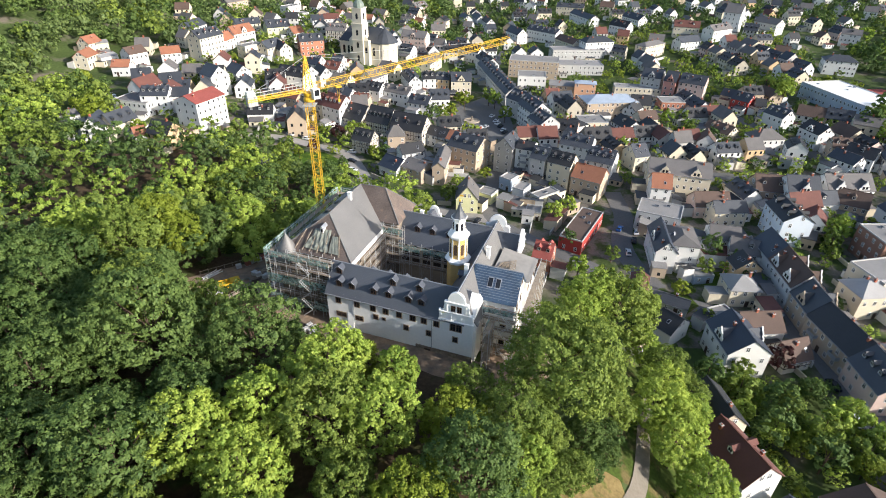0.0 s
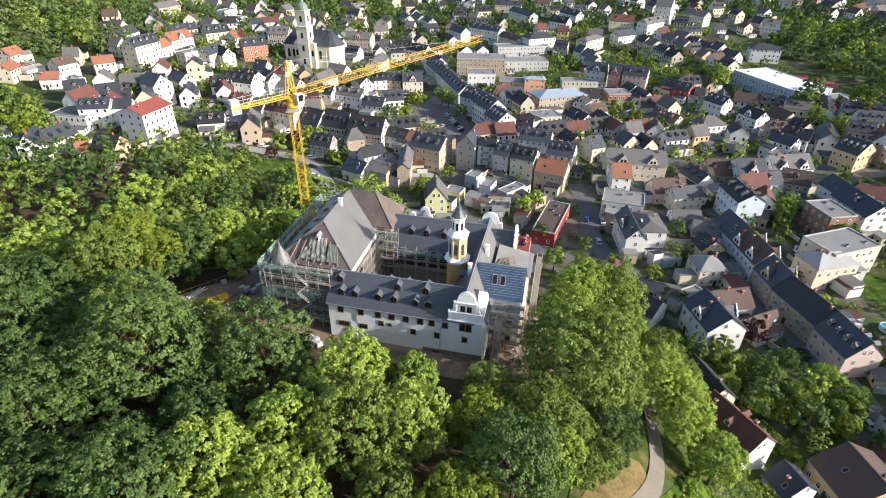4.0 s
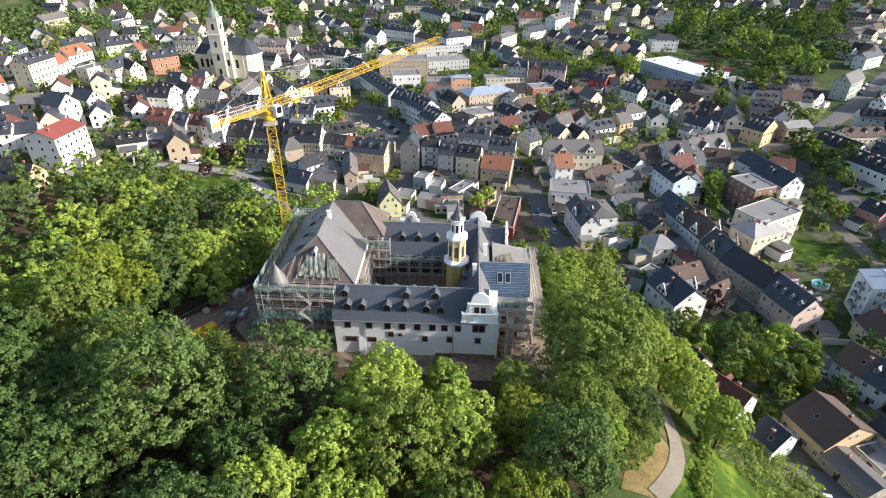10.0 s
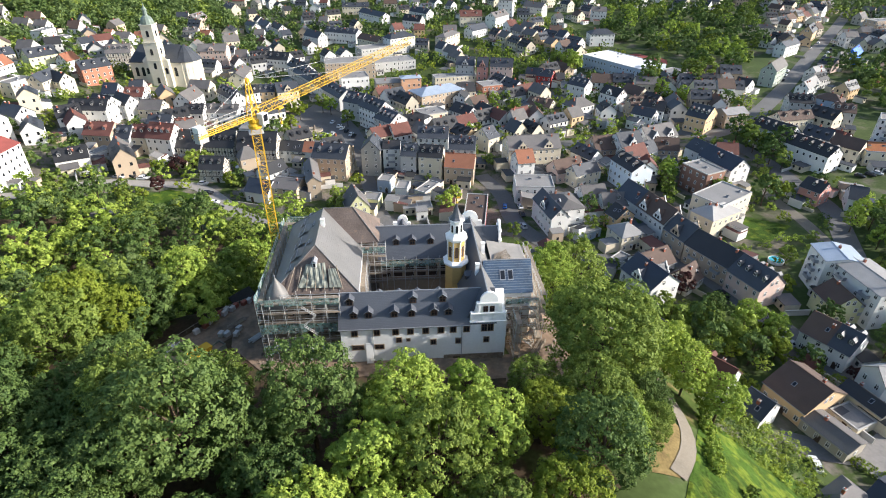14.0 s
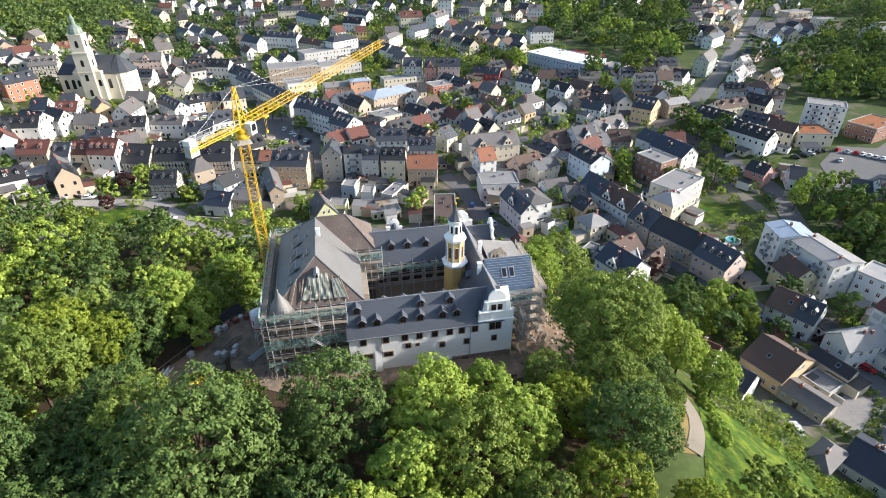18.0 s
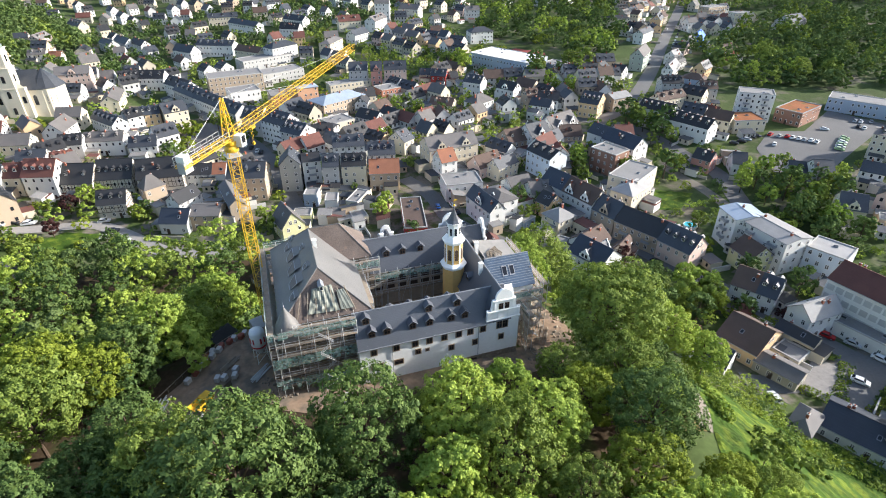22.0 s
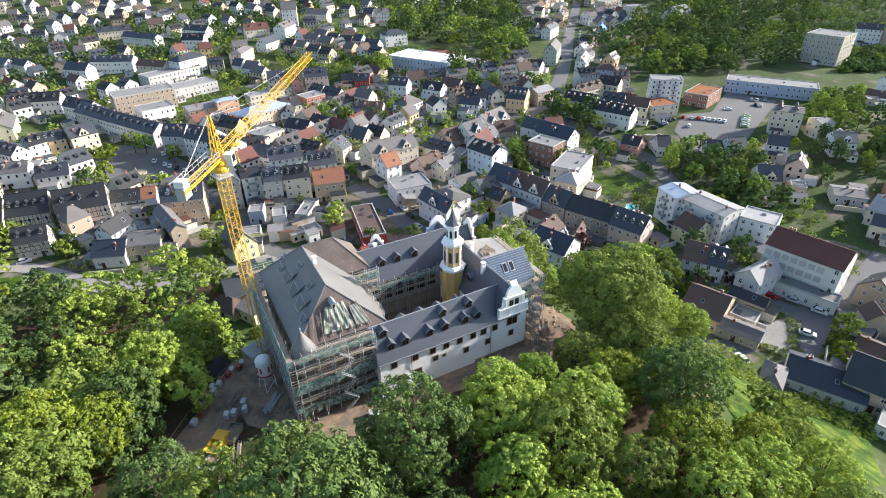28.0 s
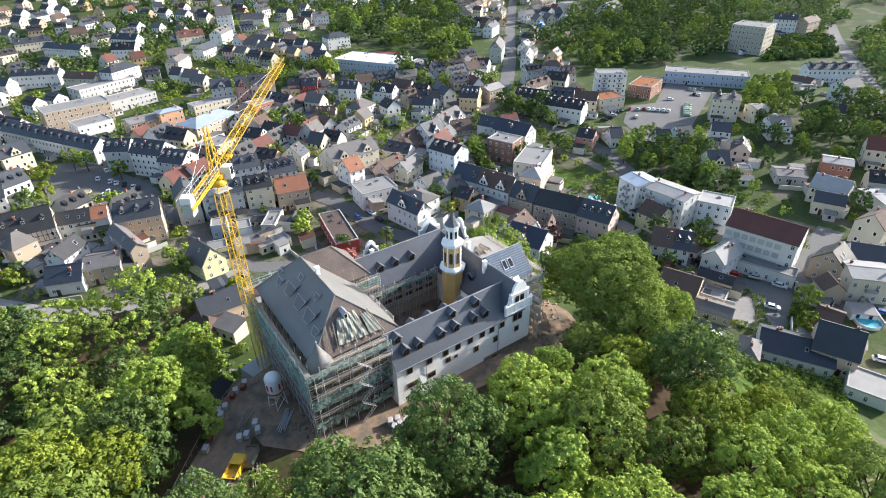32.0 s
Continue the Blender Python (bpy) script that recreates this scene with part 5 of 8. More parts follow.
box(bm, 0.1, 1.5, -2.0, -0.7, 36.7, 38.6)
cab = part("cab", bm, white_paint, crane, "white driver's cab", slew)
bm = bmesh.new()
box(bm, 1.48, 1.54, -1.88, -0.82, 37.2, 38.45)
part("cab_window", bm, glass, cab)
bm = bmesh.new()
box(bm, 0.3, 1.3, -2.04, -1.98, 37.3, 38.45)
part("cab_window", bm, glass, cab)
for x, z in ((tip * 0.42, 38.6 + (jib_end - 38.6) * 0.42 + 0.8), (tip * 0.85, 38.6 + (jib_end - 38.6) * 0.85 + 0.8), (-11.8, 39.0)):
    bm = bmesh.new()
    bar(bm, (0, 0, 44.5), (x, 0, z), 0.025, sides=5)
    part("tie_bar", bm, steel, crane, "", slew)
bm = bmesh.new()
x, z = 6.5, 38.2
box(bm, x - 0.6, x + 0.6, -0.5, 0.5, z - 0.6, z - 0.3)
for s in (-0.3, 0.3):
    bar(bm, (x + s, 0, z - 0.4), (x + s * 0.4, 0, z - 3.0), 0.03)
box(bm, x - 0.2, x + 0.2, -0.15, 0.15, z - 3.5, z - 3.0)
part("hook_block", bm, crane_yellow, crane, "", slew)

house(-82.2, 281.5, -28, 12.5, 11, 7, 4, "tan", "redbrown", "d2")
house(-73.3, 277.9, -27, 7.6, 10, 7, 4, "white", "slate", "d2")
house(-66.4, 276.7, -31, 6.9, 10, 8, 4, "cream", "redbrown", "d2")
house(-57.4, 270.1, -34, 11.8, 11, 10, 5, "white", "redbrown", "d4")
house(-46.5, 265.9, -34, 13.1, 12, 7, 6, "timber", "dark", "d2")
house(-34.0, 261.3, -28, 13.3, 12, 8, 6, "timber", "dark", "d5")
house(-19.7, 252.5, -22, 16.8, 12, 8, 6, "timber", "dark", "d3")
house(-39.7, 240.3, -25, 10.0, 8, 6, 4, "timber", "dark", "d3")
house(-25.9, 242.2, 12, 7.9, 6, 8, 4, "tan", "greyroof", "hip")
house(-23.7, 215.1, -39, 10.0, 9, 4.5, 3.5, "white", "navy")
house(-18.1, 228.0, 27, 10.6, 7, 6, 3, "white", "dark")
house(-50.0, 298.4, -17, 8.7, 7, 5, 3, "tan", "redbrown", "d4")
house(-59.9, 300.7, -24, 11.4, 8, 6, 3, "white", "slate", "d1")
house(-63.4, 316.6, -27, 11.6, 9, 7, 3.5, "cream", "greyroof")
house(-84.4, 318.6, -46, 12.3, 9, 7, 4, "white", "dark", "d1")
house(-75.6, 321.9, -58, 12.7, 8, 7, 4, "white", "dark")
house(-44.2, 311.4, -22, 9.8, 9, 7, 3.5, "white", "dark", "d3")
house(-30.9, 310.5, -28, 17.4, 9, 7, 3, "white", "greyroof", "d3")
house(-17.3, 297.2, -23, 11.9, 9, 6, 3.5, "white", "slate", "d2")
house(-28.5, 419.5, -17, 18.4, 11, 11, 3.5, "pinkpale", "greyroof", "g1")
house(-34.7, 559.0, 57, 17.7, 9, 9, 3.5, "pinkpale", "greyroof", "d2")
house(-45.3, 572.4, -15, 9.5, 8, 7, 3, "cream", "slate")
house(-40.4, 509.8, -21, 11.2, 8, 6, 2.5, "white", "greyroof", "d2")
house(-30.4, 502.1, -31, 8.3, 7, 6, 3, "white", "orange")
house(-13.4, 509.3, 7, 10.0, 8, 5, 3, "white", "greyroof")
house(-93.6, 478.1, -31, 5.8, 8, 5, 3, "white", "orange")
house(-72.6, 482.5, -13, 11.6, 9, 5, 3, "white", "orange", "d1")
house(-84.3, 473.9, -31, 11.0, 8, 5, 3, "white", "greyroof")
house(-81.7, 405.5, -9, 13.9, 11, 9, 4, "timber", "greyroof", "d4")
house(-81.6, 334.8, -24, 7.4, 9, 7, 4, "white", "navy")
house(-71.3, 334.9, -26, 10.0, 8, 6, 3.5, "white", "redbrown", "d2")
house(-70.9, 347.0, -15, 6.9, 8, 6, 3, "white", "slate")
house(-46.6, 324.9, 61, 15.3, 9, 9, 4, "white", "greyroof")
house(-25.4, 333.6, -72, 21.1, 8, 7, 3.5, "white", "slate", "d5")
house(-15.0, 331.7, 11, 7.5, 9, 9, 3, "white", "dark", "d5")
house(-6.1, 333.7, -11, 9.0, 9, 9, 3, "apricot", "slate", "d5")
house(4.4, 330.0, 2, 11.8, 10, 10, 4, "cream", "slate", "g1")
house(0.5, 423.1, -7, 11.7, 9, 8, 4, "white", "dark", "d4")
house(13.3, 417.0, -37, 16.3, 9, 8, 4, "white", "dark", "d3")
house(22.5, 386.4, -75, 24.0, 9, 8, 4, "white", "dark", "d3")
house(-16.3, 379.0, 73, 24.0, 9, 6, 3, "cream", "greyroof")
house(10.0, 555.8, -78, 20.5, 8, 7, 3, "white", "slate")
house(21.8, 557.2, -79, 24.0, 8, 7, 3.5, "white", "slate")
house(30.3, 539.2, -78, 20.2, 8, 7, 3.5, "white", "dark")
house(-0.6, 634.6, -76, 24.0, 9, 9, 4, "cream", "greyroof", "d4")
house(73.5, 478.8, -45, 29.4, 10, 8, 3, "white", "slate", "d5")
house(50.9, 480.6, -65, 19.4, 9, 8, 4, "white", "slate")
house(111.7, 581.4, -16, 26.0, 9, 7, 3, "cream", "slate", "d3")
house(115.6, 532.0, -72, 37.1, 9, 7, 3, "white", "slate")
house(54.0, 382.4, -10, 32.6, 16, 11, 0, "tan", "flat")
house(90.8, 427.3, 5, 38.3, 14, 6, 0, "grey", "flat")
house(85.9, 391.4, -0, 31.1, 16, 6, 0, "grey", "flat")
house(105.9, 432.5, 16, 22.8, 11, 10, 3, "white", "slate", "hip")
house(135.7, 480.9, -50, 16.9, 9, 8, 4, "white", "dark", "d2")
house(87.7, 445.8, -64, 23.1, 9, 7, 3, "cream", "brown")
house(122.2, 344.4, -31, 11.7, 12, 12, 4, "grey", "slate", "g1")
house(130.9, 336.4, -31, 6.9, 12, 12, 4.5, "pink", "slate", "g1")
house(141.9, 331.4, -31, 14.3, 12, 12, 4, "pinkpale", "slate", "d2")
house(85.6, 304.3, 10, 28.9, 15, 9, 2.5, "tan", "bluegrey", "hip")
house(65.9, 332.9, -10, 16.8, 12, 9, 1, "tan", "flat")
house(77.0, 325.4, -9, 12.0, 7, 12, 1, "orangew", "bluegrey", "hip")
house(49.7, 356.0, -5, 17.3, 14, 8, 0, "white", "flat")
house(104.2, 305.4, -11, 10.7, 9, 7, 4, "cream", "dark")
house(99.4, 299.6, 52, 13.9, 7, 6, 3, "white", "dark")
house(123.1, 311.2, -2, 13.0, 11, 7, 0, "brick", "flat")
house(112.0, 340.3, -7, 26.9, 9, 6, 0, "cream", "flat")
house(88.2, 271.4, -71, 13.6, 9, 6, 3.5, "white", "dark", "d1")
house(99.5, 267.5, -83, 12.6, 9, 6, 3.5, "cream", "dark")
house(23.0, 367.9, -79, 24.0, 10, 8, 4, "grey", "slate", "d4")
house(27.6, 344.3, -79, 23.9, 10, 8, 4, "white", "slate", "d4")
house(32.2, 321.9, -78, 22.2, 10, 8, 4, "grey", "slate", "d4")
house(36.7, 297.4, -52, 11.0, 11, 10, 4, "grey", "slate", "d3")
house(42.0, 279.3, -71, 16.1, 11, 11, 4.5, "white", "slate", "d4")
house(45.2, 265.8, -69, 12.7, 11, 9, 4, "grey", "slate", "d5")
house(71.7, 277.5, 6, 13.9, 12, 6, 0, "cream", "flat")
house(62.1, 272.3, -53, 10.9, 8, 6, 2, "white", "dark", "hip")
house(7.5, 227.6, -31, 14.4, 13, 10, 4, "tan", "slate", "d3")
house(-5.7, 249.5, -31, 10.4, 8, 6, 3, "white", "dark")
house(1.4, 245.5, -31, 5.1, 8, 6, 3, "white", "orange")
house(-13.7, 212.0, -34, 10.2, 10, 6, 2, "tan", "greyroof")
house(-4.0, 215.2, 83, 19.8, 5, 8, 2, "tan", "greyroof")
house(24.1, 224.9, 63, 10.2, 8, 12, 4, "modern", "slate")
house(32.0, 222.8, -21, 7.2, 9, 12, 2, "white", "dark", "b1")
house(37.5, 215.2, -31, 6.5, 9, 11, 3.5, "grey", "slate", "d4")
house(45.6, 210.7, -31, 9.8, 9, 11, 3.5, "cream", "dark", "d3")
house(55.6, 203.6, -31, 12.1, 10, 8, 4, "tan", "orange")
house(56.8, 237.0, -25, 13.9, 11, 9, 3.5, "white", "slate", "d3")
house(63.9, 219.7, -28, 11.4, 11, 9, 4, "white", "slate", "d4")
house(82.0, 231.9, 18, 7.3, 10, 7, 4, "cream", "slate")
house(23.6, 205.8, -37, 5.3, 6, 5, 0, "bluegreyw", "flat")
house(27.9, 197.1, -31, 4.8, 7, 5, 0, "white", "flat")
house(36.4, 192.4, 37, 10.8, 5, 5, 0, "cream", "flat")
house(31.1, 182.0, -12, 5.6, 6, 3, 0, "cream", "flat")
house(14.2, 193.6, -31, 6.6, 6, 4, 0, "yellow", "flat")
house(6.4, 187.5, 87, 10.3, 8, 6, 5, "yellow", "greyroof")
house(-5.2, 163.4, -18, 11.7, 9, 5, 3.5, "pinkpale", "slate")
house(-11.7, 161.4, -80, 10.3, 6, 3, 2.5, "tan", "brown", "hip")
house(46.2, 168.5, 61, 24.0, 8, 5, 0.5, "red", "brown")
house(66.0, 128.5, -30, 7.5, 5, 3, 1.4, "grey", "slate")
house(77.5, 124.5, 20, 6, 4.5, 2.8, 0, "white", "flat")
house(79.0, 143.5, 8, 6.5, 4, 2.8, 0, "bluegreyw", "flat")
house(58.0, 137.5, 70, 8, 5, 3.2, 1.5, "cream", "redbrown")
house(91.6, 207.0, -13, 23.4, 12, 10, 4, "cream", "greyroof", "g2")
house(81.0, 195.7, -10, 7.3, 9, 9, 4, "white", "orange")
house(76.0, 178.0, -24, 15, 11.5, 7, 0, "white", "flat")
house(98.2, 189.2, 1, 13.1, 9, 5, 4, "pinkpale", "brown")
house(102.0, 182.1, 6, 12.4, 7, 6, 3, "cream", "slate")
house(75.2, 155.0, 82, 13, 9, 9.5, 1.6, "white", "greyroof", "hip")
house(69.4, 155.2, 82, 16.5, 6.5, 8, 3.5, "white", "navy", "g1")
house(92.9, 163.3, -12, 9.7, 9, 6, 3, "white", "greyroof")
house(97.7, 154.3, -21, 11.9, 9, 6, 3, "white", "greyroof", "d1")
house(92.1, 144.9, -87, 6.2, 8, 6, 3, "apricot", "dark")
house(86.5, 134.6, -2, 8.5, 8.5, 6, 2.5, "cream", "lightgrey", "hip")
house(118.5, 172.4, 87, 14.5, 10, 10, 3, "paleblue", "dark", "d3")
house(103.7, 150.9, 90, 11.0, 9, 8, 4.5, "white", "navy")
house(103.3, 137.6, 87, 15.7, 9, 8, 4.5, "white", "brown", "g2")
house(102.5, 124.2, 88, 9.8, 9, 7, 4.5, "tan", "slate", "g1")
house(103.1, 110.7, -84, 16.8, 10, 7, 4, "tan", "dark", "b1")
house(103.2, 96.0, -90, 11.6, 10, 7, 4.5, "pinkpale", "slate", "d5")
house(142.8, 158.0, -87, 12.9, 10, 10, 0, "brownw", "flat")
house(156.9, 161.1, 89, 17.7, 10, 9, 4, "white", "navy", "d1")
house(160.1, 176.6, -89, 9.9, 9, 8, 3.5, "white", "slate")
house(131.3, 137.2, 13, 19.1, 12, 10, 0.5, "cream", "flat")
house(122.8, 131.0, 8, 15.3, 9, 8, 2.5, "cream", "lightgrey", "hip")
house(134.4, 196.0, -4, 11.9, 11, 9, 4.5, "white", "slate", "g1")
house(152.1, 197.7, 3, 18.0, 11, 9, 4.5, "white", "greyroof", "g2")
house(128.2, 199.9, -10, 17.5, 11, 7, 4.5, "tan", "brown", "d3")
house(140.0, 191.1, 5, 11.6, 9, 6, 3.5, "white", "slate", "d1")
house(151.9, 189.8, -31, 10.7, 10, 6, 4, "tan", "brown", "d1")
house(149.9, 255.7, 9, 14.3, 10, 7, 3.5, "white", "greyroof", "hip")
house(164.3, 313.1, -49, 9.8, 8, 7, 3.5, "red", "slate", "d2")
house(161.6, 325.2, -43, 7.2, 8, 6, 3, "tan", "slate")
house(172.2, 309.0, -16, 5.4, 7, 5, 3, "white", "dark")
house(169.7, 283.4, -66, 11.7, 9, 8, 3.5, "white", "slate", "d3")
house(175.6, 259.1, -76, 12.0, 9, 8, 3.5, "white", "dark", "g1")
house(177.1, 242.3, -14, 7.8, 8, 7, 3.5, "tan", "brown", "d2")
house(180.9, 232.0, -48, 11.6, 9, 7, 3.5, "white", "dark", "d1")
house(173.0, 229.0, -64, 11.5, 9, 6, 3, "white", "slate")
house(135.3, 270.2, -55, 13.7, 10, 5, 3, "cream", "brown", "d2")
house(257.5, 384.4, -18, 19.4, 11, 9, 3, "white", "slate", "hip")
house(301.3, 448.5, -31, 13.0, 10, 9, 3, "white", "greyroof", "d1")
house(192.6, 210.2, -68, 10.4, 14, 8, 4.5, "apricot", "slate", "d5")
house(210.3, 208.1, -8, 13.3, 10, 7, 2, "tan", "lightgrey")
house(405.7, 361.8, -31, 19.2, 10, 9, 2, "cream", "dark", "hip")
house(433.6, 339.3, 29, 24.0, 9, 8, 5, "apricot", "slate", "d2")
house(370.7, 307.8, 16, 24.0, 8, 8, 3, "white", "slate")
house(294.4, 255.1, 25, 24.0, 9, 10, 4.5, "greenw", "greyroof")
house(324.0, 248.1, 8, 10.9, 8, 6, 3.5, "white", "lightgrey")
house(292.2, 228.7, 22, 21.8, 7, 6, 3.5, "white", "lightgrey")
house(393.8, 272.4, 25, 21.4, 8, 7, 4, "bluetarp", "bluetarp")
house(367.1, 233.0, -15, 13.1, 9, 7, 3.5, "brick", "brown")
house(499.5, 324.9, -9, 24.0, 12, 13, 0, "tan", "flat", "b1")
house(490.1, 291.1, -31, 17.7, 12, 13, 0, "cream", "flat", "b1")
house(514.1, 257.1, -5, 24.0, 16, 8, 5, "grey", "slate")
house(250.1, 201.5, -37, 12.3, 10, 9, 3, "grey", "dark", "d4")
house(261.3, 193.6, -69, 12.6, 9, 11, 2.5, "bluegreyw", "brown", "hip")
house(256.6, 182.1, -45, 9.3, 10, 9, 3, "grey", "brown", "d3")
house(226.5, 186.4, -9, 19.2, 8, 8, 3, "cream", "brown", "d3")
house(207.4, 178.9, -82, 17.7, 10, 8, 3.5, "white", "dark", "d5")
house(202.4, 156.0, -86, 20.3, 10, 8, 3.5, "white", "dark", "d5")
house(250.3, 151.7, -58, 16.6, 11, 14, 0, "white", "flat", "b1")
house(265.4, 135.4, -89, 13.2, 22, 7, 0, "brownw", "rust", "s1")
house(231.7, 146.4, -31, 16.3, 14, 6, 0, "cream", "rust")
house(174.5, 131.8, -81, 7.9, 8, 6, 3, "pink", "dark", "d1")
house(183.7, 121.8, -49, 5.8, 9, 5, 3.5, "white", "slate")
house(194.8, 102.1, -56, 7.8, 9, 4, 3.5, "white", "slate")
house(195.8, 94.4, -44, 7.3, 9, 7, 3.5, "white", "slate")
house(308.8, 112.5, -75, 47.8, 15, 7, 0, "bluegreyw", "flat", "s1")
house(419.3, 109.1, 83, 23.6, 24, 19, 0, "stone", "flat", "b1")
house(502.0, 99.1, -80, 17.5, 11, 12, 3.5, "white", "slate", "d2")
house(511.3, 83.1, -15, 24.0, 10, 10, 3.5, "tan", "brown")
house(354.3, 52.2, -58, 28.2, 10, 8, 2.5, "white", "slate", "d4")
house(310.5, 39.3, -36, 12.9, 10, 9, 3.5, "white", "greyroof")
house(331.4, 63.5, 76, 14.7, 9, 4, 2, "tan", "brown")
house(323.4, 60.5, -69, 12.6, 6, 3.5, 0, "cream", "flat")
house(244.6, 87.4, -75, 13.2, 11, 11, 1, "cream", "greyroof", "d2")
house(246.3, 72.6, -42, 7.1, 9, 8, 1, "cream", "flat")
house(212.0, 81.1, -74, 8.3, 9, 6, 3, "white", "slate")
house(230.2, 60.4, -62, 8.9, 11, 7, 3, "white", "greyroof", "g1")
house(268.8, 40.2, 88, 8.2, 9, 6, 3, "yellow", "dark")
house(171.2, 73.6, -61, 8.4, 11, 8, 4, "cream", "slate", "g1")
house(179.4, 63.3, -69, 5.4, 6, 3.5, 0, "tan", "flat")
house(184.4, 47.4, -68, 11.1, 10, 3.5, 1, "grey", "greyroof")
house(173.5, 31.9, 82, 12.3, 12, 6, 3.5, "cream", "lightgrey")
house(196.7, 32.7, -83, 10.6, 9, 7, 1, "brick", "lightgrey")
house(163.5, 31.3, -85, 9.7, 8, 5, 2.5, "cream", "slate")
house(175.9, 15.2, -48, 10.1, 14, 5, 1, "white", "lightgrey")
house(147.9, 16.7, -21, 10.6, 9, 8, 4, "cream", "brown")
house(115.3, 45.4, 85, 20.8, 13, 12, 3.5, "white", "redbrown", "p7")
house(117.6, 80.4, 71, 8.8, 9, 6, 3.5, "yellow", "brown")
house(100.6, 72.6, -76, 6.4, 10, 6, 4, "white", "brown")
house(102.0, 66.6, -79, 5.5, 10, 6, 4, "white", "slate", "d4")
house(100.5, 54.0, -15, 12, 7, 7, 3, "white", "lightgrey")
house(106.0, 42.2, 88, 17.5, 5.6, 4, 0, "white", "flat")
house(116.2, 25.9, -14, 8.9, 9, 7, 4, "tan", "dark")
house(126.6, 16.8, -75, 12.1, 9, 6, 3.5, "white", "slate")
house(112.0, 17.2, -67, 11.6, 10, 8, 1, "cream", "lightgrey", "b1")
house(79.5, 60.4, -88, 10.6, 14, 4.6, 4, "apricot", "brown")
house(75.8, 50.0, -87, 10.4, 6.2, 3.2, 1.2, "stone", "greyroof")
house(90.0, 52.8, -90, 9.8, 4.4, 4.4, 1.6, "cream", "dark")
house(84.4, 51.4, -90, 6.6, 6.4, 2.4, 0, "cream", "flat")
house(70.6, 29.0, -81, 16.5, 11, 3.5, 2.8, "white", "navy")
house(61.5, 38.2, 6, 8.5, 4.6, 3.0, 1.6, "white", "greyroof", "hip")
house(74.0, 21.1, -87, 9.8, 11, 6, 5, "pinkpale", "slate")
house(90.8, 23.3, 86, 6.4, 7, 3, 1.5, "brownw", "brown")
house(103.0, 25.0, 31, 5.7, 6, 5, 2.5, "tan", "brown")
house(66.2, 12.9, 89, 8.6, 9, 3, 0.5, "white", "lightgrey")
house(56.9, 70.2, -71, 12.5, 9, 5, 4, "white", "redbrown", "d1")
house(64.0, 60.0, -80, 5.5, 7.5, 4, 3, "white", "navy")
house(58.2, 83.6, -82, 10.6, 8, 5, 3.5, "cream", "dark")
house(73.6, 107.6, -88, 12.5, 10.5, 8, 4, "white", "navy", "g1")
house(83.5, 117.5, 5, 11.1, 9, 5, 3.5, "white", "brown")
house(87.5, 107.2, 16, 8.1, 7, 4, 4, "timber", "brown")
house(60.1, 116.2, -51, 5.9, 9, 5, 3, "white", "dark")
house(-113.1, 241.4, 66, 16.9, 13, 12, 2.5, "white", "red")
house(-136.4, 249.9, 4, 12.3, 9, 9, 3, "white", "slate", "d4")
house(-127.2, 254.2, 11, 7.7, 9, 8, 3, "white", "slate")
house(-122.7, 283.9, -39, 11.1, 10, 10, 4.5, "white", "slate")
house(-117.2, 302.8, -44, 12.2, 9, 7, 3.5, "white", "slate")
house(-163.5, 289.6, 24, 9.3, 10, 6, 3.5, "tan", "slate", "d1")
house(-145.9, 284.2, 25, 10.6, 10, 5, 4, "white", "slate", "d1")
house(-165.7, 329.5, 30, 10.5, 9, 6, 3, "white", "orange")
house(-183.3, 322.2, 56, 10.6, 10, 8, 3, "white", "brown")
house(-148.0, 340.3, 66, 18.4, 10, 12, 4, "cream", "slate", "d4")
house(-142.5, 355.1, 77, 15.1, 9, 6, 3.5, "white", "orange")
house(-136.7, 366.9, 59, 16.4, 9, 7, 4, "white", "orange", "g1")
house(-172.5, 379.9, 78, 17.3, 10, 7, 3.5, "grey", "slate")
house(-142.7, 398.8, 30, 16.5, 9, 6, 3, "cream", "slate", "d2")
house(-120.2, 391.8, 32, 15.4, 10, 7, 4, "yellow", "slate", "d3")
house(-129.4, 462.1, 63, 13.4, 8, 8, 0, "white", "flat")
house(-119.8, 456.0, 37, 10.4, 8, 5, 0, "white", "flat")
house(-97.4, 303.1, 12, 10.2, 9, 7, 4, "white", "dark", "d4")
house(-89.4, 312.5, -24, 18.5, 9, 7, 4, "white", "dark", "d4")
house(-112.9, 349.4, 67, 15.1, 8, 6, 3.5, "cream", "slate", "d1")
house(-106.0, 350.0, -51, 12.2, 8, 6, 3.5, "cream", "dark")
house(-91.2, 255.3, 8, 11.7, 9, 5, 3.5, "white", "dark", "d3")
house(-83.9, 265.5, 40, 9.7, 5, 3.5, 0, "white", "flat")
house(-91.6, 364.6, 26, 15.1, 9, 9, 3.5, "brick", "slate", "d3")
house(-106.7, 387.1, 50, 8.6, 8, 6, 3.5, "white", "orange")
house(-103.3, 438.2, 26, 8.7, 8, 6, 3, "white", "slate")
house(-95.7, 451.9, 19, 11.6, 9, 6, 3, "white", "redbrown")
house(-145.5, 251.1, -16, 18.6, 14, 6, 0.5, "white", "greyroof")
house(-74.3, 201.9, 30, 4.1, 7, 4, 3, "white", "slate")
house(-123.5, 344.1, 54, 12.7, 8, 7, 0.5, "cream", "flat")
house(-175.6, 469.6, 60, 20.5, 9, 7, 3, "tan", "greyroof")
house(-184.0, 309.0, 6, 9.3, 8, 5, 3, "white", "orange")
house(-214.3, 333.3, 77, 10.1, 8, 6, 3.5, "cream", "orange")
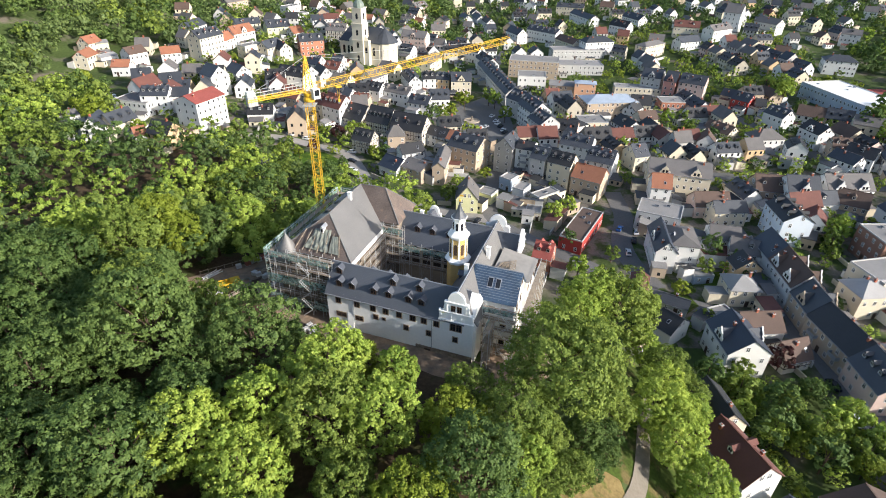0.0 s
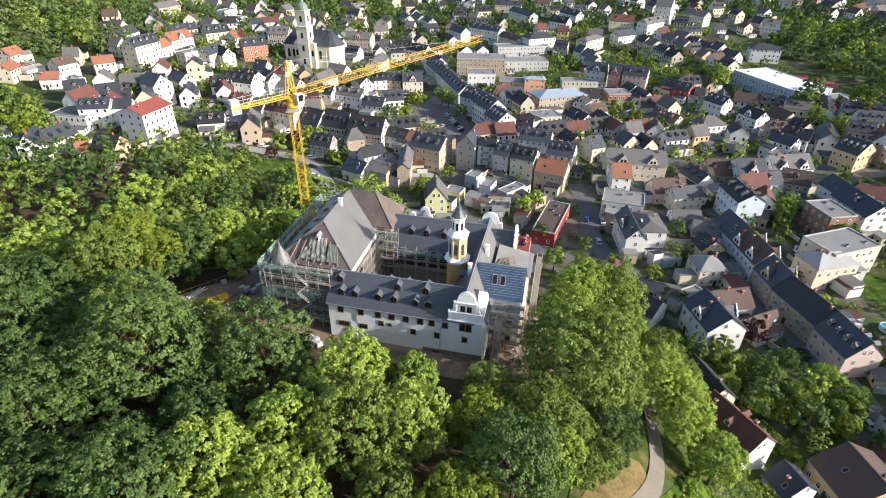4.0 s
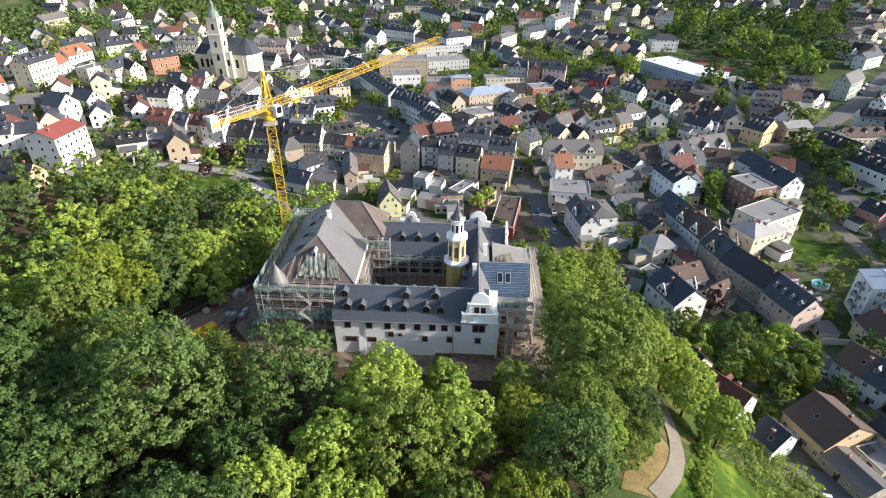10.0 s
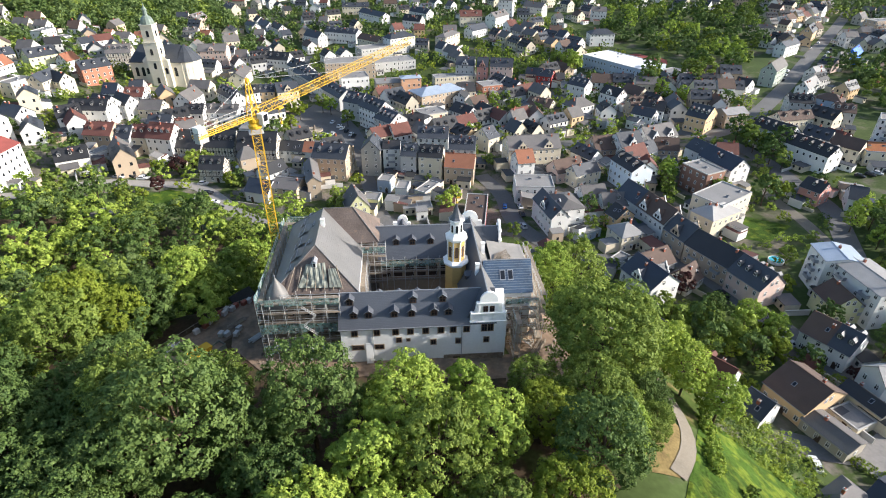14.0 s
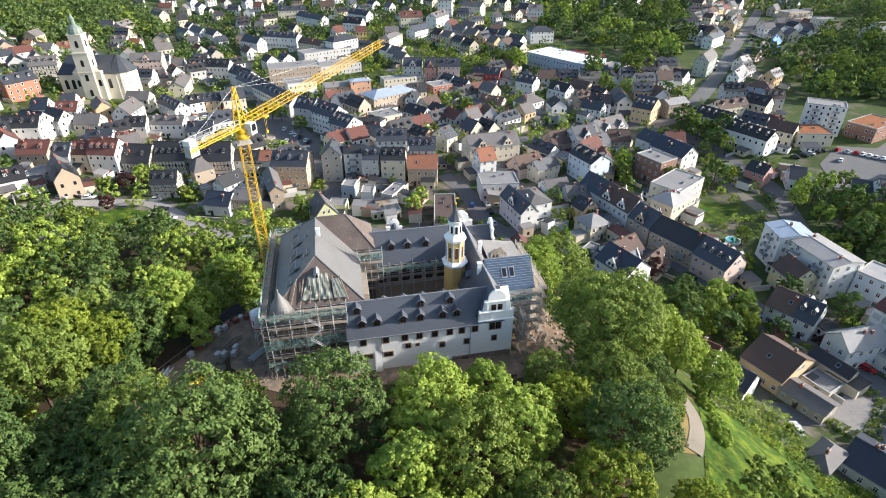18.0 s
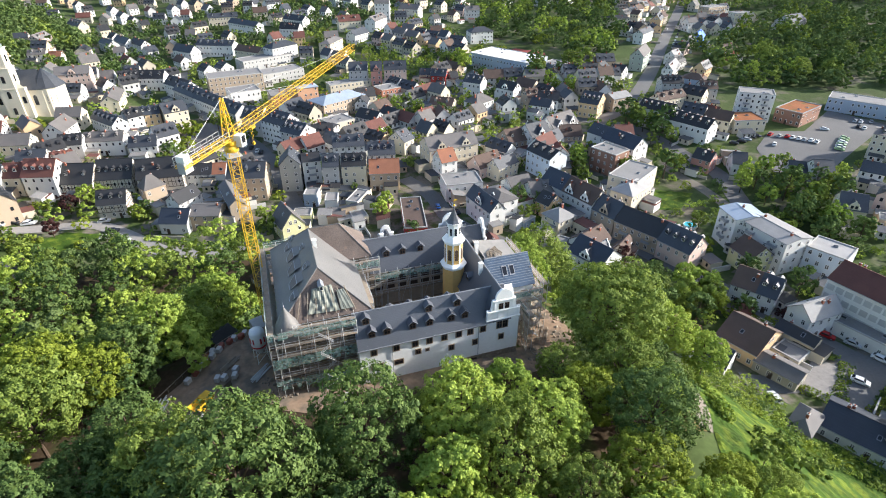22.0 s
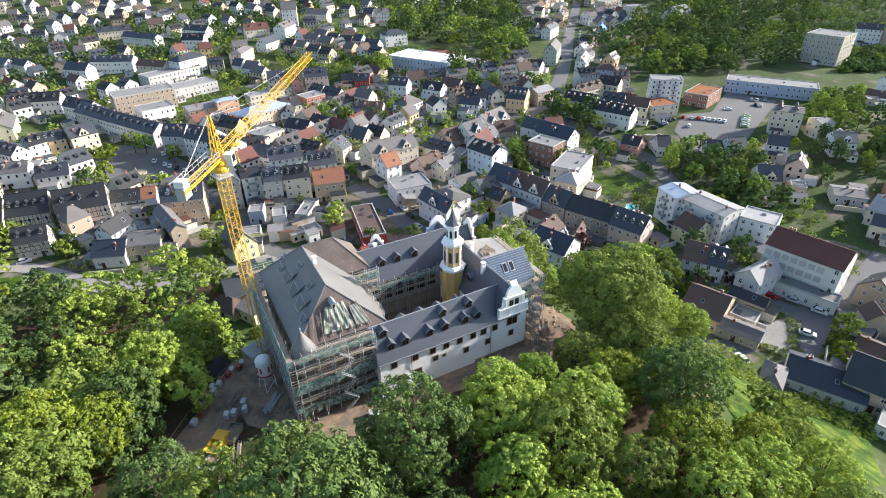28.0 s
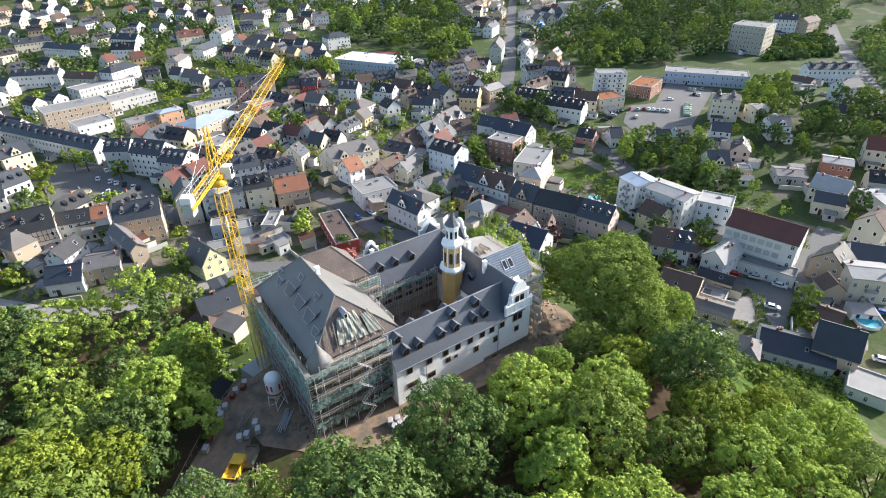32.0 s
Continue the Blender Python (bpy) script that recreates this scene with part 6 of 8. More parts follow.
house(-210.2, 338.2, 38, 6.0, 8, 5, 1, "yellow", "flat")
house(-207.9, 316.2, 89, 11.2, 8, 6, 3, "cream", "orange")
house(-201.3, 323.9, 61, 10.2, 8, 4, 1, "white", "lightgrey")
house(-150.7, 221.4, 34, 5.8, 8, 4, 3, "white", "slate")
house(-168.4, 233.6, 53, 4.2, 7, 3.5, 2, "white", "greyroof")
house(-128.1, 213.2, 39, 4.7, 7, 4, 2.5, "white", "orange")
house(30.2, 148.0, -21, 5.8, 8, 6, 3.5, "brick", "red", "d4")
house(156.5, 517.8, -68, 23.5, 9, 7, 3.5, "white", "slate", "d2")
house(186.3, 475.3, -16, 19.2, 10, 8, 4, "cream", "redbrown", "d2")
house(206.7, 463.9, 34, 24.0, 10, 8, 3.5, "white", "greyroof", "d2")
house(176.1, 441.9, 25, 19.5, 9, 6, 3.5, "white", "slate")
house(144.0, 426.1, 39, 24.0, 9, 9, 2, "cream", "greyroof", "hip")
house(225.3, 483.0, -35, 12.7, 14, 16, 6, "white", "greyroof")
house(255.4, 482.8, -59, 19.6, 11, 8, 3.5, "grey", "greyroof")
house(128.5, 90.8, 61, 9.8, 11, 12, 1, "white", "bluegrey", "b1")
house(127.2, 78.9, 75, 17.2, 11, 11.5, 1, "white", "lightgrey", "b1")
house(133.5, 64.1, -85, 11.3, 10, 9, 0.5, "paleblue", "lightgrey")
house(225.4, 314.8, -79, 49.1, 26, 8, 0, "bluegreyw", "whiteroof")
house(241, 286, -79, 14, 22, 4.5, 0, "red", "flat")
house(-22.9, 131.5, -70, 4.9, 6, 2.5, 2.5, "brownw", "dark")

# ---- the rest of the town, far off: one joined mass of small houses ----
def on_road(x, y, gap=6):
    """True on the streets, squares and car parks, so that nothing is built on them."""
    return any((x - a) ** 2 + (y - b) ** 2 < (c + gap) ** 2 for a, b, c in PAVED)


def open_place(x, y, gap=5):
    """True on the market square and the supermarket car park, and close round them."""
    for ring in (MARKET, CAR_PARK):
        if any(inside(x + a, y + b, ring) for a in (-gap, 0, gap) for b in (-gap, 0, gap)):
            return True
    return False


def town(x, y):
    if open_place(x, y) or (195 < x < 335 and 20 < y < 150):
        return False
    if inside(x, y, WOOD_A4) or inside(x, y, WOOD_A5) or inside(x, y, WOOD_A6) or inside(x, y, WOOD_A1) or inside(x, y, WOOD_A3):
        return False
    if y > 330:
        return -225 < x < 560 and y < 900
    if 60 < x < 190 and y < 165:
        return False
    if x > 60:
        return (60 < x < 250 and 60 < y < 330) or (x < 330 and 0 < y < 75) or (240 < x < 520 and 215 < y)
    return -160 < x and y > 212


WOOD_A1 = [(-340, 330), (-230, 470), (-165.6, 362.6), (-197.5, 355), (-227.8, 336.9), (-222, 296.7), (-205, 240), (-300, 200)]
WOOD_A3 = [(-170, 560), (-160, 760), (-14.6, 725.8), (-3.7, 564.1), (-63.3, 519.4), (-97.9, 505.0)]
WOOD_A4 = [(339.1, 486.8), (474.1, 423.7), (365.6, 326.0), (272.5, 268.5), (282, 330), (275, 400)]
WOOD_A5 = [(345, 251.2), (448.7, 275.0), (590, 300), (600, 230), (340, 150), (292, 180)]
WOOD_A6 = [(600, 260), (630, 165), (405, 118), (335, 150), (330, 185), (444.2, 239.2)]
rnd = random.Random(3)
WALLS = ["white"] * 7 + ["cream"] * 4 + ["grey", "grey", "tan", "tan", "pinkpale", "apricot", "stone"]
ROOFS = ["slate"] * 6 + ["dark"] * 4 + ["greyroof"] * 4 + ["redbrown"] * 2 + ["brown"] * 2
far_mats = [WALL[k] for k in dict.fromkeys(WALLS + ["stone", "brownw"])] + [ROOF[k] for k in dict.fromkeys(ROOFS + ["flat", "lightgrey"])] + [glass, brickwork]
slot = {m.name: i for i, m in enumerate(far_mats)}
fv, ff, fm = [], [], []


def far_face(m, pts, mat):
    k = len(fv)
    fv.extend(tuple(m @ Vector(p)) for p in pts)
    ff.append(tuple(range(k, k + len(pts))))
    fm.append(slot[mat.name])


def far_house(x, y, ang, L, W, e, r, wall, roof):
    m = pose(x, y, terrain(x, y), 0, 0, ang)
    a, b, d, o = L / 2, W / 2, -1.5, 0.35
    t = r / b
    wm, rm = WALL[wall], ROOF[roof]
    far_face(m, ((-a, -b, d), (a, -b, d), (a, -b, e), (-a, -b, e)), wm)
    far_face(m, ((a, b, d), (-a, b, d), (-a, b, e), (a, b, e)), wm)
    far_face(m, ((a, -b, d), (a, b, d), (a, b, e), (a, 0, e + r), (a, -b, e)), wm)
    far_face(m, ((-a, b, d), (-a, -b, d), (-a, -b, e), (-a, 0, e + r), (-a, b, e)), wm)
    for s in (-1, 1):
        q = [(-s * -a - s * -0.2, s * (b + o), e - o * t + 0.1), (-s * a - s * 0.2, s * (b + o), e - o * t + 0.1), (-s * a - s * 0.2, 0, e + r + 0.1), (s * a + s * 0.2, 0, e + r + 0.1)]
        far_face(m, q, rm)
        far_face(m, [(p[0], p[1], p[2] - 0.22) for p in q[::-1]], rm)
        far_face(m, (q[0], (q[0][0], q[0][1], q[0][2] - 0.22), (q[1][0], q[1][1], q[1][2] - 0.22), q[1]), rm)
    floors = max(1, int(e / 2.8))
    n, k = int(L / 2.6), int(W / 3.2)
    for f in range(floors):
        z = f * e / floors + 0.9
        for i in range(n):
            px = (i + 0.5) * L / n - a
            for s in (-1, 1):
                far_face(m, ((px - s * 0.5, s * (b + 0.03), z), (px + s * -0.5 + s * 1.0, s * (b + 0.03), z), (px + s * 0.5, s * (b + 0.03), z + 1.4), (px - s * 0.5, s * (b + 0.03), z + 1.4)), glass)
        for i in range(k):
            py = (i + 0.5) * W / k - b
            for s in (-1, 1):
                far_face(m, ((s * (a + 0.03), py - s * 0.5, z), (s * (a + 0.03), py + s * 0.5, z), (s * (a + 0.03), py + s * 0.5, z + 1.4), (s * (a + 0.03), py - s * 0.5, z + 1.4)), glass)
    cx = rnd.uniform(-0.6, 0.6) * a
    for p in (((-0.35, -0.3), (0.35, -0.3)), ((0.35, -0.3), (0.35, 0.3)), ((0.35, 0.3), (-0.35, 0.3)), ((-0.35, 0.3), (-0.35, -0.3))):
        far_face(m, ((cx + p[0][0], p[0][1], e + r - 1), (cx + p[1][0], p[1][1], e + r - 1), (cx + p[1][0], p[1][1], e + r + 1), (cx + p[0][0], p[0][1], e + r + 1)), brickwork)
    if roof in ("slate", "dark") and L > 9:
        for i in range(3):
            px = (i + 0.5) * L / 3 - a
            for s in (-1, 1):
                y0, y1 = s * b * 0.7, s * b * 0.25
                z0, z1 = e + r * 0.3, e + r * 0.3 + 1.3
                far_face(m, ((px - s * 0.6, y0, z0), (px + s * 0.6, y0, z0), (px + s * 0.6, y0, z1), (px - s * 0.6, y0, z1)), rm)
                far_face(m, ((px - s * 0.4, y0 + s * 0.03, z0 + 0.2), (px + s * 0.4, y0 + s * 0.03, z0 + 0.2), (px + s * 0.4, y0 + s * 0.03, z1 - 0.1), (px - s * 0.4, y0 + s * 0.03, z1 - 0.1)), glass)
                far_face(m, ((px - s * 0.75, y0 + s * 0.2, z1), (px + s * 0.75, y0 + s * 0.2, z1), (px + s * 0.75, y1, z1 + 0.5), (px - s * 0.75, y1, z1 + 0.5)), rm)


BUILT.append((-58, 374, 20))
BUILT.append((-44, 374, 16))
made = 0
for row in range(420):
    ang = rnd.choice((-75, -30, -20, 10, -80))
    x0, y0 = rnd.uniform(-230, 560), rnd.uniform(10, 880)
    for k in range(7):
        L, W = rnd.uniform(8, 13), rnd.uniform(7.5, 9.5)
        x = x0 + math.cos(radians(ang)) * k * 12.5
        y = y0 + math.sin(radians(ang)) * k * 12.5
        dense = (2.2 if y < 330 else 4.0) if y < 430 else 9.0 if y < 560 else 13.0
        if x < -60 and y > 300:
            dense = 9.0
        if not town(x, y) or on_road(x, y) or any((x - a) ** 2 + (y - b) ** 2 < (c + dense) ** 2 for a, b, c in BUILT):
            continue
        made += 1
        BUILT.append((x, y, 6.0))
        PLOTS.append((x, y, ang, L, W, 6, True))
        far_house(x, y, ang + rnd.choice((0, 0, 90)), L, W, rnd.choice((5.5, 6, 6, 7, 8)), rnd.uniform(3.2, 4.4), rnd.choice(WALLS), rnd.choice(ROOFS))


# ---- yards, sheds and lean-tos that fill the blocks behind the houses ----
def far_annex(x, y, ang, L, W, e, rise, wall, roof):
    m = pose(x, y, terrain(x, y), 0, 0, ang)
    a, b = L / 2, W / 2
    for p, q in (((-a, -b), (a, -b)), ((a, -b), (a, b)), ((a, b), (-a, b)), ((-a, b), (-a, -b))):
        far_face(m, ((*p, -1.5), (*q, -1.5), (*q, e + (rise if q[1] > 0 else 0)), (*p, e + (rise if p[1] > 0 else 0))), WALL[wall])
    o = 0.2
    far_face(m, ((-a - o, -b - o, e + 0.06), (a + o, -b - o, e + 0.06), (a + o, b + o, e + rise + 0.06), (-a - o, b + o, e + rise + 0.06)), ROOF[roof])
    far_face(m, ((-a - o, -b - o, e - 0.14), (a + o, -b - o, e - 0.14), (a + o, -b - o, e + 0.06), (-a - o, -b - o, e + 0.06)), ROOF[roof])
    for k in range(int(L / 2.2)):
        px = (k + 0.5) * L / int(L / 2.2) - a
        far_face(m, ((px - 0.45, -b - 0.03, 0.9), (px + 0.45, -b - 0.03, 0.9), (px + 0.45, -b - 0.03, 2.1), (px - 0.45, -b - 0.03, 2.1)), glass)


def far_wall(x, y, ang, L, tall, mat):
    m = pose(x, y, terrain(x, y), 0, 0, ang)
    a, b = L / 2, 0.15
    for p, q in (((-a, -b), (a, -b)), ((a, -b), (a, b)), ((a, b), (-a, b)), ((-a, b), (-a, -b))):
        far_face(m, ((*p, -1.5), (*q, -1.5), (*q, tall), (*p, tall)), mat)
    far_face(m, ((-a, -b, tall), (a, -b, tall), (a, b, tall), (-a, b, tall)), mat)


for x, y, ang, L, W, e, away in list(PLOTS):
    if math.hypot(x + 15, y - 90) < 45 or y > 620:
        continue
    core = -60 < x < 200 and 110 < y < 340
    c, s = math.cos(radians(ang)), math.sin(radians(ang))
    for k in range(4 if core else 2):
        side = rnd.choice((-1, 1))
        l, w = rnd.uniform(3, 8), rnd.uniform(3, 5.5)
        u, v = rnd.uniform(-0.5, 0.5) * L, side * (W / 2 + w / 2 + rnd.choice((0.0, 0.0, 2.5, 4.5)))
        if k == 3:
            u, v = rnd.choice((-1, 1)) * (L / 2 + w / 2), rnd.uniform(-0.3, 0.3) * W
        px, py = x + c * u - s * v, y + s * u + c * v
        if (px < 76 and py < 110) or open_place(px, py, 3) or on_road(px, py, 1.5) or any((px - a) ** 2 + (py - b) ** 2 < (r * 0.55) ** 2 for a, b, r in BUILT):
            continue
        far_annex(px, py, ang + (180 if side > 0 else 0) + rnd.choice((0, 0, 90)), l, w, rnd.uniform(2.4, 4.6 if core else 3.0), rnd.choice((0.0, 0.3, 1.0)), rnd.choice(("white", "white", "cream", "cream", "grey", "tan")), rnd.choice(("flat", "flat", "greyroof", "dark", "slate", "slate", "redbrown")))
    if not away or rnd.random() < 0.4:
        v = rnd.choice((-1, 1)) * (W / 2 + rnd.uniform(4, 7))
        px, py = x - s * v, y + c * v
        if not on_road(px, py, 0.5) and not open_place(px, py, 3) and not (px < 76 and py < 110):
            far_wall(px, py, ang + rnd.choice((0, 90)), rnd.uniform(5, 12), rnd.uniform(1.2, 2.0), WALL[rnd.choice(("grey", "stone", "cream"))])
town_mass = put("town_houses", mesh_object("town_houses", fv, ff, far_mats, fm))
tagged(town_mass, "closely built small-town houses with pale walls and dark roofs", "houses", kind="stuff")

# ---- trees ----
def leaves(points, normals, size, rng, bend=0.34):
    """One small leaf-spray blade for each point, as arrays of corners."""
    n = len(points)
    out = normals / (np.linalg.norm(normals, axis=1)[:, None] + 1e-6) + rng.normal(0, bend, (n, 3))
    out /= np.linalg.norm(out, axis=1)[:, None]
    side = np.cross(out, rng.normal(0, 1, (n, 3)))
    side /= np.linalg.norm(side, axis=1)[:, None] + 1e-6
    up = np.cross(side, out)
    s = (size * rng.uniform(0.6, 1.4, n))[:, None]
    a = points - side * s * 0.55 - up * s * 0.35
    b = points + side * s * 0.55 - up * s * 0.25
    c = points + side * s * rng.uniform(-0.3, 0.3, n)[:, None] + up * s * 0.65 - out * s * 0.1
    return np.stack([a, b, c], 1).reshape(-1, 3)


def crown_points(rng, count, height, radius, base, lobes, cone=False):
    """Points and outward directions over a crown: a dome of boughs, each bough set with tufts of leaf sprays."""
    mid = base + (height - base) * 0.45
    cs, rs, ways = [], [], []
    for k in range(lobes):
        f = (k + 0.5) / lobes
        if cone:
            a, z = k * 2.4, base + (height - base) * (0.06 + 0.9 * f)
            d = radius * (1 - f) * 0.75
            cs.append((d * math.cos(a), d * math.sin(a), z))
            rs.append(radius * (0.36 - 0.24 * f))
            ways.append((math.cos(a), math.sin(a), 0.4))
            continue
        v = Vector((0, 0, -0.62 + 1.6 * f))
        flat = math.sqrt(max(0.02, 1 - v.z * v.z))
        a = k * 2.39996 + rng.uniform(-0.35, 0.35)
        v.x, v.y = flat * math.cos(a), flat * math.sin(a)
        far = rng.uniform(0.56, 0.8)
        tall = height - mid if v.z > 0 else mid - base
        cs.append((v.x * radius * far, v.y * radius * far, mid + v.z * tall * far))
        rs.append(radius * rng.uniform(0.26, 0.4))
        ways.append(tuple(v))
    cs, rs, ways = np.array(cs), np.array(rs), np.array(ways)
    pts, nor = [], []
    share = rs ** 2 / (rs ** 2).sum()
    per = 22 if count > 700 else 6 if count > 120 else 1
    size = radius * (0.075 if count > 5000 else 0.1 if count > 2000 else 0.14 if count > 700 else 0.22)
    for c, r, w, way in zip(cs, rs, share, ways):
        n = max(2, int(count * w / per))
        v = rng.normal(0, 1, (n, 3)) + way * 0.75
        v /= np.linalg.norm(v, axis=1)[:, None]
        heart = c + v * (r * rng.uniform(0.5, 1.1, n) ** 0.5)[:, None] * np.array([1, 1, 0.9])
        if per == 1:
            pts.append(heart)
            nor.append(v + np.array([0, 0, 0.4]))
            continue
        tuft = np.repeat(size * rng.uniform(0.7, 1.4, n), per)
        out = np.repeat(v, per, 0)
        k = rng.normal(0, 1, (n * per, 3)) + out * 0.8 + np.array([0, 0, 0.35])
        k /= np.linalg.norm(k, axis=1)[:, None]
        pts.append(np.repeat(heart, per, 0) + k * (tuft * rng.uniform(0.5, 1.1, n * per))[:, None] * np.array([1.15, 1.15, 0.75]))
        nor.append(k * 0.7 + out * 0.6 + np.array([0, 0, 0.2]))
    return np.concatenate(pts), np.concatenate(nor), cs


def tree_parts(seed, height, radius, base, count, leaf, tone, lobes=16, cone=False):
    rng = np.random.default_rng(seed)
    pts, nor, cs = crown_points(rng, count, height, radius, base, lobes, cone)
    v = leaves(pts, nor, leaf, rng)
    me = bpy.data.meshes.new("crown")
    me.from_pydata(v.tolist(), [], [(i, i + 1, i + 2) for i in range(0, len(v), 3)])
    me.materials.append(LEAF[tone])
    bm = bmesh.new()
    r0 = 0.022 * height
    bar(bm, (0, 0, -1.5), (0.1, 0.05, base * 0.9 + 1), r0, 0, r0 * 0.75, 7)
    bar(bm, (0.1, 0.05, base * 0.9 + 1), (0.0, -0.1, height * 0.85), r0 * 0.75, 0, r0 * 0.2, 6)
    for k, c in enumerate(cs):
        if k % 2 == 0:
            bar(bm, (0.05, 0, max(base * 0.8, c[2] * 0.62)), tuple(c), r0 * 0.38, 0, r0 * 0.12, 5)
    return done(bm, "trunk", bark), me


KINDS = {}


def tree(kind, x, y, scale=1.0, label="", sink=0.0, name="tree"):
    if kind.startswith("big") and math.hypot(x + 10, y - 50) > 112:
        kind = "park" + kind[3:]
    trunk, crown, words = KINDS[kind]
    rnd = random.Random(int(x * 13 + y * 7))
    m = pose(x, y, terrain(x, y) - sink, 0, 0, rnd.uniform(0, 360)) @ Matrix.Diagonal((scale, scale, scale * rnd.uniform(0.92, 1.1), 1))
    t = tagged(put(name, trunk, None, m), label or words, "tree")
    put("crown", crown, t)
    TREES.append((x, y))
    return t


TREES = []
BIG = "tall broadleaf tree with a full "
TONES = dict(mid="green crown", deep="dark green crown", light="fresh light green crown", warm="yellowish green crown")
for i, (tone, h, r, b) in enumerate((("mid", 19, 7.2, 4), ("deep", 20, 7.6, 4.5), ("light", 19, 6.4, 4), ("mid", 18, 7.6, 4), ("deep", 17, 6.4, 3.5), ("warm", 17, 6.6, 3.5), ("light", 19, 5.0, 4.5), ("light", 17, 6.8, 3.5))):
    KINDS["big%d" % i] = (*tree_parts(20 + i, h, r, b, 15000, 0.34, tone, 34), BIG + TONES[tone])
for i, (tone, h, r, b) in enumerate((("mid", 19, 6.2, 3), ("deep", 20, 6.6, 3), ("light", 19, 5.8, 3), ("mid", 18, 6.8, 3), ("deep", 17, 5.6, 3), ("warm", 17, 6.0, 3), ("light", 19, 4.8, 3), ("light", 17, 6.0, 3))):
    KINDS["park%d" % i] = (*tree_parts(70 + i, h, r, b, 4200, 0.62, tone, 24), BIG + TONES[tone])
for i, (tone, h, r, b) in enumerate((("mid", 10, 3.6, 2), ("deep", 11, 4.0, 2.5), ("light", 9, 3.2, 2), ("warm", 8, 3.0, 1.6))):
    KINDS["town%d" % i] = (*tree_parts(40 + i, h, r, b, 1500, 0.6, tone, 14), "round garden tree with a " + TONES[tone])
KINDS["purple"] = (*tree_parts(50, 8, 3.2, 1.8, 1500, 0.55, "purple", 12), "copper-red ornamental tree beside a drive")
KINDS["conifer"] = (*tree_parts(51, 14, 3.0, 1.2, 1600, 0.6, "deep", 26, True), "dark green pointed conifer among gardens")
KINDS["shrub"] = (*tree_parts(52, 3.2, 1.9, 0.2, 900, 0.4, "mid", 9), "low leafy green shrub")
KINDS["shrub_light"] = (*tree_parts(53, 2.6, 1.7, 0.2, 800, 0.4, "light", 8), "low bright green bush")

KINDS["oak"] = (*tree_parts(60, 19.5, 9.4, 4, 26000, 0.36, "mid", 60), "broad oak")
# single trees round the castle
tree("big3", -52.5, 72, 0.95)
tree("big0", -41.5, 74.5, 0.68)
tree("big4", -60.5, 79, 0.85)
tree("big4", -58, 69, 1.0)
tree("big1", -68, 74, 0.9)
tree("big5", -57, 99.5, 0.75)
tree("big4", -52, 104, 0.8)
tree("big5", -63, 103, 0.9)
tree("big2", -46, 108, 0.75)
tree("big3", -66, 95, 0.85)
tree("big4", -73, 88, 0.9)
tree("big7", -17.5, 60, 0.95, "light green lime tree in front of the white wing")
tree("big1", -30, 64.5, 0.95, "big dark maple in front of the castle")
tree("big1", -46.5, 65, 1.2)
tree("oak", 18.6, 63.6, 0.98, "broad spreading oak on the slope beside the castle")
tree("big7", 36.5, 66, 0.7, "light green tree beside the footpath")
tree("big2", 40, 67, 0.62, "light green tree beside the footpath")
tree("big1", 4, 44, 0.85)
tree("big7", 10.5, 47.5, 0.6)
tree("big3", 14, 53, 0.5)
tree("big6", -34.5, 121.2, 1.05, "broadleaf tree beside the crane")
tree("big3", 38.5, 99.5, 1.2, "broad oak above the town")
tree("big7", 31, 98, 0.95, "light green oak above the town")
tree("big2", 27, 90, 0.6)
tree("big7", 32, 102, 0.62)
tree("big7", 44, 93, 0.6)
tree("big2", 41, 76, 0.62, "light green tree beside the footpath")
tree("big7", 38, 60.5, 0.74, "light green tree beside the footpath")
tree("big2", 41.5, 54.5, 0.66, "light green tree beside the footpath")
tree("big4", 24.5, 57, 0.42)
tree("big3", 27, 62, 0.45)
tree("big4", 21, 55.5, 0.4)
tree("big6", -7.6, 61.5, 0.66, "slender light green tree by the castle wall")
tree("big3", 3.5, 60.5, 0.55)
tree("big4", -37, 54, 0.85)
tree("big6", -25.5, 52, 0.9)
tree("big2", -9, 52, 0.85)
tree("big5", 1, 53, 0.7)
tree("big3", 10, 54, 0.7)
tree("big0", 44, 82, 0.65)
tree("big2", 47.5, 74, 0.55)
for x, y, k, s in ((-3, 30, "big7", 0.72), (4, 25, "big2", 0.62), (6, 33, "big5", 0.55), (11, 29, "big3", 0.45), (-9, 33, "big2", 0.75), (30, 33, "big2", 0.24)):
    tree(k, x, y, s)
tree("big3", 52, 84, 0.5)


for x, y, k, s in ((71, 92, "big7", 0.5), (76, 86, "big0", 0.5), (80, 79, "big7", 0.45), (90, 86, "big2", 0.5), (93, 79, "big7", 0.45), (86, 73, "big5", 0.42), (75, 78, "big5", 0.45), (67, 94, "big2", 0.42), (86, 94, "big4", 0.45), (66, 86, "big7", 0.4), (70, 80, "big2", 0.42)):
    tree(k, x, y, s)


SITE_ROAD = [(-70, 78), (-64, 83), (-58, 88), (-54, 91), (-49.3, 95), (-45.6, 97.3), (-42, 99), (-39.2, 100.4), (-36, 102), (-33, 104), (-32, 110)]


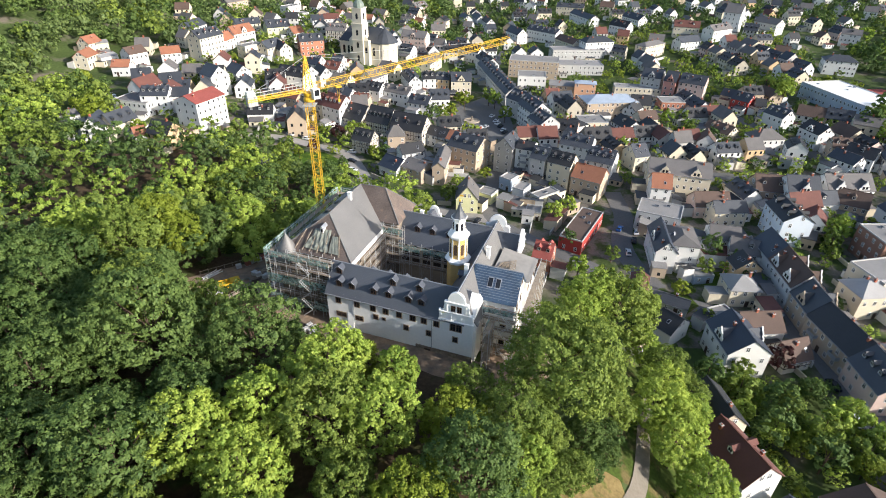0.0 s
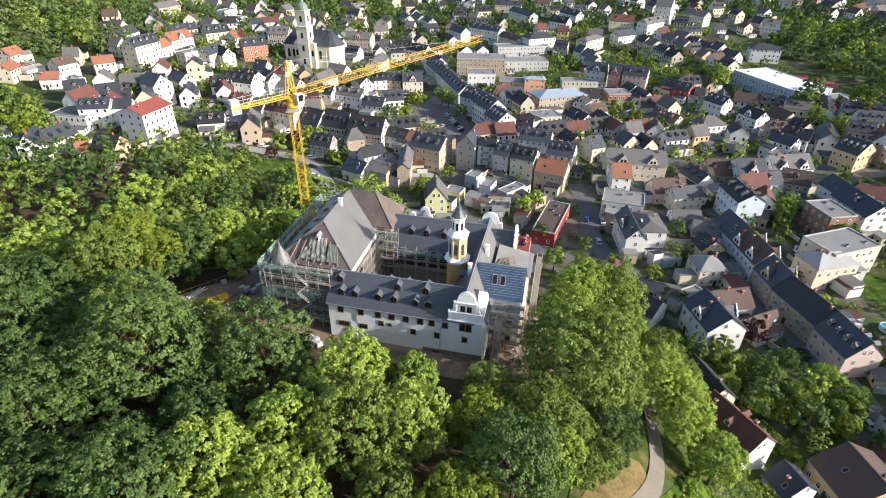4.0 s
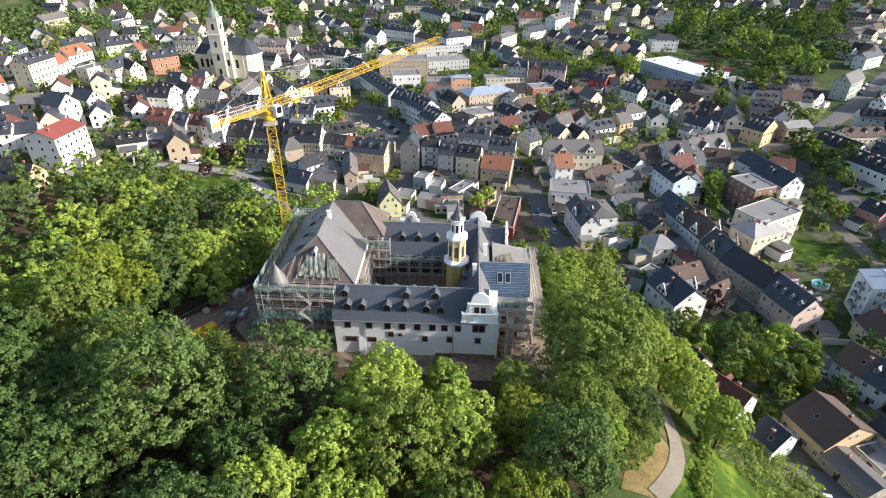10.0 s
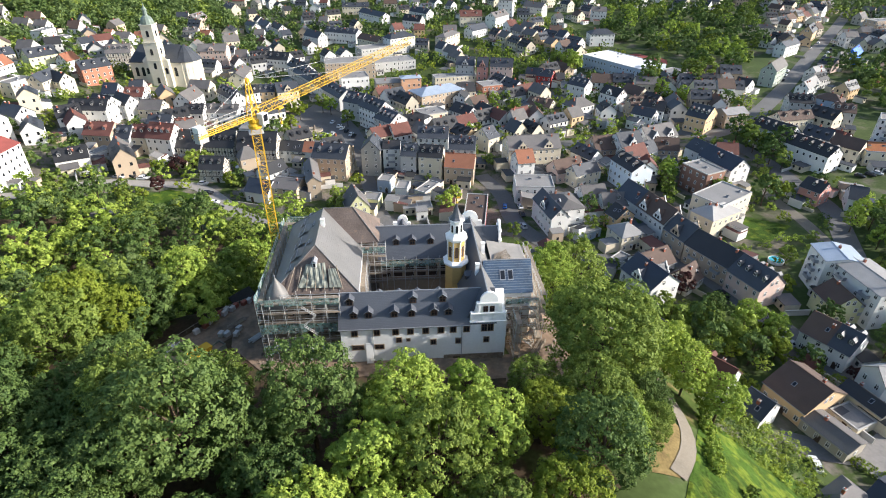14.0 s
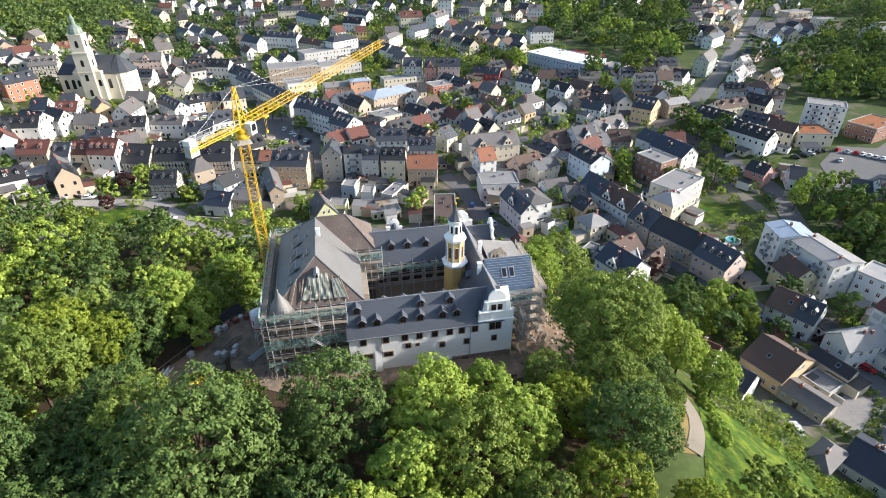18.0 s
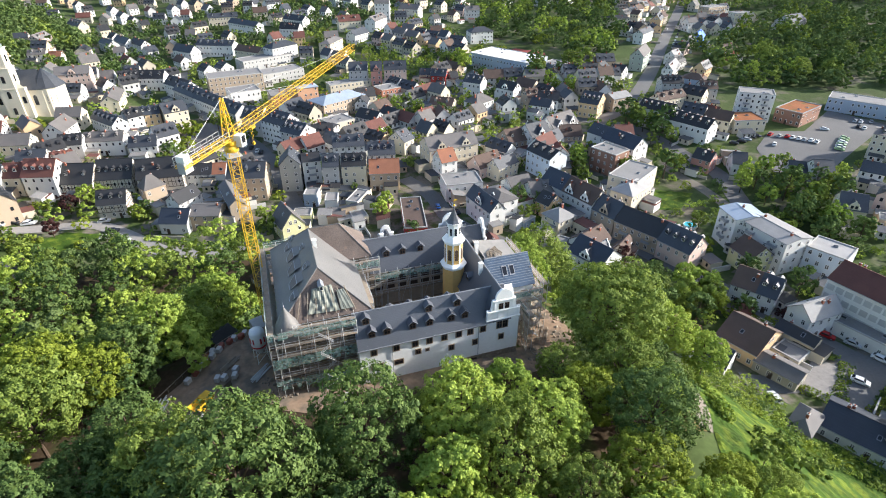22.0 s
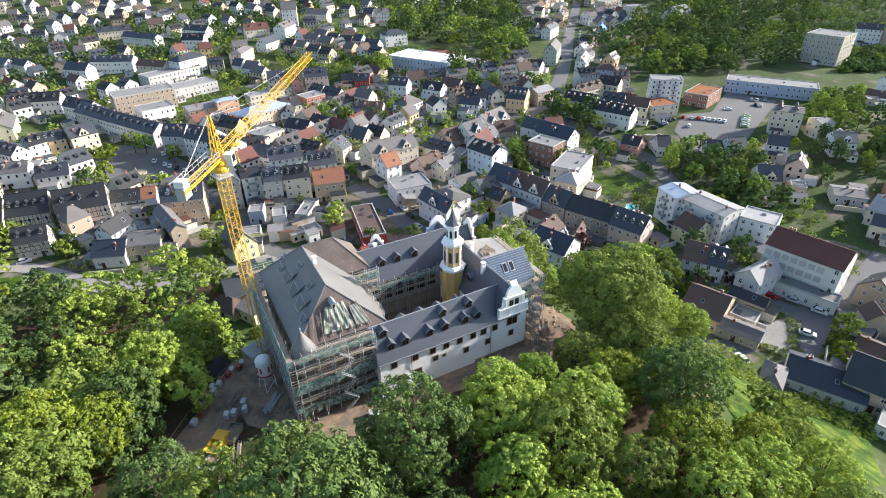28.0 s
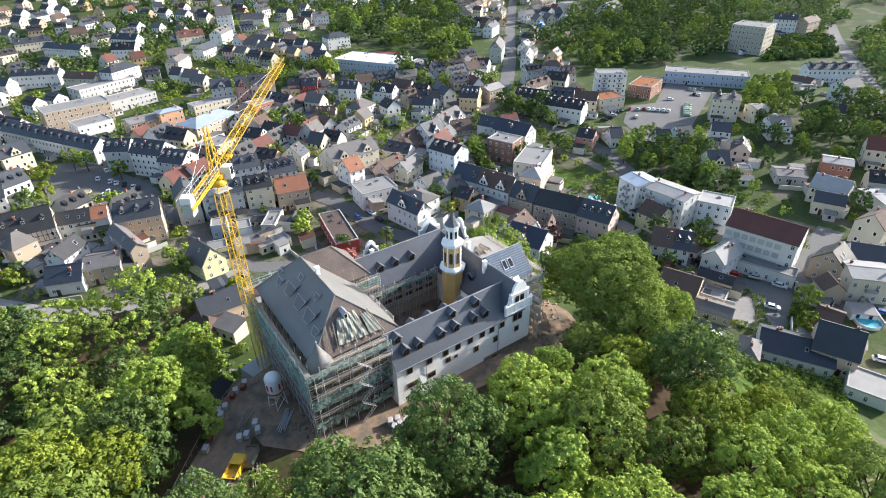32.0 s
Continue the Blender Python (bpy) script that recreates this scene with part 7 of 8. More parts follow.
def blocked(x, y):
    """Where no woodland tree stands: castle, site, path, meadow, houses."""
    u, v = (x + 22.2) * 0.949 - (y - 80.5) * 0.314, (x + 22.2) * 0.314 + (y - 80.5) * 0.949
    if -16 < u < 44 and -9 < v < 36:
        return True
    if -23 < u < -8 and 2 < v < 36:
        return True
    if any((x - a) ** 2 + (y - b) ** 2 < 6.5 ** 2 for a, b in SITE_ROAD):
        return True
    if x > 12 and y < 110 and x < 66 and (y < 50 or abs(x - (33 + (y - 60) * 0.42)) < 4.5):
        return True
    return any((x - a) ** 2 + (y - b) ** 2 < (c + 2.5) ** 2 for a, b, c in BUILT)


# the woods over the castle hill
rnd = random.Random(11)
placed = list(TREES)
WEST_WOOD = [(-53, 76), (-55, 92), (-46, 101), (-38, 112), (-30, 125), (-25, 141), (-13, 163), (-8, 176), (-18, 187), (-43, 188), (-67, 205), (-100, 212), (-131, 200), (-157, 208), (-200, 232), (-260, 200), (-260, 0), (-60, 0)]
SOUTH_WOOD = [(-60, 0), (-53, 76), (-34, 74), (-22, 72), (0, 63), (7, 58), (11, 50), (6, 42), (1, 34), (1, 25), (-4, 8)]
ground.data.materials.append(forest_floor)
for p in ground.data.polygons:
    x, y, _ = p.center
    if -200 < x < 20 and 0 < y < 215 and (inside(x, y, WEST_WOOD) or inside(x, y, SOUTH_WOOD) or (-50 < x < 4 and 60 < y < 112)):
        p.material_index = 2
for _ in range(9000):
    x, y = rnd.uniform(-85, 58), rnd.uniform(4, 104)
    south = inside(x, y, SOUTH_WOOD)
    if not (south or (x > -80 and y < 92 and inside(x, y, WEST_WOOD))) or blocked(x, y):
        continue
    gap = 7.4 if y < 62 else 6.0
    if any((x - a) ** 2 + (y - b) ** 2 < gap ** 2 for a, b in placed):
        continue
    placed.append((x, y))
    size = rnd.uniform(0.7, 1.05) if x < -22 else rnd.uniform(0.55, 0.85)
    if -48 < x < 14 and y > 38:
        size = min(size, (37.0 + (60 - y) * 0.85 - terrain(x, y)) / 19.5)
    tree("big%d" % rnd.choice((0, 1, 3, 4, 5, 2, 7, 7) if -38 < x < -22 and y > 48 else (2, 7, 5, 0, 3, 7, 2) if x > -38 else (1, 1, 4, 4, 1, 4)), x, y, max(size, 0.4))

# hedge and shrubs along the path and meadow
for k in range(12):
    tree("shrub_light", 28 + 0.9 * k + rnd.uniform(-1, 1), 43 + 1.0 * k + rnd.uniform(-1, 1), rnd.uniform(0.5, 0.9), name="shrub")
for k in range(12):
    tree("shrub_light" if k % 3 else "shrub", rnd.uniform(20, 30), rnd.uniform(66, 108), rnd.uniform(0.6, 1.1), name="shrub")
for k in range(14):
    tree("shrub", rnd.uniform(-32, -12), rnd.uniform(118, 150), rnd.uniform(0.6, 1.1), name="shrub")


for x, y, k, s in ((21, 50.5, "big4", 0.36), (18, 48.5, "big3", 0.4), (24.5, 54, "big4", 0.34), (15, 47, "big3", 0.42)):
    tree(k, x, y, s)
# gardens behind the castle
for x, y, k, s in ((54, 119, "town0", 0.95), (58, 126, "town2", 0.8), (51, 128, "town1", 0.9), (69, 134, "town3", 0.8), (81, 146, "town0", 0.75), (92, 142, "town1", 0.6), (88, 147, "town2", 0.6), (47, 136, "town0", 0.9), (40, 142, "town2", 1.0), (53, 152, "town0", 0.7)):
    tree(k, x, y, s)
for k in range(16):
    tree("shrub", 50 + rnd.uniform(0, 26), 116 + rnd.uniform(0, 22), rnd.uniform(0.4, 0.8), name="shrub")
# bushes on the meadow, hedge round the yard, garden below the crane
for x, y, s in ((29, 34, 1.5), (33, 31, 1.2), (25, 35, 1.0), (21, 33.5, 1.2), (38, 36, 1.0), (41, 30, 1.3), (31, 38, 0.8)):
    tree("shrub", x, y, s, name="shrub")
for x, y, s in ((-33, 115, 0.9), (-31, 119, 1.1), (-35, 113, 0.8), (-29, 122, 1.2), (-34, 119, 1.0), (-30, 114, 0.7), (-26, 118, 1.0), (-37, 110, 0.9)):
    tree("shrub_light", x, y, s, "low bright green garden bush below the castle", name="shrub")
# ---- trees of the town and the far woods ----
rnd = random.Random(21)
gardens = []
tries = 0
while len(gardens) < 110 and tries < 9000:
    tries += 1
    x, y = rnd.uniform(-150, 250), rnd.uniform(20, 300)
    if (inside(x, y, WEST_WOOD) or inside(x, y, SOUTH_WOOD)) or (x < 66 and y < 150) or on_road(x, y, 2.5) or open_place(x, y, 2):
        continue
    if any((x - a) ** 2 + (y - b) ** 2 < (c * 0.8 + 2.2) ** 2 for a, b, c in BUILT) or any((x - a) ** 2 + (y - b) ** 2 < 16 for a, b in gardens):
        continue
    gardens.append((x, y))
    tree("town%d" % rnd.choice((0, 0, 1, 1, 2, 3)), x, y, rnd.uniform(0.5, 1.05))
for x, y, k, s in ((154, 137, "town1", 1.25), (-61, 229, "purple", 0.9), (-54, 247, "purple", 1.0), (-48, 252, "town2", 1.0), (-66, 222, "town3", 0.7), (38, 178, "town2", 1.0), (44, 184, "town2", 0.9),
                   (134, 168, "town2", 1.3), (140, 174, "town2", 1.0), (84, 104, "purple", 1.0), (62, 96, "town1", 1.0), (68, 92, "town0", 1.1), (75, 88, "town1", 1.1), (80, 80, "town0", 1.1), (86, 84, "town2", 1.0),
                   (70, 80, "town1", 1.0), (78, 74, "town1", 1.0), (88, 76, "town0", 1.0), (92, 82, "town2", 0.9), (98, 60, "purple", 0.6), (6.5, 304.1, "town3", 1.35), (-1.2, 287, "town3", 1.2), (20.3, 312, "town0", 1.1), (23.7, 306.8, "town2", 1.15), (27.5, 284.3, "town0", 1.0),
                   (250, 268, "town0", 1.9), (226, 288, "town1", 1.6), (216, 276, "town0", 1.5), (206, 268, "town1", 1.5), (238, 262, "town0", 1.4), (190, 320, "town2", 1.7), (196, 332, "town0", 1.6), (-86, 218, "conifer", 0.8),
                   (-78, 213, "town1", 1.2), (-92, 226, "town0", 1.1), (-70, 212, "town0", 1.0), (40, 160, "town1", 0.7), (92, 150, "town1", 0.7), (96, 139, "town1", 0.5)):
    tree(k, x, y, s)
for x, y, k, s in ((190.5, 327.4, "big2", 0.95), (186, 334, "big3", 0.8), (204.2, 278.9, "big4", 0.6), (206, 271, "big3", 0.62), (206.2, 255.7, "big2", 0.68), (208, 241, "big2", 0.66), (246, 277, "big0", 0.85), (156.2, 286, "town0", 0.7), (120.4, 261.7, "town1", 0.7), (127.7, 261.8, "town1", 0.8),
                   (136, 247, "town0", 1.0), (141, 243, "town2", 0.9), (165.5, 109.6, "big2", 0.6), (173.1, 97.6, "big3", 0.55), (162.3, 84.6, "big1", 0.6), (160.3, 74.1, "big2", 0.5), (163.6, 64.5, "big4", 0.42), (163.4, 56.4, "big2", 0.4), (240.5, 68.9, "big4", 0.55), (236.4, 48.7, "big4", 0.5), (212, 46.1, "big0", 0.45),
                   (252.6, 44.1, "big1", 0.6), (237.9, 28.3, "big3", 0.55), (221.2, 66.2, "big1", 0.5), (161.9, 137.4, "big5", 0.6), (199.1, 66.5, "big5", 0.45), (338.6, 168.5, "big3", 0.9), (316, 187.5, "big2", 0.8), (287, 81.5, "town2", 1.0), (265, 60, "town0", 1.1), (280, 55, "town1", 1.1), (190, 58, "town1", 0.9), (206, 30, "town0", 0.9)):
    tree(k, x, y, s)
for ring, kinds, gap in (([(193.2, 189.2), (210.6, 180.8), (206, 150), (186, 156.3)], (0, 1), 5.0), ([(169.3, 118), (200, 107), (196.5, 88.5), (155.9, 69.3), (153, 85.6)], (0, 1, 2), 9.0),
                         ([(185.0, 102.7), (201.4, 87.2), (156.7, 62.4), (145.4, 76)], (1, 1, 0), 9.0), ([(235, 52), (320, 35), (300, 12), (225, 14)], (0, 1), 8.0), ([(250, 62), (330, 70), (300, 88), (262, 84)], (2, 0), 7.0)):
    spots = []
    for _ in range(600):
        x, y = rnd.uniform(min(p[0] for p in ring), max(p[0] for p in ring)), rnd.uniform(min(p[1] for p in ring), max(p[1] for p in ring))
        if inside(x, y, ring) and all((x - a) ** 2 + (y - b) ** 2 > gap ** 2 for a, b in spots) and not any((x - a) ** 2 + (y - b) ** 2 < (c * 0.8 + 1.5) ** 2 for a, b, c in BUILT):
            spots.append((x, y))
            tree("town%d" % rnd.choice(kinds), x, y, rnd.uniform(0.9, 1.35))


def woodland(ring, gap, tall, label, count=190, leaf=1.7, tone="far", sparse=0.8, wide=0.72, anywhere=False):
    """A far wood in one piece: many uneven crowns of leaf sprays."""
    rng = np.random.default_rng(int(abs(ring[0][0])))
    x0, x1, y0, y1 = min(p[0] for p in ring), max(p[0] for p in ring), min(p[1] for p in ring), max(p[1] for p in ring)
    spots, blocks, slots = [], [], []
    tones = (tone, tone, tone, "mid", "deep") if tone == "far" else (tone, tone, "light", "deep", tone, "warm") if tone == "mid" else ("deep", "deep", "mid", "far", "light") if tone == "deep" else (tone,)
    for _ in range(int((x1 - x0) * (y1 - y0) / gap ** 2 * 2.5)):
        x, y = rng.uniform(x0, x1), rng.uniform(y0, y1)
        if not inside(x, y, ring) or any((x - a) ** 2 + (y - b) ** 2 < gap ** 2 for a, b in spots[-160:]) or any((x - a) ** 2 + (y - b) ** 2 < (c * sparse) ** 2 for a, b, c in BUILT) or (not anywhere and (on_road(x, y, 1) or open_place(x, y, 2) or blocked(x, y))):
            continue
        spots.append((x, y))
        h = tall * rng.uniform(0.5, 1.25)
        pts, nor, _ = crown_points(rng, count, h, gap * wide, h * 0.12, 7 if count < 300 else 14)
        v = leaves(pts, nor, leaf, rng)
        blocks.append(v + np.array([x, y, terrain(x, y) - 0.5]))
        slots += [int(rng.integers(len(tones)))] * (len(v) // 3)
    v = np.concatenate(blocks)
    me = bpy.data.meshes.new("woodland")
    me.from_pydata(v.tolist(), [], [(i, i + 1, i + 2) for i in range(0, len(v), 3)])
    for t in tones:
        me.materials.append(LEAF[t])
    me.polygons.foreach_set("material_index", slots)
    return tagged(put("woodland", me), label, "woods", kind="stuff")


NORTH_WEST = [(-54, 94), (-46, 102), (-40, 112), (-32, 124), (-27, 140), (-15, 162), (-8, 176), (-18, 187), (-43, 188), (-67, 205), (-92, 211), (-92, 92)]
FAR_WEST = [(-80, 92), (-92, 92), (-92, 211), (-131, 200), (-157, 208), (-195, 230), (-195, 40), (-80, 30)]
woodland([(43, 58), (50, 63), (60, 61), (66, 56), (66.5, 49), (65, 43), (59, 41), (57, 36), (63, 29), (66, 16), (60, 16), (55, 26), (51.5, 33), (50, 39), (48, 45), (42, 53.5)], 1.8, 2.7, "dense bramble and hedge thicket above the lane", 200, 0.3, "mid", 0.5, 0.8, True)
for (ax, ay), (bx, by), wide in (((75.8, 45), (77, 38.4), 1.6), ((93.5, 41), (79.5, 37.2), 1.5), ((94.3, 49), (93.4, 43.8), 1.3), ((81.2, 30.6), (95.5, 30.6), 1.4), ((66, 94), (72, 70), 2.2), ((96, 84), (95, 66), 1.4)):
    d = Vector((bx - ax, by - ay)).normalized() * wide
    woodland([(ax - d.y, ay + d.x), (ax + d.y, ay - d.x), (bx + d.y, by - d.x), (bx - d.y, by + d.x)], 0.8, 1.5, "clipped green hedge along the yards", 110, 0.26, "mid", 0.1, 0.9, True)
woodland(NORTH_WEST, 7.6, 16, "dense broadleaf wood below the castle", 3600, 0.5, "deep", 1.0, 0.84)
woodland(NORTH_WEST, 14.0, 17, "fresh light green trees within the castle wood", 2400, 0.46, "light", 1.0, 0.4)
woodland(FAR_WEST, 8.5, 17, "dense broadleaf wood west of the castle", 900, 0.8, "deep", 1.0, 0.78)
woodland([(-150, 215), (-160, 420), (250, 500), (255, 215), (120, 150), (60, 215)], 8, 7, "garden trees and bushes between the houses", 150, 0.85, "mid", 0.95, 0.36)
woodland([(-220, 420), (-180, 640), (560, 640), (560, 430), (250, 500)], 11, 9, "garden trees among far houses", 80, 1.4, "far", 0.9, 0.34)
woodland([(104, 30), (112, 60), (136, 96), (112, 112), (114, 160), (190, 165), (200, 110), (160, 40)], 5.5, 4.5, "garden bushes, hedges and small trees", 220, 0.5, "mid", 1.0, 0.38)
woodland([(54, 98), (66, 112), (94, 112), (94, 60), (66, 58), (50, 74)], 4.5, 5, "shrubs and young trees behind the cottages", 300, 0.45, "mid", 0.9, 0.5)
woodland(WOOD_A1, 10.5, 15, "dense broadleaf wood on the valley side", 420, 1.35, "far", 0.8, 0.66)
for ring in (WOOD_A4, WOOD_A5, WOOD_A6, WOOD_A1):
    woodland(ring, 24, 15, "fresh green trees standing out of the wood", 720, 0.95, "mid", 0.8, 0.26)
woodland([(-205, 300), (-165, 262), (-150, 240), (-157, 212), (-200, 232), (-215, 270)], 9, 11, "trees along the foot of the hillside", 420, 1.1, "mid", 0.9, 0.6)
woodland(WOOD_A3, 9.0, 13, "wooded slope behind the church")
woodland(WOOD_A4, 12.5, 17, "park woods above the sports field", 1000, 1.15, "deep", 0.8, 0.5)
woodland(WOOD_A5, 12.5, 17, "dark wooded slope above the shops", 900, 1.15, "far", 0.8, 0.52)
woodland(WOOD_A6, 12.5, 16, "dense wood behind the supermarket", 800, 1.15, "far", 0.8, 0.52)
woodland([(481.8, 102.1), (500.2, 67.8), (426.1, 53.2), (390.3, 94.3)], 6, 6, "young scrub beside the factory")
woodland([(500, 45), (640, 10), (560, -60), (300, -40), (240, -5), (330, 12), (420, 32)], 10, 11, "trees along the country road")
woodland([(-230, 470), (-120, 540), (-135, 450), (-165, 375)], 14, 8, "orchards and garden trees on the slope")
woodland([(-200, 800), (-230, 600), (-240, 480), (-420, 420), (-520, 700), (-400, 900)], 11, 13, "wooded hillside")
woodland([(520, 470), (600, 640), (800, 700), (900, 500), (700, 250), (610, 290), (480, 430)], 14, 13, "wooded hillside far off")
woodland([(200, 690), (260, 900), (620, 900), (600, 660), (420, 640)], 16, 12, "tree-lined hillside far off")
woodland([(640, 240), (900, 400), (1000, 100), (700, 0), (620, 120)], 16, 13, "wooded hillside far off")

woodland([(520, 130), (600, 165), (650, 80), (570, 55), (515, 75)], 13, 13, "trees behind the factory", 300, 1.5, "far", 0.8, 0.6)

# ---- church ----
church = root("church", pose(-60.5, 366, terrain(-60, 363), 0, 0, -22), "cream baroque church with a tall tower and slate roofs", "church")
cream_stone = material("pale_church_plaster", (0.66, 0.6, 0.48), 0.9, grain=3, stain=0.2, amount=0.1, bump=0.05)
verdigris = material("verdigris_copper", (0.16, 0.2, 0.17), 0.6, grain=3, stain=0.5, amount=0.25)
bm = bmesh.new()
box(bm, -16, 13, 2, 18, -3, 13)
nave = part("nave", bm, cream_stone, church)
bm = bmesh.new()
lathe(bm, [(8.0, -3), (8.0, 13)], 12, 13, 10, 0, math.pi / 12)
part("apse", bm, cream_stone, church)
bm = bmesh.new()
slab(bm, ((-16.5, 1.4, 12.8), (14, 1.4, 12.8), (11, 10, 21), (-12, 10, 21)), 0.3)
slab(bm, ((14, 18.6, 12.8), (-16.5, 18.6, 12.8), (-12, 10, 21), (11, 10, 21)), 0.3)
slab(bm, ((-16.5, 18.6, 12.8), (-16.5, 1.4, 12.8), (-12, 10, 21)), 0.3)
part("roof", bm, ROOF["slate"], church)
bm = bmesh.new()
lathe(bm, [(8.7, 12.8), (4.5, 17.5), (0.3, 21)], 12, 13, 10, 0, math.pi / 12)
part("apse_roof", bm, ROOF["slate"], church)
bm = bmesh.new()
box(bm, -7, 7, -1, 2, -3, 14.5)
slab(bm, ((-7, -1, 14.5), (7, -1, 14.5), (3.8, 0.5, 18), (-3.8, 0.5, 18)), 0.4)
part("west_front", bm, cream_stone, church)
bm = bmesh.new()
box(bm, -3.7, 3.7, -2.2, 5.2, -3, 24)
tower_shaft = part("tower", bm, cream_stone, church)
bm = bmesh.new()
box(bm, -3.2, 3.2, -1.7, 4.7, 24.4, 33)
part("belfry", bm, cream_stone, church)
for z, k in ((24, 4.0), (33, 3.6), (14.2, 3.95)):
    bm = bmesh.new()
    box(bm, -k, k, 1.5 - k, 1.5 + k, z, z + 0.5)
    part("cornice", bm, cream_stone, church)
bm = bmesh.new()
lathe(bm, [(3.6, 33.5), (3.5, 34.6), (3.0, 36.2), (1.9, 37.4), (1.2, 37.8), (1.1, 38.2), (1.1, 40.4), (1.4, 40.7), (0.9, 41.5), (0.25, 42.6), (0.05, 45)], 12, 0, 1.5, 0, math.pi / 12)
part("dome", bm, verdigris, church, "grey-green copper dome with a lantern")


def arched(w, h):
    bm = bmesh.new()
    slab(bm, [(-w / 2, -0.06, 0), (w / 2, -0.06, 0)] + [(w / 2 * math.cos(c), -0.06, h - w / 2 + w / 2 * math.sin(c)) for c in (math.pi * i / 8 for i in range(9))], 0.1)
    return done(bm, "arched_window", glass)


tall_win, bell_win = arched(1.7, 5.0), arched(1.5, 3.4)
for x in (-13, -9.5, 9):
    put("arched_window", tall_win, church, pose(x, 2, 5))
for x in (-5.3, 5.3):
    put("arched_window", bell_win, church, pose(x, -1, 7))
for z in (2, 10, 17.5):
    put("arched_window", bell_win, church, pose(0, -2.2, z))
put("arched_window", bell_win, church, pose(0, -1.7, 27))
for s in (-1, 1):
    put("arched_window", bell_win, church, on_wall(s * 3.2, 1.5, 27, s, 0))
    put("arched_window", bell_win, church, on_wall(s * 3.7, 1.5, 17.5, s, 0))
for a in (-75, -45, -15, 15):
    c, s = math.cos(radians(a)), math.sin(radians(a))
    put("arched_window", tall_win, church, on_wall(13 + 7.75 * c, 10 + 7.75 * s, 5, c, s))

# ---- building site: silo, pallets, skips, timber ----
def at(x, y, turn=0, dz=0.1):
    return pose(x, y, terrain(x, y) + dz, 0, 0, turn)


silo = root("mortar_silo", at(-33.4, 96.6), "white mortar silo on a steel frame", "silo")
bm = bmesh.new()
lathe(bm, [(0.35, 1.6), (1.25, 3.2), (1.3, 3.3), (1.3, 6.1), (1.15, 6.5), (0.6, 6.8), (0.1, 6.85)], 24)
drum = part("drum", bm, white_paint, silo)
for p in drum.data.polygons:
    p.use_smooth = True
bm = bmesh.new()
lathe(bm, [(1.315, 3.35), (1.315, 3.65)], 24)
part("band", bm, red_paint, silo)
for a in (200, 290, 20, 110):
    bm = bmesh.new()
    c, s = math.cos(radians(a)), math.sin(radians(a))
    slab(bm, [(-0.5, 0, 4.3), (0.5, 0, 4.3), (0.5, 0, 5.4), (-0.5, 0, 5.4)], 0.08)
    part("sign_bar", bm, red_paint, silo, "", on_wall(1.28 * c, 1.28 * s, 0, c, s))
for k in range(4):
    a = math.pi / 4 + math.pi / 2 * k
    b = a + math.pi / 2
    bm = bmesh.new()
    bar(bm, (1.5 * math.cos(a), 1.5 * math.sin(a), -0.3), (1.15 * math.cos(a), 1.15 * math.sin(a), 3.6), 0.07)
    part("leg", bm, white_paint, silo)
    for z in (0.2, 1.8):
        bm = bmesh.new()
        bar(bm, (1.45 * math.cos(a), 1.45 * math.sin(a), z), (1.3 * math.cos(b), 1.3 * math.sin(b), z + 1.6), 0.05)
        part("brace", bm, white_paint, silo)

red_stack = material("stacked_roof_tiles", (0.28, 0.09, 0.06), 0.85, grain=8, amount=0.4)
wrap = material("pale_pallet_wrap", (0.5, 0.48, 0.46), 0.5, grain=4, amount=0.25)


def pallet(x, y, turn, load, label):
    p = root("pallet", at(x, y, turn), label, "pallet", "pallets on the site")
    for k in (-0.5, 0, 0.5):
        bm = bmesh.new()
        box(bm, k - 0.06, k + 0.06, -0.42, 0.42, 0, 0.1)
        part("skid", bm, plank, p)
    bm = bmesh.new()
    box(bm, -0.62, 0.62, -0.45, 0.45, 0.1, 0.15)
    part("deck", bm, plank, p)
    bm = bmesh.new()
    box(bm, -0.56, 0.56, -0.4, 0.4, 0.15, 1.05)
    bmesh.ops.bevel(bm, geom=list(bm.edges), offset=0.05, segments=1, affect="EDGES")
    part("load", bm, load, p)


for k, (x, y) in enumerate(((-45.6, 98.2), (-44.0, 99.4), (-43.2, 100.4), (-42.0, 101.0), (-41.4, 102.2), (-40.4, 102.0), (-40.0, 103.2), (-38.9, 103.0), (-38.2, 103.9), (-36.6, 104.4), (-35.6, 105.0), (-34.4, 104.6), (-33.5, 105.4), (-38.2, 96.2), (-38.8, 94.8), (-40.4, 95.4), (-41.4, 95.8), (-24.8, 78.6), (-25.8, 79.2), (-24.2, 77.4), (-25.2, 77.8), (-26.3, 78.0))):
    pallet(x, y, 35 + (k * 37) % 25, red_stack if k in (1, 4, 8, 9, 11) else wrap, "pallet of red roof tiles on the site" if k in (1, 4, 8, 9, 11) else "pallet of wrapped grey stone blocks")
skip = root("waste_skip", at(-45.2, 91.6, 30), "yellow steel waste skip", "skip")
bm = bmesh.new()
lo = [bm.verts.new(p) for p in ((-1.3, -0.8, 0), (1.3, -0.8, 0), (1.3, 0.8, 0), (-1.3, 0.8, 0))]
hi = [bm.verts.new(p) for p in ((-2.1, -0.95, 1.4), (2.1, -0.95, 1.4), (2.1, 0.95, 1.4), (-2.1, 0.95, 1.4))]
inn = [bm.verts.new(p) for p in ((-1.95, -0.85, 1.38), (1.95, -0.85, 1.38), (1.95, 0.85, 1.38), (-1.95, 0.85, 1.38))]
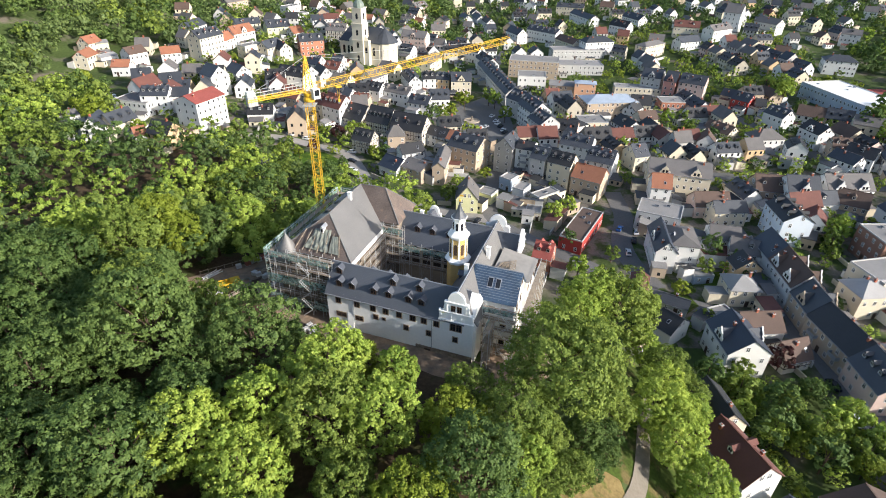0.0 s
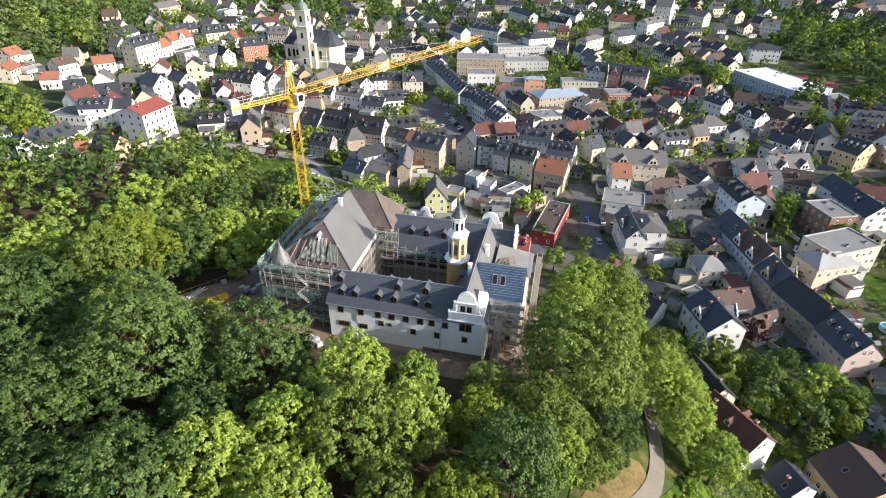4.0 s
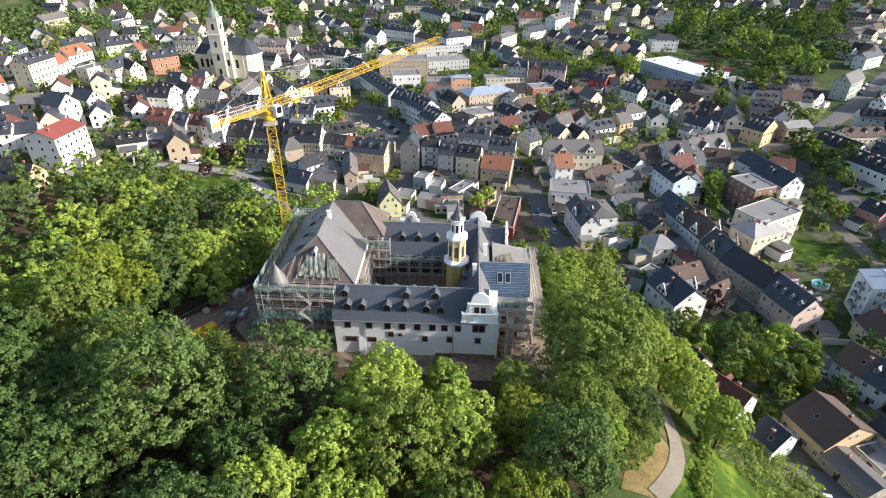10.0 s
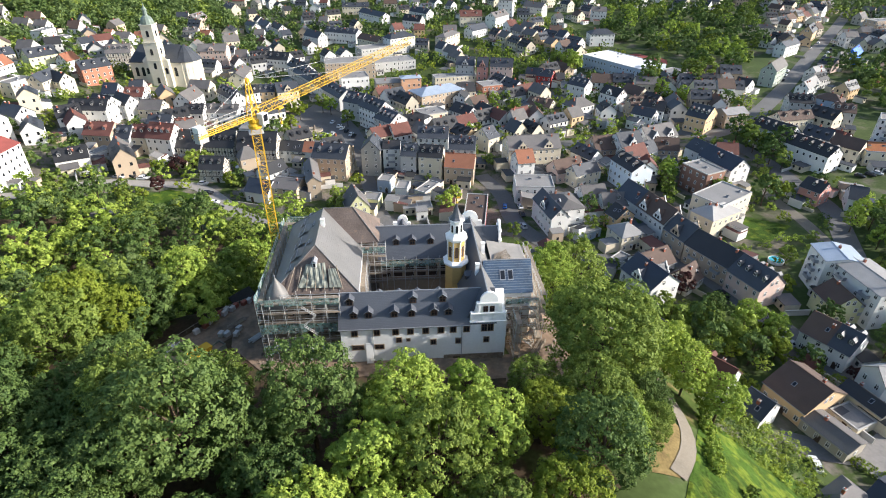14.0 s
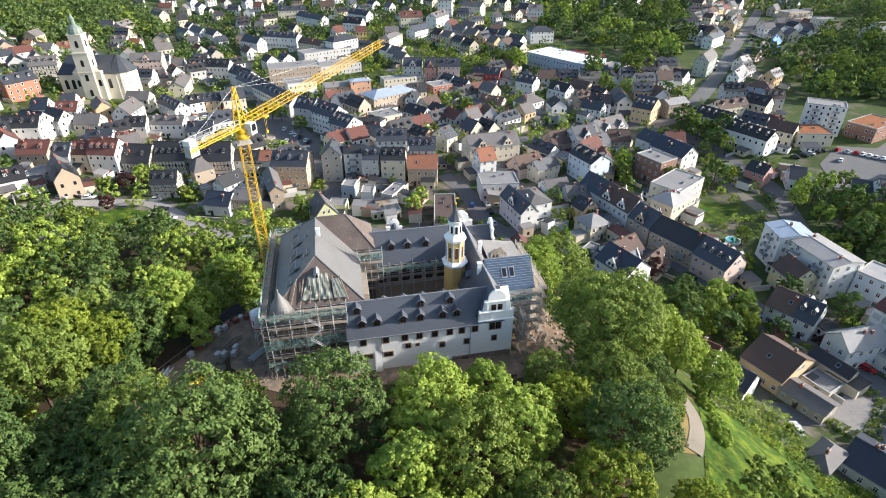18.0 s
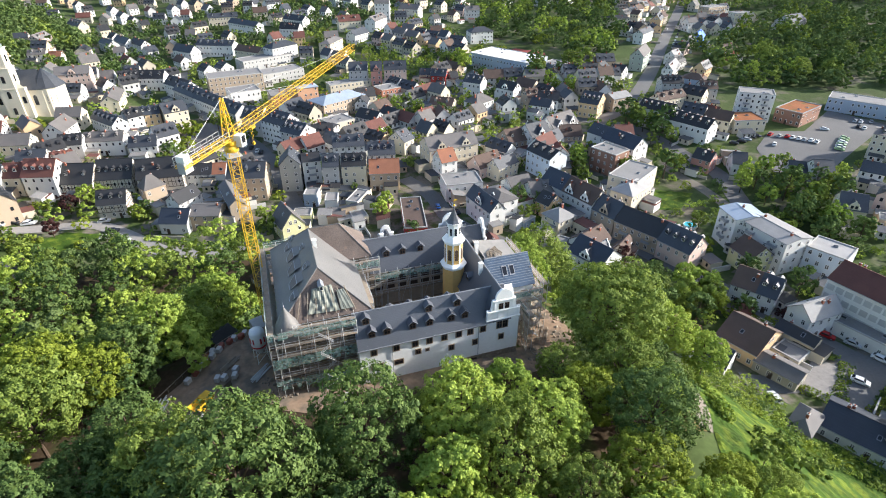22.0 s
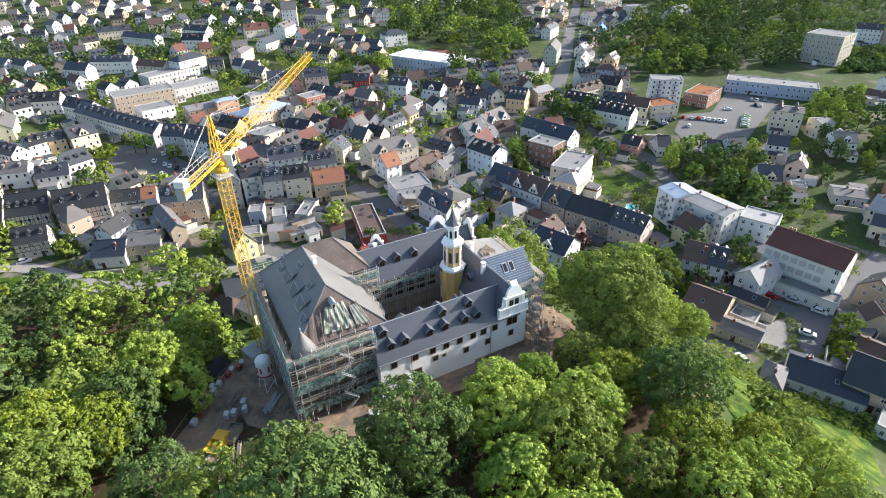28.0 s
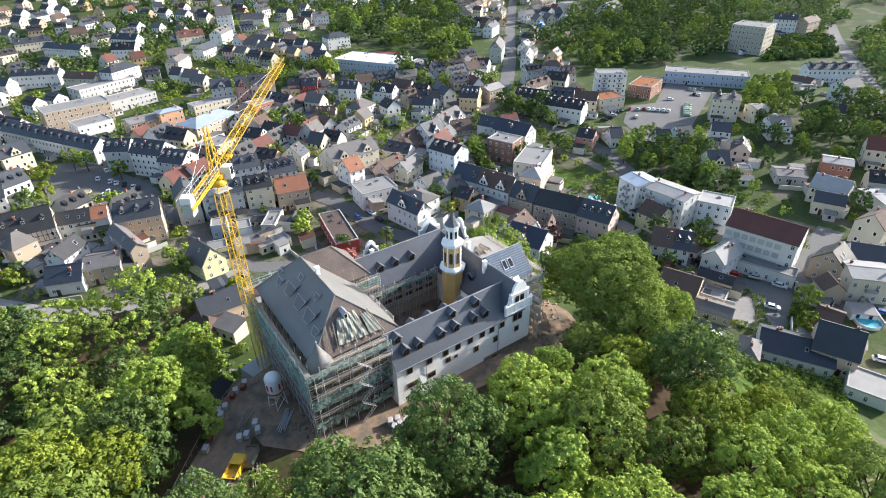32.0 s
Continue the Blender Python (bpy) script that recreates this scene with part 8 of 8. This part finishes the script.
flo = [bm.verts.new(p) for p in ((-1.5, -0.75, 0.7), (1.5, -0.75, 0.7), (1.5, 0.75, 0.7), (-1.5, 0.75, 0.7))]
bm.faces.new(lo[::-1])
for i in range(4):
    j = (i + 1) % 4
    bm.faces.new((lo[i], lo[j], hi[j], hi[i]))
    bm.faces.new((hi[i], hi[j], inn[j], inn[i]))
    bm.faces.new((inn[i], inn[j], flo[j], flo[i]))
bm.faces.new(flo)
part("body", bm, crane_yellow, skip)
for x in (-0.7, 0.7):
    bm = bmesh.new()
    box(bm, x - 0.06, x + 0.06, -1.05, -0.9, 0.1, 1.3)
    part("rib", bm, crane_yellow, skip)
bm = bmesh.new()
box(bm, 0.2, 1.9, -0.9, 0.9, 1.4, 1.5)
part("lid", bm, crane_yellow, skip)
for x, y, turn, mat, words in ((-42.6, 91.8, 35, tarp, "open steel container with green netting"), (-47.4, 89.2, 20, steel, "open grey steel container")):
    c = root("container", at(x, y, turn), words, "container")
    bm = bmesh.new()
    box(bm, -1.6, 1.6, -0.9, 0.9, 0, 0.2)
    for x0, x1, y0, y1 in ((-1.6, 1.6, -0.9, -0.82), (-1.6, 1.6, 0.82, 0.9), (-1.6, -1.52, -0.82, 0.82), (1.52, 1.6, -0.82, 0.82)):
        box(bm, x0, x1, y0, y1, 0.2, 1.1)
    part("body", bm, mat, c)
    bm = bmesh.new()
    box(bm, -1.5, 1.5, -0.8, 0.8, 0.2, 0.7)
    part("rubble", bm, dirt, c)
srnd = random.Random(8)
for x, y, n, mat, words in ((-38.5, 98.6, 9, plank, "stack of scaffold planks"), (-35.0, 93.2, 10, steel, "stack of scaffold tubes"), (-50.5, 95.5, 5, white_paint, "white plastic pipes beside the site road"), (-44, 88.5, 7, plank, "long orange formwork boards"), (-30.5, 90.5, 10, plank, "heap of old roof timbers"), (12, 72, 6, plank, "loose boards on the bare slope")):
    heap = root("timber_stack", at(x, y, srnd.uniform(20, 60)), words, "building material")
    for k in range(n):
        bm = bmesh.new()
        o = (k % 5) * 0.3 - 0.6
        bar(bm, (-2 + srnd.uniform(-0.4, 0.4), o, 0.1 + 0.13 * (k // 5)), (2 + srnd.uniform(-0.5, 0.5), o + srnd.uniform(-0.3, 0.3), 0.12 + 0.13 * (k // 5)), 0.08)
        part("board", bm, mat, heap)


def rubble(x, y, r, n, mat, words):
    bm = bmesh.new()
    for k in range(n):
        a, d = srnd.uniform(0, 6.28), r * math.sqrt(srnd.random())
        px, py = x + d * math.cos(a), y + d * math.sin(a)
        s = srnd.uniform(0.15, 0.5)
        m = Matrix.Translation((px, py, terrain(px, py) + s * 0.3)) @ Euler((srnd.random() * 3, srnd.random() * 3, srnd.random() * 3)).to_matrix().to_4x4() @ Matrix.Diagonal((s, s * 0.8, s * 0.6, 1))
        bmesh.ops.create_icosphere(bm, subdivisions=1, radius=1, matrix=m)
    tagged(part("rubble", bm, mat, None), words, "rubble", kind="stuff")


rubble(14, 75, 5, 60, stone_trim, "scattered pale rubble on the bare slope")
rubble(8, 67, 4, 40, dark_stone, "stone rubble at the foot of the wall")
rubble(-33, 88, 4, 50, dark_stone, "dark rubble and debris on the site")
fence = root("site_fence", pose(0, 0, 0), "low timber rail fence along the site road", "fence")
for k in range(16):
    x, y = -53 + 21 * k / 15, 95.5 + 14 * k / 15
    x2, y2 = -53 + 21 * (k + 1) / 15, 95.5 + 14 * (k + 1) / 15
    bm = bmesh.new()
    bar(bm, (x, y, terrain(x, y) + 0.8), (x2, y2, terrain(x2, y2) + 0.8), 0.05)
    part("rail", bm, plank, fence)
    bm = bmesh.new()
    bar(bm, (x, y, terrain(x, y) - 0.4), (x, y, terrain(x, y) + 1.0), 0.05)
    part("post", bm, plank, fence)

# ---- parasols, pools and a tarpaulin tent ----
water = material("pool_water", (0.06, 0.42, 0.5), 0.1, amount=0.08)
for x, y in ((-29.8, 244.7), (-29.0, 236.5)):
    p = root("parasol", at(x, y, 0), "open white parasol over a terrace", "parasol", "terrace parasols")
    bm = bmesh.new()
    bar(bm, (0, 0, 0), (0, 0, 2.5), 0.04)
    part("pole", bm, plank, p)
    bm = bmesh.new()
    lathe(bm, [(2.1, 2.2), (1.2, 2.5), (0.05, 2.8)], 8)
    part("canopy", bm, white_paint, p)
for x, y, r in ((96.6, 14.1, 3.2), (126.2, 106.4, 2.4)):
    p = root("garden_pool", at(x, y, 0), "round blue garden swimming pool", "pool")
    bm = bmesh.new()
    lathe(bm, [(r, -0.3), (r + 0.05, 0.9), (r - 0.1, 0.92), (r - 0.12, 0.5)], 24)
    part("rim", bm, white_paint, p)
    bm = bmesh.new()
    lathe(bm, [(r - 0.08, 0.6), (r - 0.08, 0.72), (0.01, 0.74)], 24)
    part("water", bm, water, p)
tent = root("site_tent", at(-37.2, 108.6, 35), "black tarpaulin tent on the slope", "tent")
bm = bmesh.new()
for s in (-1, 1):
    slab(bm, ((-2.6, s * 2.0, 1.0), (2.6, s * 2.0, 1.0), (2.6, 0, 2.3), (-2.6, 0, 2.3))[::s], 0.06)
part("roof", bm, rubber, tent)
for x, y in ((-2.5, -1.9), (2.5, -1.9), (2.5, 1.9), (-2.5, 1.9)):
    bm = bmesh.new()
    bar(bm, (x, y, -1.0), (x, y, 1.05), 0.05)
    part("post", bm, plank, tent)

# round planted bed with a stone rim on the square
bed = root("fountain_bed", at(10.2, 285.3), "round stone-rimmed bed with a monument on the square", "fountain")
bm = bmesh.new()
lathe(bm, [(4.2, -0.2), (4.2, 0.45), (3.8, 0.45), (3.8, 0.25)], 24)
part("rim", bm, stone_trim, bed)
bm = bmesh.new()
lathe(bm, [(1.0, 0.2), (0.9, 0.9), (0.5, 1.1), (0.4, 2.6), (0.15, 3.0)], 10)
part("monument", bm, dark_stone, bed)

# ---- cars ----
PAINT = dict(white=(0.75, 0.75, 0.74), silver=(0.45, 0.46, 0.47), dark=(0.025, 0.027, 0.032), red=(0.4, 0.02, 0.02), blue=(0.03, 0.1, 0.3), green=(0.3, 0.42, 0.2))
CARS = {}
bm = bmesh.new()
lathe(bm, [(0.31, -0.1), (0.31, 0.1)], 14)
wheel_mesh = done(bm, "wheel", rubber)
bm = bmesh.new()
lathe(bm, [(0.19, -0.112), (0.19, 0.112)], 10)
rim_mesh = done(bm, "rim", steel)


def car_body(paint):
    """A hatchback: lower body with wheel-high sills, bonnet, cabin with sloped screens."""
    prof = [(-2.1, 0.3), (2.05, 0.3), (2.12, 0.55), (2.0, 0.75), (1.05, 0.92), (0.45, 1.4), (-1.25, 1.45), (-1.85, 1.0), (-2.12, 0.9)]
    bm = bmesh.new()
    rows = []
    for y, k in ((-0.86, 0.93), (-0.8, 1.0), (0.8, 1.0), (0.86, 0.93)):
        rows.append([bm.verts.new((x * (1 if z < 1.0 else 0.97), y * (1 if z < 1.0 else 0.82), 0.3 + (z - 0.3) * k)) for x, z in prof])
    n = len(prof)
    for a, b in zip(rows, rows[1:]):
        for i in range(n):
            j = (i + 1) % n
            bm.faces.new((a[i], a[j], b[j], b[i]))
    bm.faces.new(rows[0][::-1])
    bm.faces.new(rows[-1])
    bmesh.ops.recalc_face_normals(bm, faces=bm.faces)
    return done(bm, "body", paint)


def far_car(x, y, turn, colour):
    key = colour + " far"
    if key not in CARS:
        paint = material("far_car_paint_" + colour, PAINT[colour], 0.25, amount=0.04)
        c = CARS[key] = root("car", at(x, y, turn, 0.13), colour.replace("dark", "black") + " car standing in a far car park", "car", "parked cars")
        put("body", car_body(paint), c)
        bm = bmesh.new()
        slab(bm, ((1.05, -0.66, 0.99), (1.05, 0.66, 0.99), (0.53, 0.58, 1.4), (0.53, -0.58, 1.4)), 0.03)
        slab(bm, ((-1.89, 0.6, 1.09), (-1.89, -0.6, 1.09), (-1.35, -0.55, 1.45), (-1.35, 0.55, 1.45)), 0.03)
        for q in (-1, 1):
            slab(bm, [(-1.5, q * 0.83, 1.0), (0.8, q * 0.83, 1.0), (0.4, q * 0.73, 1.36), (-1.2, q * 0.73, 1.38)][::-q], 0.03)
        part("windows", bm, glass, c)
        for wx in (-1.3, 1.3):
            bm = bmesh.new()
            bar(bm, (wx, -0.85, 0.3), (wx, 0.85, 0.3), 0.3, sides=10)
            part("wheel_pair", bm, rubber, c)
        return c
    return copy_thing(CARS[key], at(x, y, turn, 0.13))


def car(x, y, turn, colour):
    if math.hypot(x, y - 60) > 170:
        return far_car(x, y, turn, colour)
    if colour not in CARS:
        paint = material("car_paint_" + colour, PAINT[colour], 0.25, amount=0.04)
        CARS[colour] = root("car", at(x, y, turn, 0.13), colour.replace("dark", "black") + " parked hatchback car", "car", "parked cars")
        c = CARS[colour]
        put("body", car_body(paint), c)
        for name, pts in (("windscreen", ((1.02, -0.66, 0.96), (1.02, 0.66, 0.96), (0.5, 0.58, 1.37), (0.5, -0.58, 1.37))), ("rear_window", ((-1.86, 0.6, 1.06), (-1.86, -0.6, 1.06), (-1.32, -0.55, 1.42), (-1.32, 0.55, 1.42)))):
            bm = bmesh.new()
            slab(bm, [Vector(p) + Vector((0.03 if name[0] == "w" else -0.03, 0, 0.03)) for p in pts], 0.03)
            part(name, bm, glass, c)
        for s in (-1, 1):
            bm = bmesh.new()
            pts = [(-1.5, s * 0.83, 1.0), (0.8, s * 0.83, 1.0), (0.4, s * 0.73, 1.36), (-1.2, s * 0.73, 1.38)]
            slab(bm, pts if s < 0 else pts[::-1], 0.03)
            part("side_window", bm, glass, c)
            for wx in (-1.3, 1.3):
                w = put("wheel", wheel_mesh, c, pose(wx, s * 0.78, 0.3, 90))
                put("rim", rim_mesh, w)
        return c
    return copy_thing(CARS[colour], at(x, y, turn, 0.13))


for x, y, turn, colour in ((21.5, 293.5, 60, "white"), (15.1, 274.3, 62, "white"), (23.2, 285.9, 60, "white"), (23.9, 282.2, 60, "white"), (25.0, 277.5, 60, "dark"), (26.1, 272.2, 60, "white"), (26.7, 269.2, 60, "dark"), (28.3, 300, 75, "white"),
                           (3.2, 277, -40, "dark"), (5.0, 275.6, -40, "silver"), (7.0, 274.2, -40, "dark"), (9.2, 273, -40, "silver"), (11.2, 271.4, -40, "dark"), (13.2, 269.4, -40, "dark"), (16.0, 268.4, -40, "white"), (17.5, 276, 62, "silver")):
    car(x, y, turn, colour)
car(-75.5, 244.4, -32, "silver")
car(-66.6, 243.5, -28, "white")
car(-45.2, 235.0, -20, "silver")
car(-43.9, 225.3, -21, "dark")
car(-46.8, 221.0, -17, "white")
car(-42.1, 216.0, -22, "white")
car(-40.9, 211.1, -19, "dark")
car(70.3, 171.0, 68, "dark")
car(61.5, 174.0, 60, "blue")
car(115.0, 212.7, -92, "white")
car(109.4, 194.9, -93, "dark")
car(92.4, 128.3, -82, "silver")
car(209.9, 137.3, -66, "dark")
car(214.7, 136.2, -65, "dark")
car(218.5, 135.8, -62, "silver")
car(223.0, 135.8, -73, "dark")
car(226.3, 135.1, -73, "dark")
car(408.8, 316.0, 29, "white")
car(432.3, 326.9, 29, "white")
car(329.2, 270.9, 22, "white")
car(318.3, 263.5, 27, "white")
car(306.6, 255.5, 32, "dark")
car(227.5, 205.8, 27, "dark")
car(102.0, 36.7, -89, "white")
car(105.5, 34.2, -77, "dark")
car(89.1, 36.6, -77, "white")
car(102.8, 43.5, -82, "silver")
car(100.7, 49.2, -77, "red")
car(103.7, 11.1, -88, "blue")
car(80.8, 10.2, -79, "white")
car(94.2, 88.1, -80, "white")
car(110.2, 88.3, -77, "silver")
car(138.3, 134.1, -82, "white")
car(-171.4, 271.4, -22, "white")
car(-75.4, 245.1, -22, "white")
car(-67.3, 242.8, -19, "white")
car(-71.6, 244.9, -28, "dark")
car(-168.8, 267.7, -21, "white")
car(-178.3, 252.7, -19, "dark")
car(-188.8, 254.5, -17, "red")
car(66.1, 46.2, 59, "white")
car(28.0, 179.7, 63, "red")
car(10.1, 176.0, 66, "dark")
car(-85.6, 243.9, -19, "dark")
crnd = random.Random(4)
for x, y, turn, colour in ((101.5, 176, 88, "white"), (101.0, 168, 88, "dark"), (99.8, 146, 87, "silver"), (96.0, 128, 82, "white"), (95.4, 99, 90, "dark"), (95.0, 76, 88, "silver"), (64.5, 166, 75, "dark"), (67.0, 172, 75, "white"), (60.5, 158, 80, "silver"),
                           (170, 262, 75, "white"), (176, 236, 72, "dark"), (157, 300, 75, "silver")):
    car(x, y, turn, colour)
for x, y, turn, colour in ((232.8, 131.8, 8, "red"), (234.2, 128.0, 8, "silver"), (236.1, 125.3, 8, "red"), (237.0, 123.0, 8, "white"), (237.8, 120.5, 8, "white"), (238.2, 118.1, 8, "silver"), (239.5, 115.7, 8, "white"), (239.8, 113.2, 8, "white"),
                           (255.3, 107.4, -70, "green"), (251.8, 106.6, -70, "green"), (248.4, 105.6, -70, "white"), (245, 104.8, -70, "green"), (241.6, 103.8, -70, "silver"), (238.2, 102.8, -70, "green"), (222.4, 124.5, 20, "white"), (287.1, 115.1, 10, "silver"), (288.1, 112.7, 10, "white"), (278.6, 107.6, 10, "white"), (260.9, 118.9, -60, "white"), (278.6, 110.4, 10, "dark"), (292, 109.6, 20, "silver")):
    car(x, y, turn, colour)
for k in range(14):
    a = k / 13
    car(300 + 170 * a + 2.5, 244 + 97 * a - 4.0, 30, crnd.choice(("white", "silver", "dark", "dark")))
